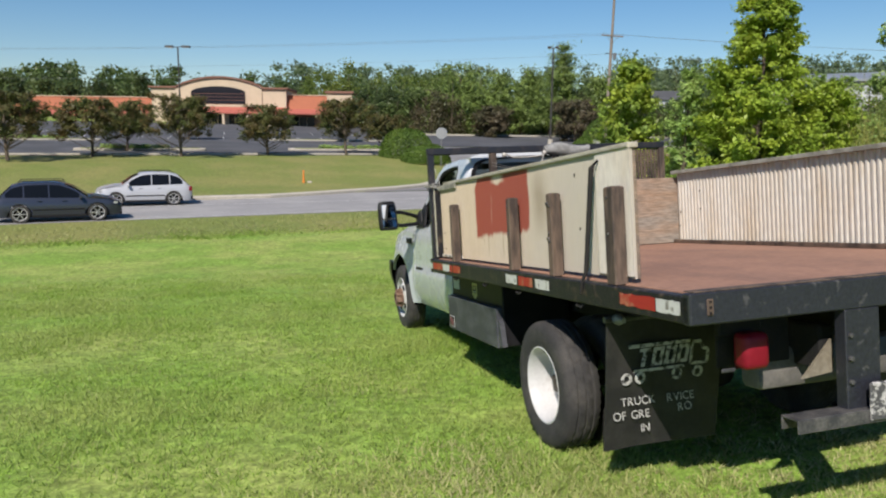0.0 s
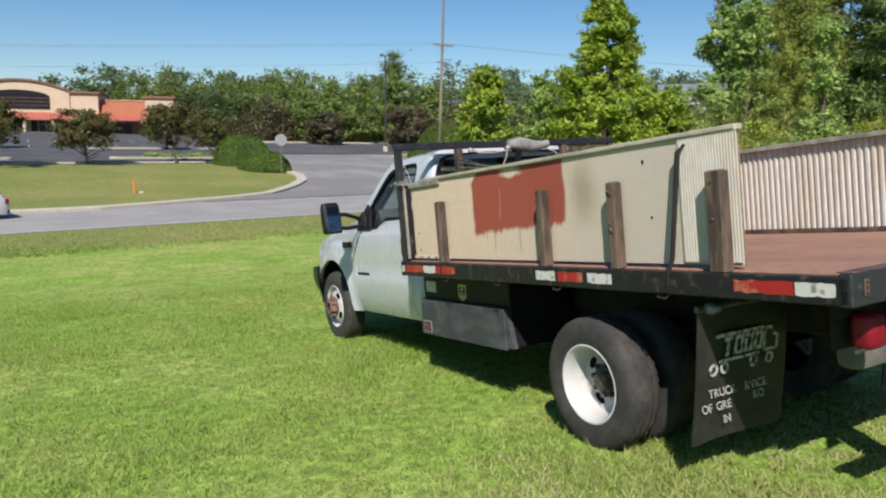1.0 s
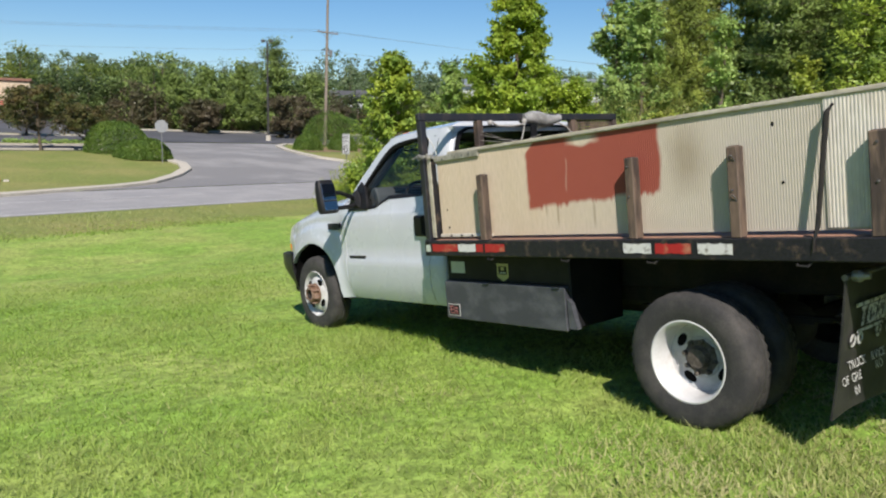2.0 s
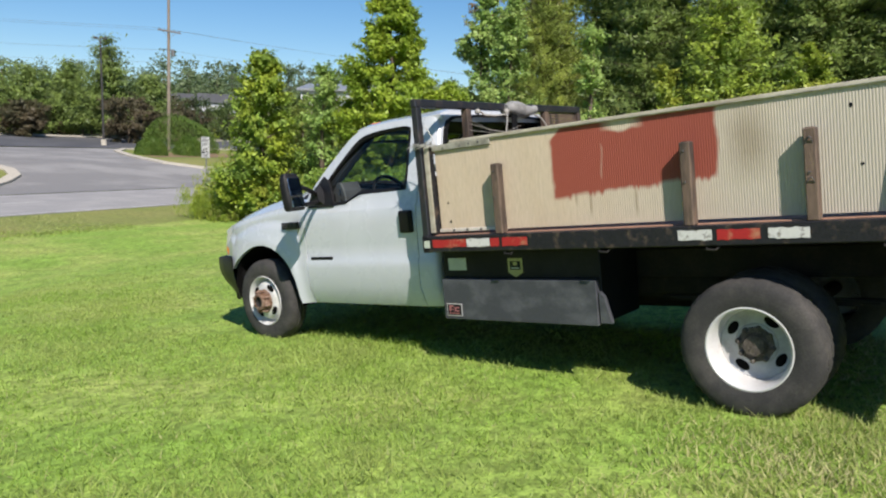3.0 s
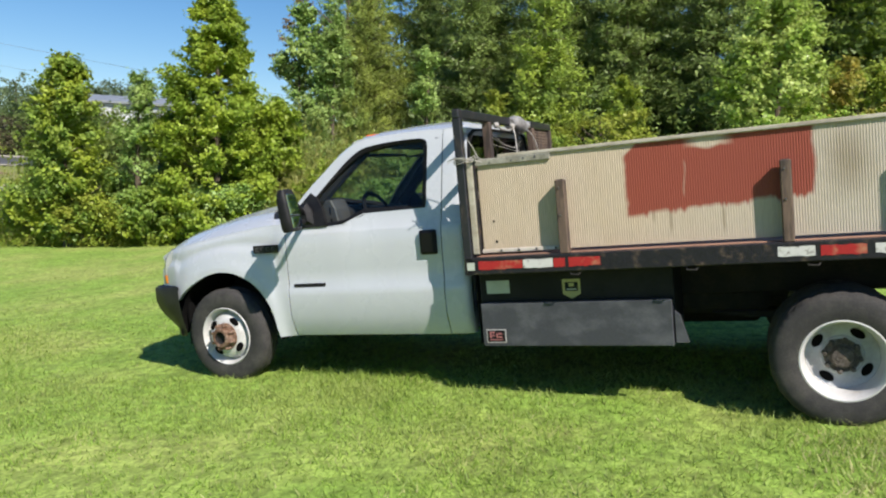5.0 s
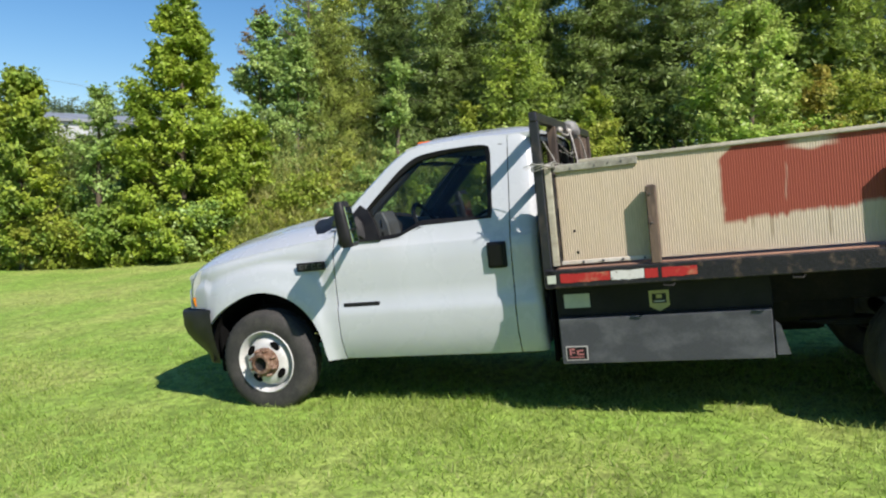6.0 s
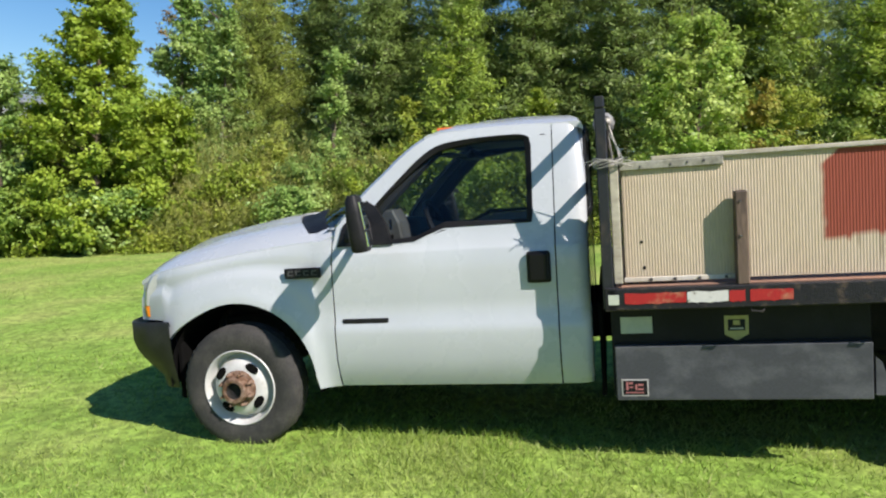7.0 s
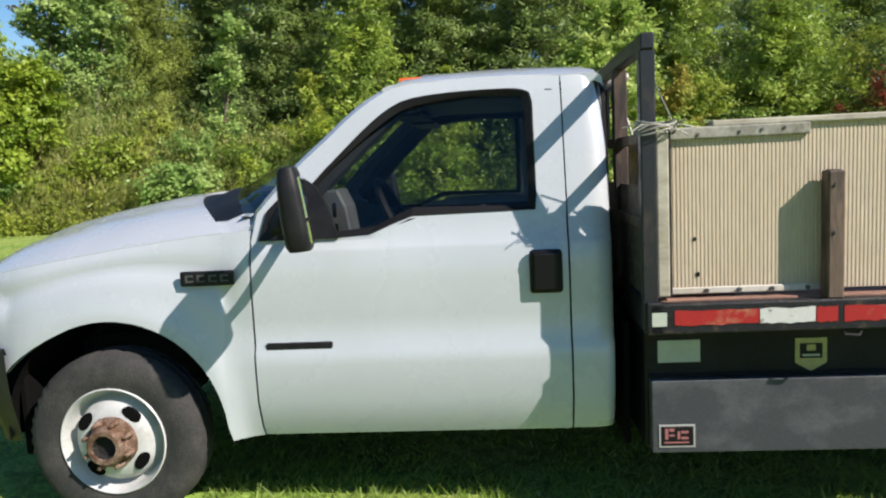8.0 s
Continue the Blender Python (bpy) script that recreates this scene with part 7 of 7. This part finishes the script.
pine(31.0, 12.6, 15.5, 3.2, L_DARKP, "tall dark green pine behind the bright ones", 192, 20, 8)
tree(22.0, 8.8, 4.8, 1.1, "column", L_TULIP, "small light green tree at the wood's edge", 172, 56, 90, 0.11, 0.04, 0.38)
pine(22.8, 4.2, 7.4, 2.1, L_PINE, "soft green young pine at the wood's edge", 173, 14, 8)
tree(22.4, -4.6, 5.8, 1.8, "round", L_BRUSH, "shrubby yellow-green tree at the wood's edge", 174, 80, 110, 0.12, 0.03, 0.42)
pine(26.4, 9.6, 12.0, 2.6, L_DARKP, "tall dark green pine among the wood", 175, 18, 8)
tree(24.6, 21.4, 8.9, 1.2, "column", L_OAK, "narrow blue-green tree beside the cedar", 176, 90, 100, 0.13, 0.05, 0.42)
pine(26.6, -3.2, 10.5, 2.6, L_PINE, "soft green pine in the wood", 177, 17, 8)
tree(30.6, 24.6, 13.6, 3.6, "round", L_WITHER, "half-bare oak with brown withered leaves", 178, 60, 60, 0.15, 0.5, 0.42, bare=0.72, trunk=0.2)
# tall evergreens across the road
for i, (x, y, tall, wide) in enumerate(((50.0, 108.0, 15.0, 3.6), (45.4, 110.0, 11.0, 3.2), (41.0, 111.5, 10.0, 3.0), (55.0, 105.5, 10.0, 3.4), (36.5, 112.5, 8.6, 2.6))):
    pine(x, y, tall - 0.4, wide, L_DARKP, "dark evergreen tree across the road", 180 + i, 12, 6, group="evergreens behind the car park", rise=0.35, tuft=0.80, size=0.46, thin=0.36, full=0.7, name="evergreen_tree", per=34)
for i, (x, y, tall, wide) in enumerate(((46.6, 96.0, 5.6, 3.6), (52.5, 95.0, 4.8, 3.0), (37.0, 104.0, 4.4, 2.4))):
    tree(x, y, tall, wide, "round", L_FARB, "dark brownish rounded shrub behind the drive", 186 + i, 60, 90, 0.34, 0.02, 0.9, name="shrub", category="shrub", group="shrubs behind the drive", tri=True)
for i, (x, y, tall, wide) in enumerate(((28.6, 9.0, 15.0, 3.0), (32.6, 9.4, 17.0, 3.4), (28.2, 4.6, 14.0, 3.0), (29.0, 1.9, 15.0, 3.2), (31.5, -0.6, 16.5, 3.4), (26.6, 12.9, 13.5, 2.6), (30.4, 16.4, 16.0, 3.2))):
    pine(x, y, tall, wide, L_DARKP, "tall dark green pine closing the wood", 200 + i, 20, 8)
pine(35.0, 14.0, 15.0, 3.4, L_DARKP, "tall dark green pine in the wood", 36, 18, 8)
pine(35.5, 4.0, 15.0, 3.4, L_DARKP, "tall dark green pine in the wood", 37, 18, 8)
pine(35.0, -4.0, 14.0, 3.4, L_DARKP, "tall dark green pine in the wood", 38, 18, 8)


def edge_x(y):
    """Front of the brush, where the mown lawn ends."""
    return float(np.interp(y, [-30, -10, 5, 14, 20, 24, 28, 31], [18.0, 17.6, 17.4, 17.0, 16.0, 14.6, 13.2, 12.6])) + 0.35 * noise.noise((0, y * 0.5, 3))


def brush(name, n, depth, tall, leaf, label, seed, size, per, y0=-28, y1=27.0, off=0.0, wide=0.5, spread=0.16, tri=False, stand=0.0, share=0.0):
    """Stems of weeds and brush: leaves along upright stalks, lower at the mown edge and climbing towards the trees."""
    rng = np.random.default_rng(seed)
    ys = rng.uniform(y0, y1, n)
    ex = np.array([edge_x(y) for y in ys])
    xs = ex + off + depth * rng.uniform(0, 1, n) ** 1.15
    drift = np.array([noise.noise((x * 0.33, y * 0.33, 5.1)) for x, y in zip(xs, ys)])
    keep = drift * (1 if share > 0 else -1) > rng.uniform(-0.5, 0.35, n) if share else np.ones(n, bool)
    xs, ys, ex, drift = xs[keep], ys[keep], ex[keep], drift[keep]
    n = len(xs)
    hh = tall * (1 + 0.5 * drift) * rng.uniform(0.45, 1.0, n) * np.clip(0.28 + (xs - ex) * 0.26, 0.2, 1.1)
    base = np.stack([xs, ys, np.array([height(x, y) for x, y in zip(xs, ys)])], 1)
    t = rng.uniform(0.02, 1.0, (n, per, 1)) ** 0.75
    lean = rng.normal(size=(n, 1, 2)) * 0.14 * hh[:, None, None]
    d = rng.normal(size=(n, per, 2)) * (spread * (1.25 - 0.85 * t))
    p = base[:, None, :] + np.concatenate([d + lean * t * t, t * hh[:, None, None]], 2)
    o = np.concatenate([d, np.zeros((n, per, 1))], 2).reshape(-1, 3) * 2.0
    ob = leaf_mesh(name, p.reshape(-1, 3), size, leaf, None, rng, wide, 0.0, o, tri, stand)
    return tagged(ob, label, "undergrowth", kind="stuff")


brush("undergrowth", 3600, 5.5, 2.9, L_BRUSH, "tangled yellow-green brush along the wood's edge", 41, 0.105, 34, share=-1, spread=0.20)
brush("undergrowth", 4400, 5.0, 2.5, L_WEED, "tall goldenrod and weeds before the trees", 42, 0.15, 34, wide=0.16, tri=True, stand=0.7, share=1, spread=0.13)
brush("undergrowth", 1700, 4.2, 3.5, L_WEED, "high pale goldenrod stand before the cedar", 47, 0.15, 40, 12.5, 19.5, 0.5, 0.16, 0.14, True, 0.7)
brush("undergrowth", 900, 7.0, 3.4, L_OAK, "dark green brush under the trees", 43, 0.11, 48, off=1.2, spread=0.26)
brush("undergrowth", 900, 1.3, 1.5, L_BRUSH, "low leafy weeds where the mowing stops", 44, 0.085, 26, off=-0.3, spread=0.15)
brush("undergrowth", 130, 2.4, 3.4, L_BRUSH, "tall grassy weeds by the road", 45, 0.20, 60, 27.2, 29.4, 0.4, 0.14, 0.17, True, 0.9)
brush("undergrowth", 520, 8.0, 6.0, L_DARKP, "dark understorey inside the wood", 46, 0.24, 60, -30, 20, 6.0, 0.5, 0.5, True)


# crape myrtles along the car park
def myrtle(x, y, tall, wide, seed):
    return tree(x, y, tall * 0.95, wide * 1.1, "round", L_MYRTLE, "small bronze-green street tree with forked trunk", seed, 74, 84, 0.19, 0.29, 0.50, name="street_tree", bare=0.05, tri=True, group="street trees by the car park", trunk=0.11)


for i, (x, y, tall, wide) in enumerate(((-14.0, 54.4, 4.6, 2.1), (-9.6, 58.4, 4.3, 2.1), (-3.6, 59.6, 5.0, 2.3), (2.9, 62.0, 4.2, 1.9), (9.5, 63.6, 5.0, 2.3), (-23, 52, 4.6, 2.1), (-32, 50, 4.6, 2.2))):
    myrtle(x, y, tall, wide, 60 + i)
for i, (x, y, tall, wide) in enumerate(((-8.0, 64.5, 4.2, 1.8), (14.5, 71.5, 3.6, 1.9), (-20, 79, 4.4, 2.0), (12, 84, 4.2, 1.9), (-4.2, 83, 4.0, 1.7))):
    myrtle(x, y, tall, wide, 70 + i)


def clipped(x, y, rx, tall, seed, label="round clipped evergreen shrub"):
    rng = np.random.default_rng(seed)
    u = thing("clipped_shrub", pose(x, y, height(x, y)), label, "shrub", "clipped shrubs by the drive")
    d = rng.normal(size=(22000, 3))
    d /= np.linalg.norm(d, axis=1)[:, None]
    d[:, 2] = np.abs(d[:, 2])
    k = 1 + 0.05 * np.sin(4 * d[:, 0] + seed) + 0.05 * np.sin(6 * d[:, 1])
    p = d * np.array([rx, rx, tall]) * (k * rng.uniform(0.9, 1.01, 22000))[:, None]
    leaf_mesh("foliage", p, 0.11, L_SHRUB, u, rng, out=d, tri=True)
    part("stem", tube(B(), [(0, 0, -0.1), (0, 0, tall * 0.6)], [0.09, 0.03], 6), M_BARK, u)


for i, (x, y, rx, tall) in enumerate(((14.5, 61.9, 2.3, 2.55), (15.1, 57.6, 1.95, 1.5), (35.3, 70.3, 1.5, 1.8), (39.5, 70.5, 1.6, 1.95), (42.8, 77.6, 4.2, 3.9))):
    clipped(x, y, rx, tall, 80 + i)
# low hedges on the islands
rngh = np.random.default_rng(90)
for x0, x1, v in ((-10, -5, 67.3), (8, 14, 67.7), (-20, -15, 81)):
    n = 90
    xs = rngh.uniform(x0, x1, n)
    cen = np.stack([xs, v + 0.2 * xs + rngh.uniform(-0.5, 0.5, n), [height(x, v + 0.2 * x) + 0.22 + rngh.uniform(0, 0.18) for x in xs]], 1)
    tagged(leaf_mesh("island_planting", clump_points(cen, np.full(n, 0.24), 30, rngh), 0.15, L_OAK, None, rngh), "low green planting on the parking island", "hedge", kind="stuff")


# ---- woods in the distance ----
def wood(n, area, tall, leaf, label, seed, size, clumps, per, crad, sides=False):
    """A belt of trees too far to count; area gives (x0, x1, v0, v1)."""
    rng = np.random.default_rng(seed)
    xs, vs = rng.uniform(area[0], area[1], n), rng.uniform(area[2], area[3], n)
    cen, rad = [], []
    bm = B()
    for x, v in zip(xs, vs):
        y = v + 0.2 * x
        hh, z0 = tall * rng.uniform(0.6, 1.2), height(x, y)
        w = hh * rng.uniform(0.22, 0.34)
        k = rng.uniform(0.12, 1.0, clumps)
        a = rng.uniform(0, 2 * math.pi, clumps)
        point = rng.uniform() < 0.35
        e = (1.05 - k) ** 0.8 * 1.1 if point else np.sqrt(np.clip(1 - ((k - 0.55) / 0.52) ** 2, 0.05, 1))
        r = w * e * np.sqrt(rng.uniform(0.2, 1, clumps))
        cen.append(np.stack([x + r * np.cos(a), y + r * np.sin(a), z0 + k * hh], 1))
        rad.append(np.full(clumps, crad) * rng.uniform(0.6, 1.2, clumps))
        tube(bm, [(x, y, z0 - 0.3), (x, y, z0 + hh * 0.8)], [0.02 * hh, 0.006 * hh], 5)
    ob = leaf_mesh("woodland", clump_points(np.concatenate(cen), np.concatenate(rad), int(per * 1.5), rng), size * 0.86, leaf, None, rng, 0.75, tri=True)
    tagged(ob, label, "woodland", kind="stuff")
    tagged(part("woodland_trunks", bm, M_BARK), "bare grey-brown trunks inside the wood", "woodland", kind="stuff")


wood(60, (22, 96, 106, 120), 5.9, L_FAR, "mixed green trees behind the car park", 101, 0.42, 26, 26, 1.1)
wood(36, (24, 94, 102, 112), 6.0, L_FARB, "brownish shrubs and small trees behind the car park", 102, 0.38, 22, 26, 0.9)
wood(20, (28, 56, 108, 118), 9.5, L_DARKP, "dark conifers behind the car park", 103, 0.42, 28, 28, 1.0)
wood(26, (20, 66, 112, 122), 6.0, L_FAR, "green trees behind the car park", 112, 0.42, 26, 26, 1.1)
wood(30, (16, 60, 150, 180), 10.0, L_FARL, "light green trees beside the store", 104, 0.6, 24, 24, 1.6)
wood(44, (-130, 40, 178, 215), 6.4, L_FAR, "green trees behind the store", 105, 0.8, 24, 24, 1.9)
wood(60, (60, 170, 96, 150), 8.0, L_FAR, "green woods on the right slope", 106, 0.6, 22, 24, 1.5)
wood(60, (-220, 20, 240, 330), 9.0, L_FAR, "far woods behind the store", 114, 1.4, 16, 18, 2.6)
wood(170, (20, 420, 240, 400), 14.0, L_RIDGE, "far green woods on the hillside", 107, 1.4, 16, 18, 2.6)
wood(40, (-160, -20, 150, 200), 5.2, L_FAR, "trees behind the store's long wing", 108, 0.8, 22, 22, 1.8)
wood(60, (70, 190, 20, 90), 8.5, L_FAR, "green woods beyond the shed", 109, 0.6, 22, 22, 1.5)
wood(110, (38, 82, 40, 50), 6.2, L_FARL, "low green trees before the shed", 111, 0.4, 26, 22, 1.0)
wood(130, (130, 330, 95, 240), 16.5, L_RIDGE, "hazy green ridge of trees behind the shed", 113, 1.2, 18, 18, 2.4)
wood(95, (37, 56, -60, 20), 14.0, L_DARKP, "dark wood behind the near pines", 110, 0.5, 30, 30, 1.3)


# ---- grass ----
def blades(name, n, area, tall, wide, material, label, seed, slant=0.0, border=0.28):
    """Grass blades in tufts; they thin out softly towards the border of the area."""
    rng = np.random.default_rng(seed)
    xs, ys = rng.uniform(area[0], area[1], n), rng.uniform(area[2], area[3], n)
    patch = np.array([noise.noise((x * 0.7, y * 0.7, 1.7)) + 0.6 * noise.noise((x * 3.3, y * 3.3, 4.1)) + 0.7 * noise.noise((x * 11, y * 11, 8.3)) for x, y in zip(xs, ys)])
    rim = np.minimum(np.minimum(xs - area[0], area[1] - xs), np.minimum(ys - area[2], area[3] - ys)) / (border * (area[1] - area[0]))
    keep = (patch > rng.uniform(-1.1, 0.4, n)) & (rim > rng.uniform(0, 1, n))
    xs, ys, patch = xs[keep], ys[keep] + slant * xs[keep], patch[keep]
    n = len(xs)
    zs = np.array([height(x, y) + 0.012 * noise.noise((x * 0.8, y * 0.8, 0)) for x, y in zip(xs, ys)])
    a = rng.uniform(0, 2 * math.pi, n)
    h = tall * rng.uniform(0.45, 1.25, n) * (1 + 0.5 * np.clip(patch, -0.6, 1))
    w = wide * rng.uniform(0.7, 1.4, n)
    lean = rng.normal(size=(n, 2)) * 0.75 * h[:, None]
    base = np.stack([xs, ys, zs - 0.004], 1)
    side = np.stack([np.cos(a), np.sin(a), np.zeros(n)], 1) * w[:, None] * 0.5
    tip = base + np.stack([lean[:, 0], lean[:, 1], h], 1)
    v = np.stack([base - side, base + side, tip], 1).reshape(-1, 3)
    me = bpy.data.meshes.new(name)
    me.vertices.add(3 * n)
    me.vertices.foreach_set("co", v.astype(np.float32).ravel())
    me.loops.add(3 * n)
    me.loops.foreach_set("vertex_index", np.arange(3 * n, dtype=np.int32))
    me.polygons.add(n)
    me.polygons.foreach_set("loop_start", np.arange(0, 3 * n, 3, dtype=np.int32))
    me.update(calc_edges=True)
    me.materials.append(material)
    return tagged(new(name, me), label, "grass", kind="stuff")


M_BLADE = leaf_mat("grass_blades", (0.279, 0.415, 0.078), (0.353, 0.440, 0.123), 0.3, 0.5, 0.5)
M_DRY = leaf_mat("dry_grass_blades", (0.386, 0.390, 0.177), (0.309, 0.365, 0.121), 0.3, 0.35, 0.6)
blades("grass", 540000, (-9.0, 4.6, -2.0, 16.0), 0.045, 0.009, M_BLADE, "short mown lawn grass", 121)
blades("grass", 60000, (-9.0, 4.6, -2.0, 16.0), 0.040, 0.008, M_DRY, "pale dry grass among the lawn", 122)
blades("grass", 120000, (-20, 20, 1, 33), 0.034, 0.013, M_BLADE, "mown lawn grass further off", 123)

blades("grass", 42000, (-34, 11, 24.3, 27.2), 0.075, 0.035, M_BLADE, "lawn grass running into the rough verge", 124, 0.2, 0.03)
blades("grass", 16000, (-34, 11, 25.4, 29.8), 0.11, 0.03, M_DRY, "dry grass tips on the rough verge", 126, 0.2, 0.02)
w_ = TRUCK @ Vector((-0.6, -1.9, 0.3))
blades("grass", 80000, (w_.x - 2.2, w_.x + 2.2, w_.y - 2.2, w_.y + 2.2), 0.045, 0.009, leaf_mat("pale_dry_blades", (0.47, 0.45, 0.225), (0.40, 0.415, 0.165), 0.3, 0.35, 0.6), "paler dry grass behind the truck", 125)

for q in ((-1.0, 4.30), (-1.05, -0.05), (-1.0, -0.95), (-1.0, 3.2)):
    w_ = TRUCK @ Vector((q[0], q[1], 0.3))
    blades("grass", 2600, (w_.x - 0.7, w_.x + 0.7, w_.y - 0.7, w_.y + 0.7), 0.062, 0.008, M_BLADE, "taller grass left round the truck", 131 + int(q[1] * 10))
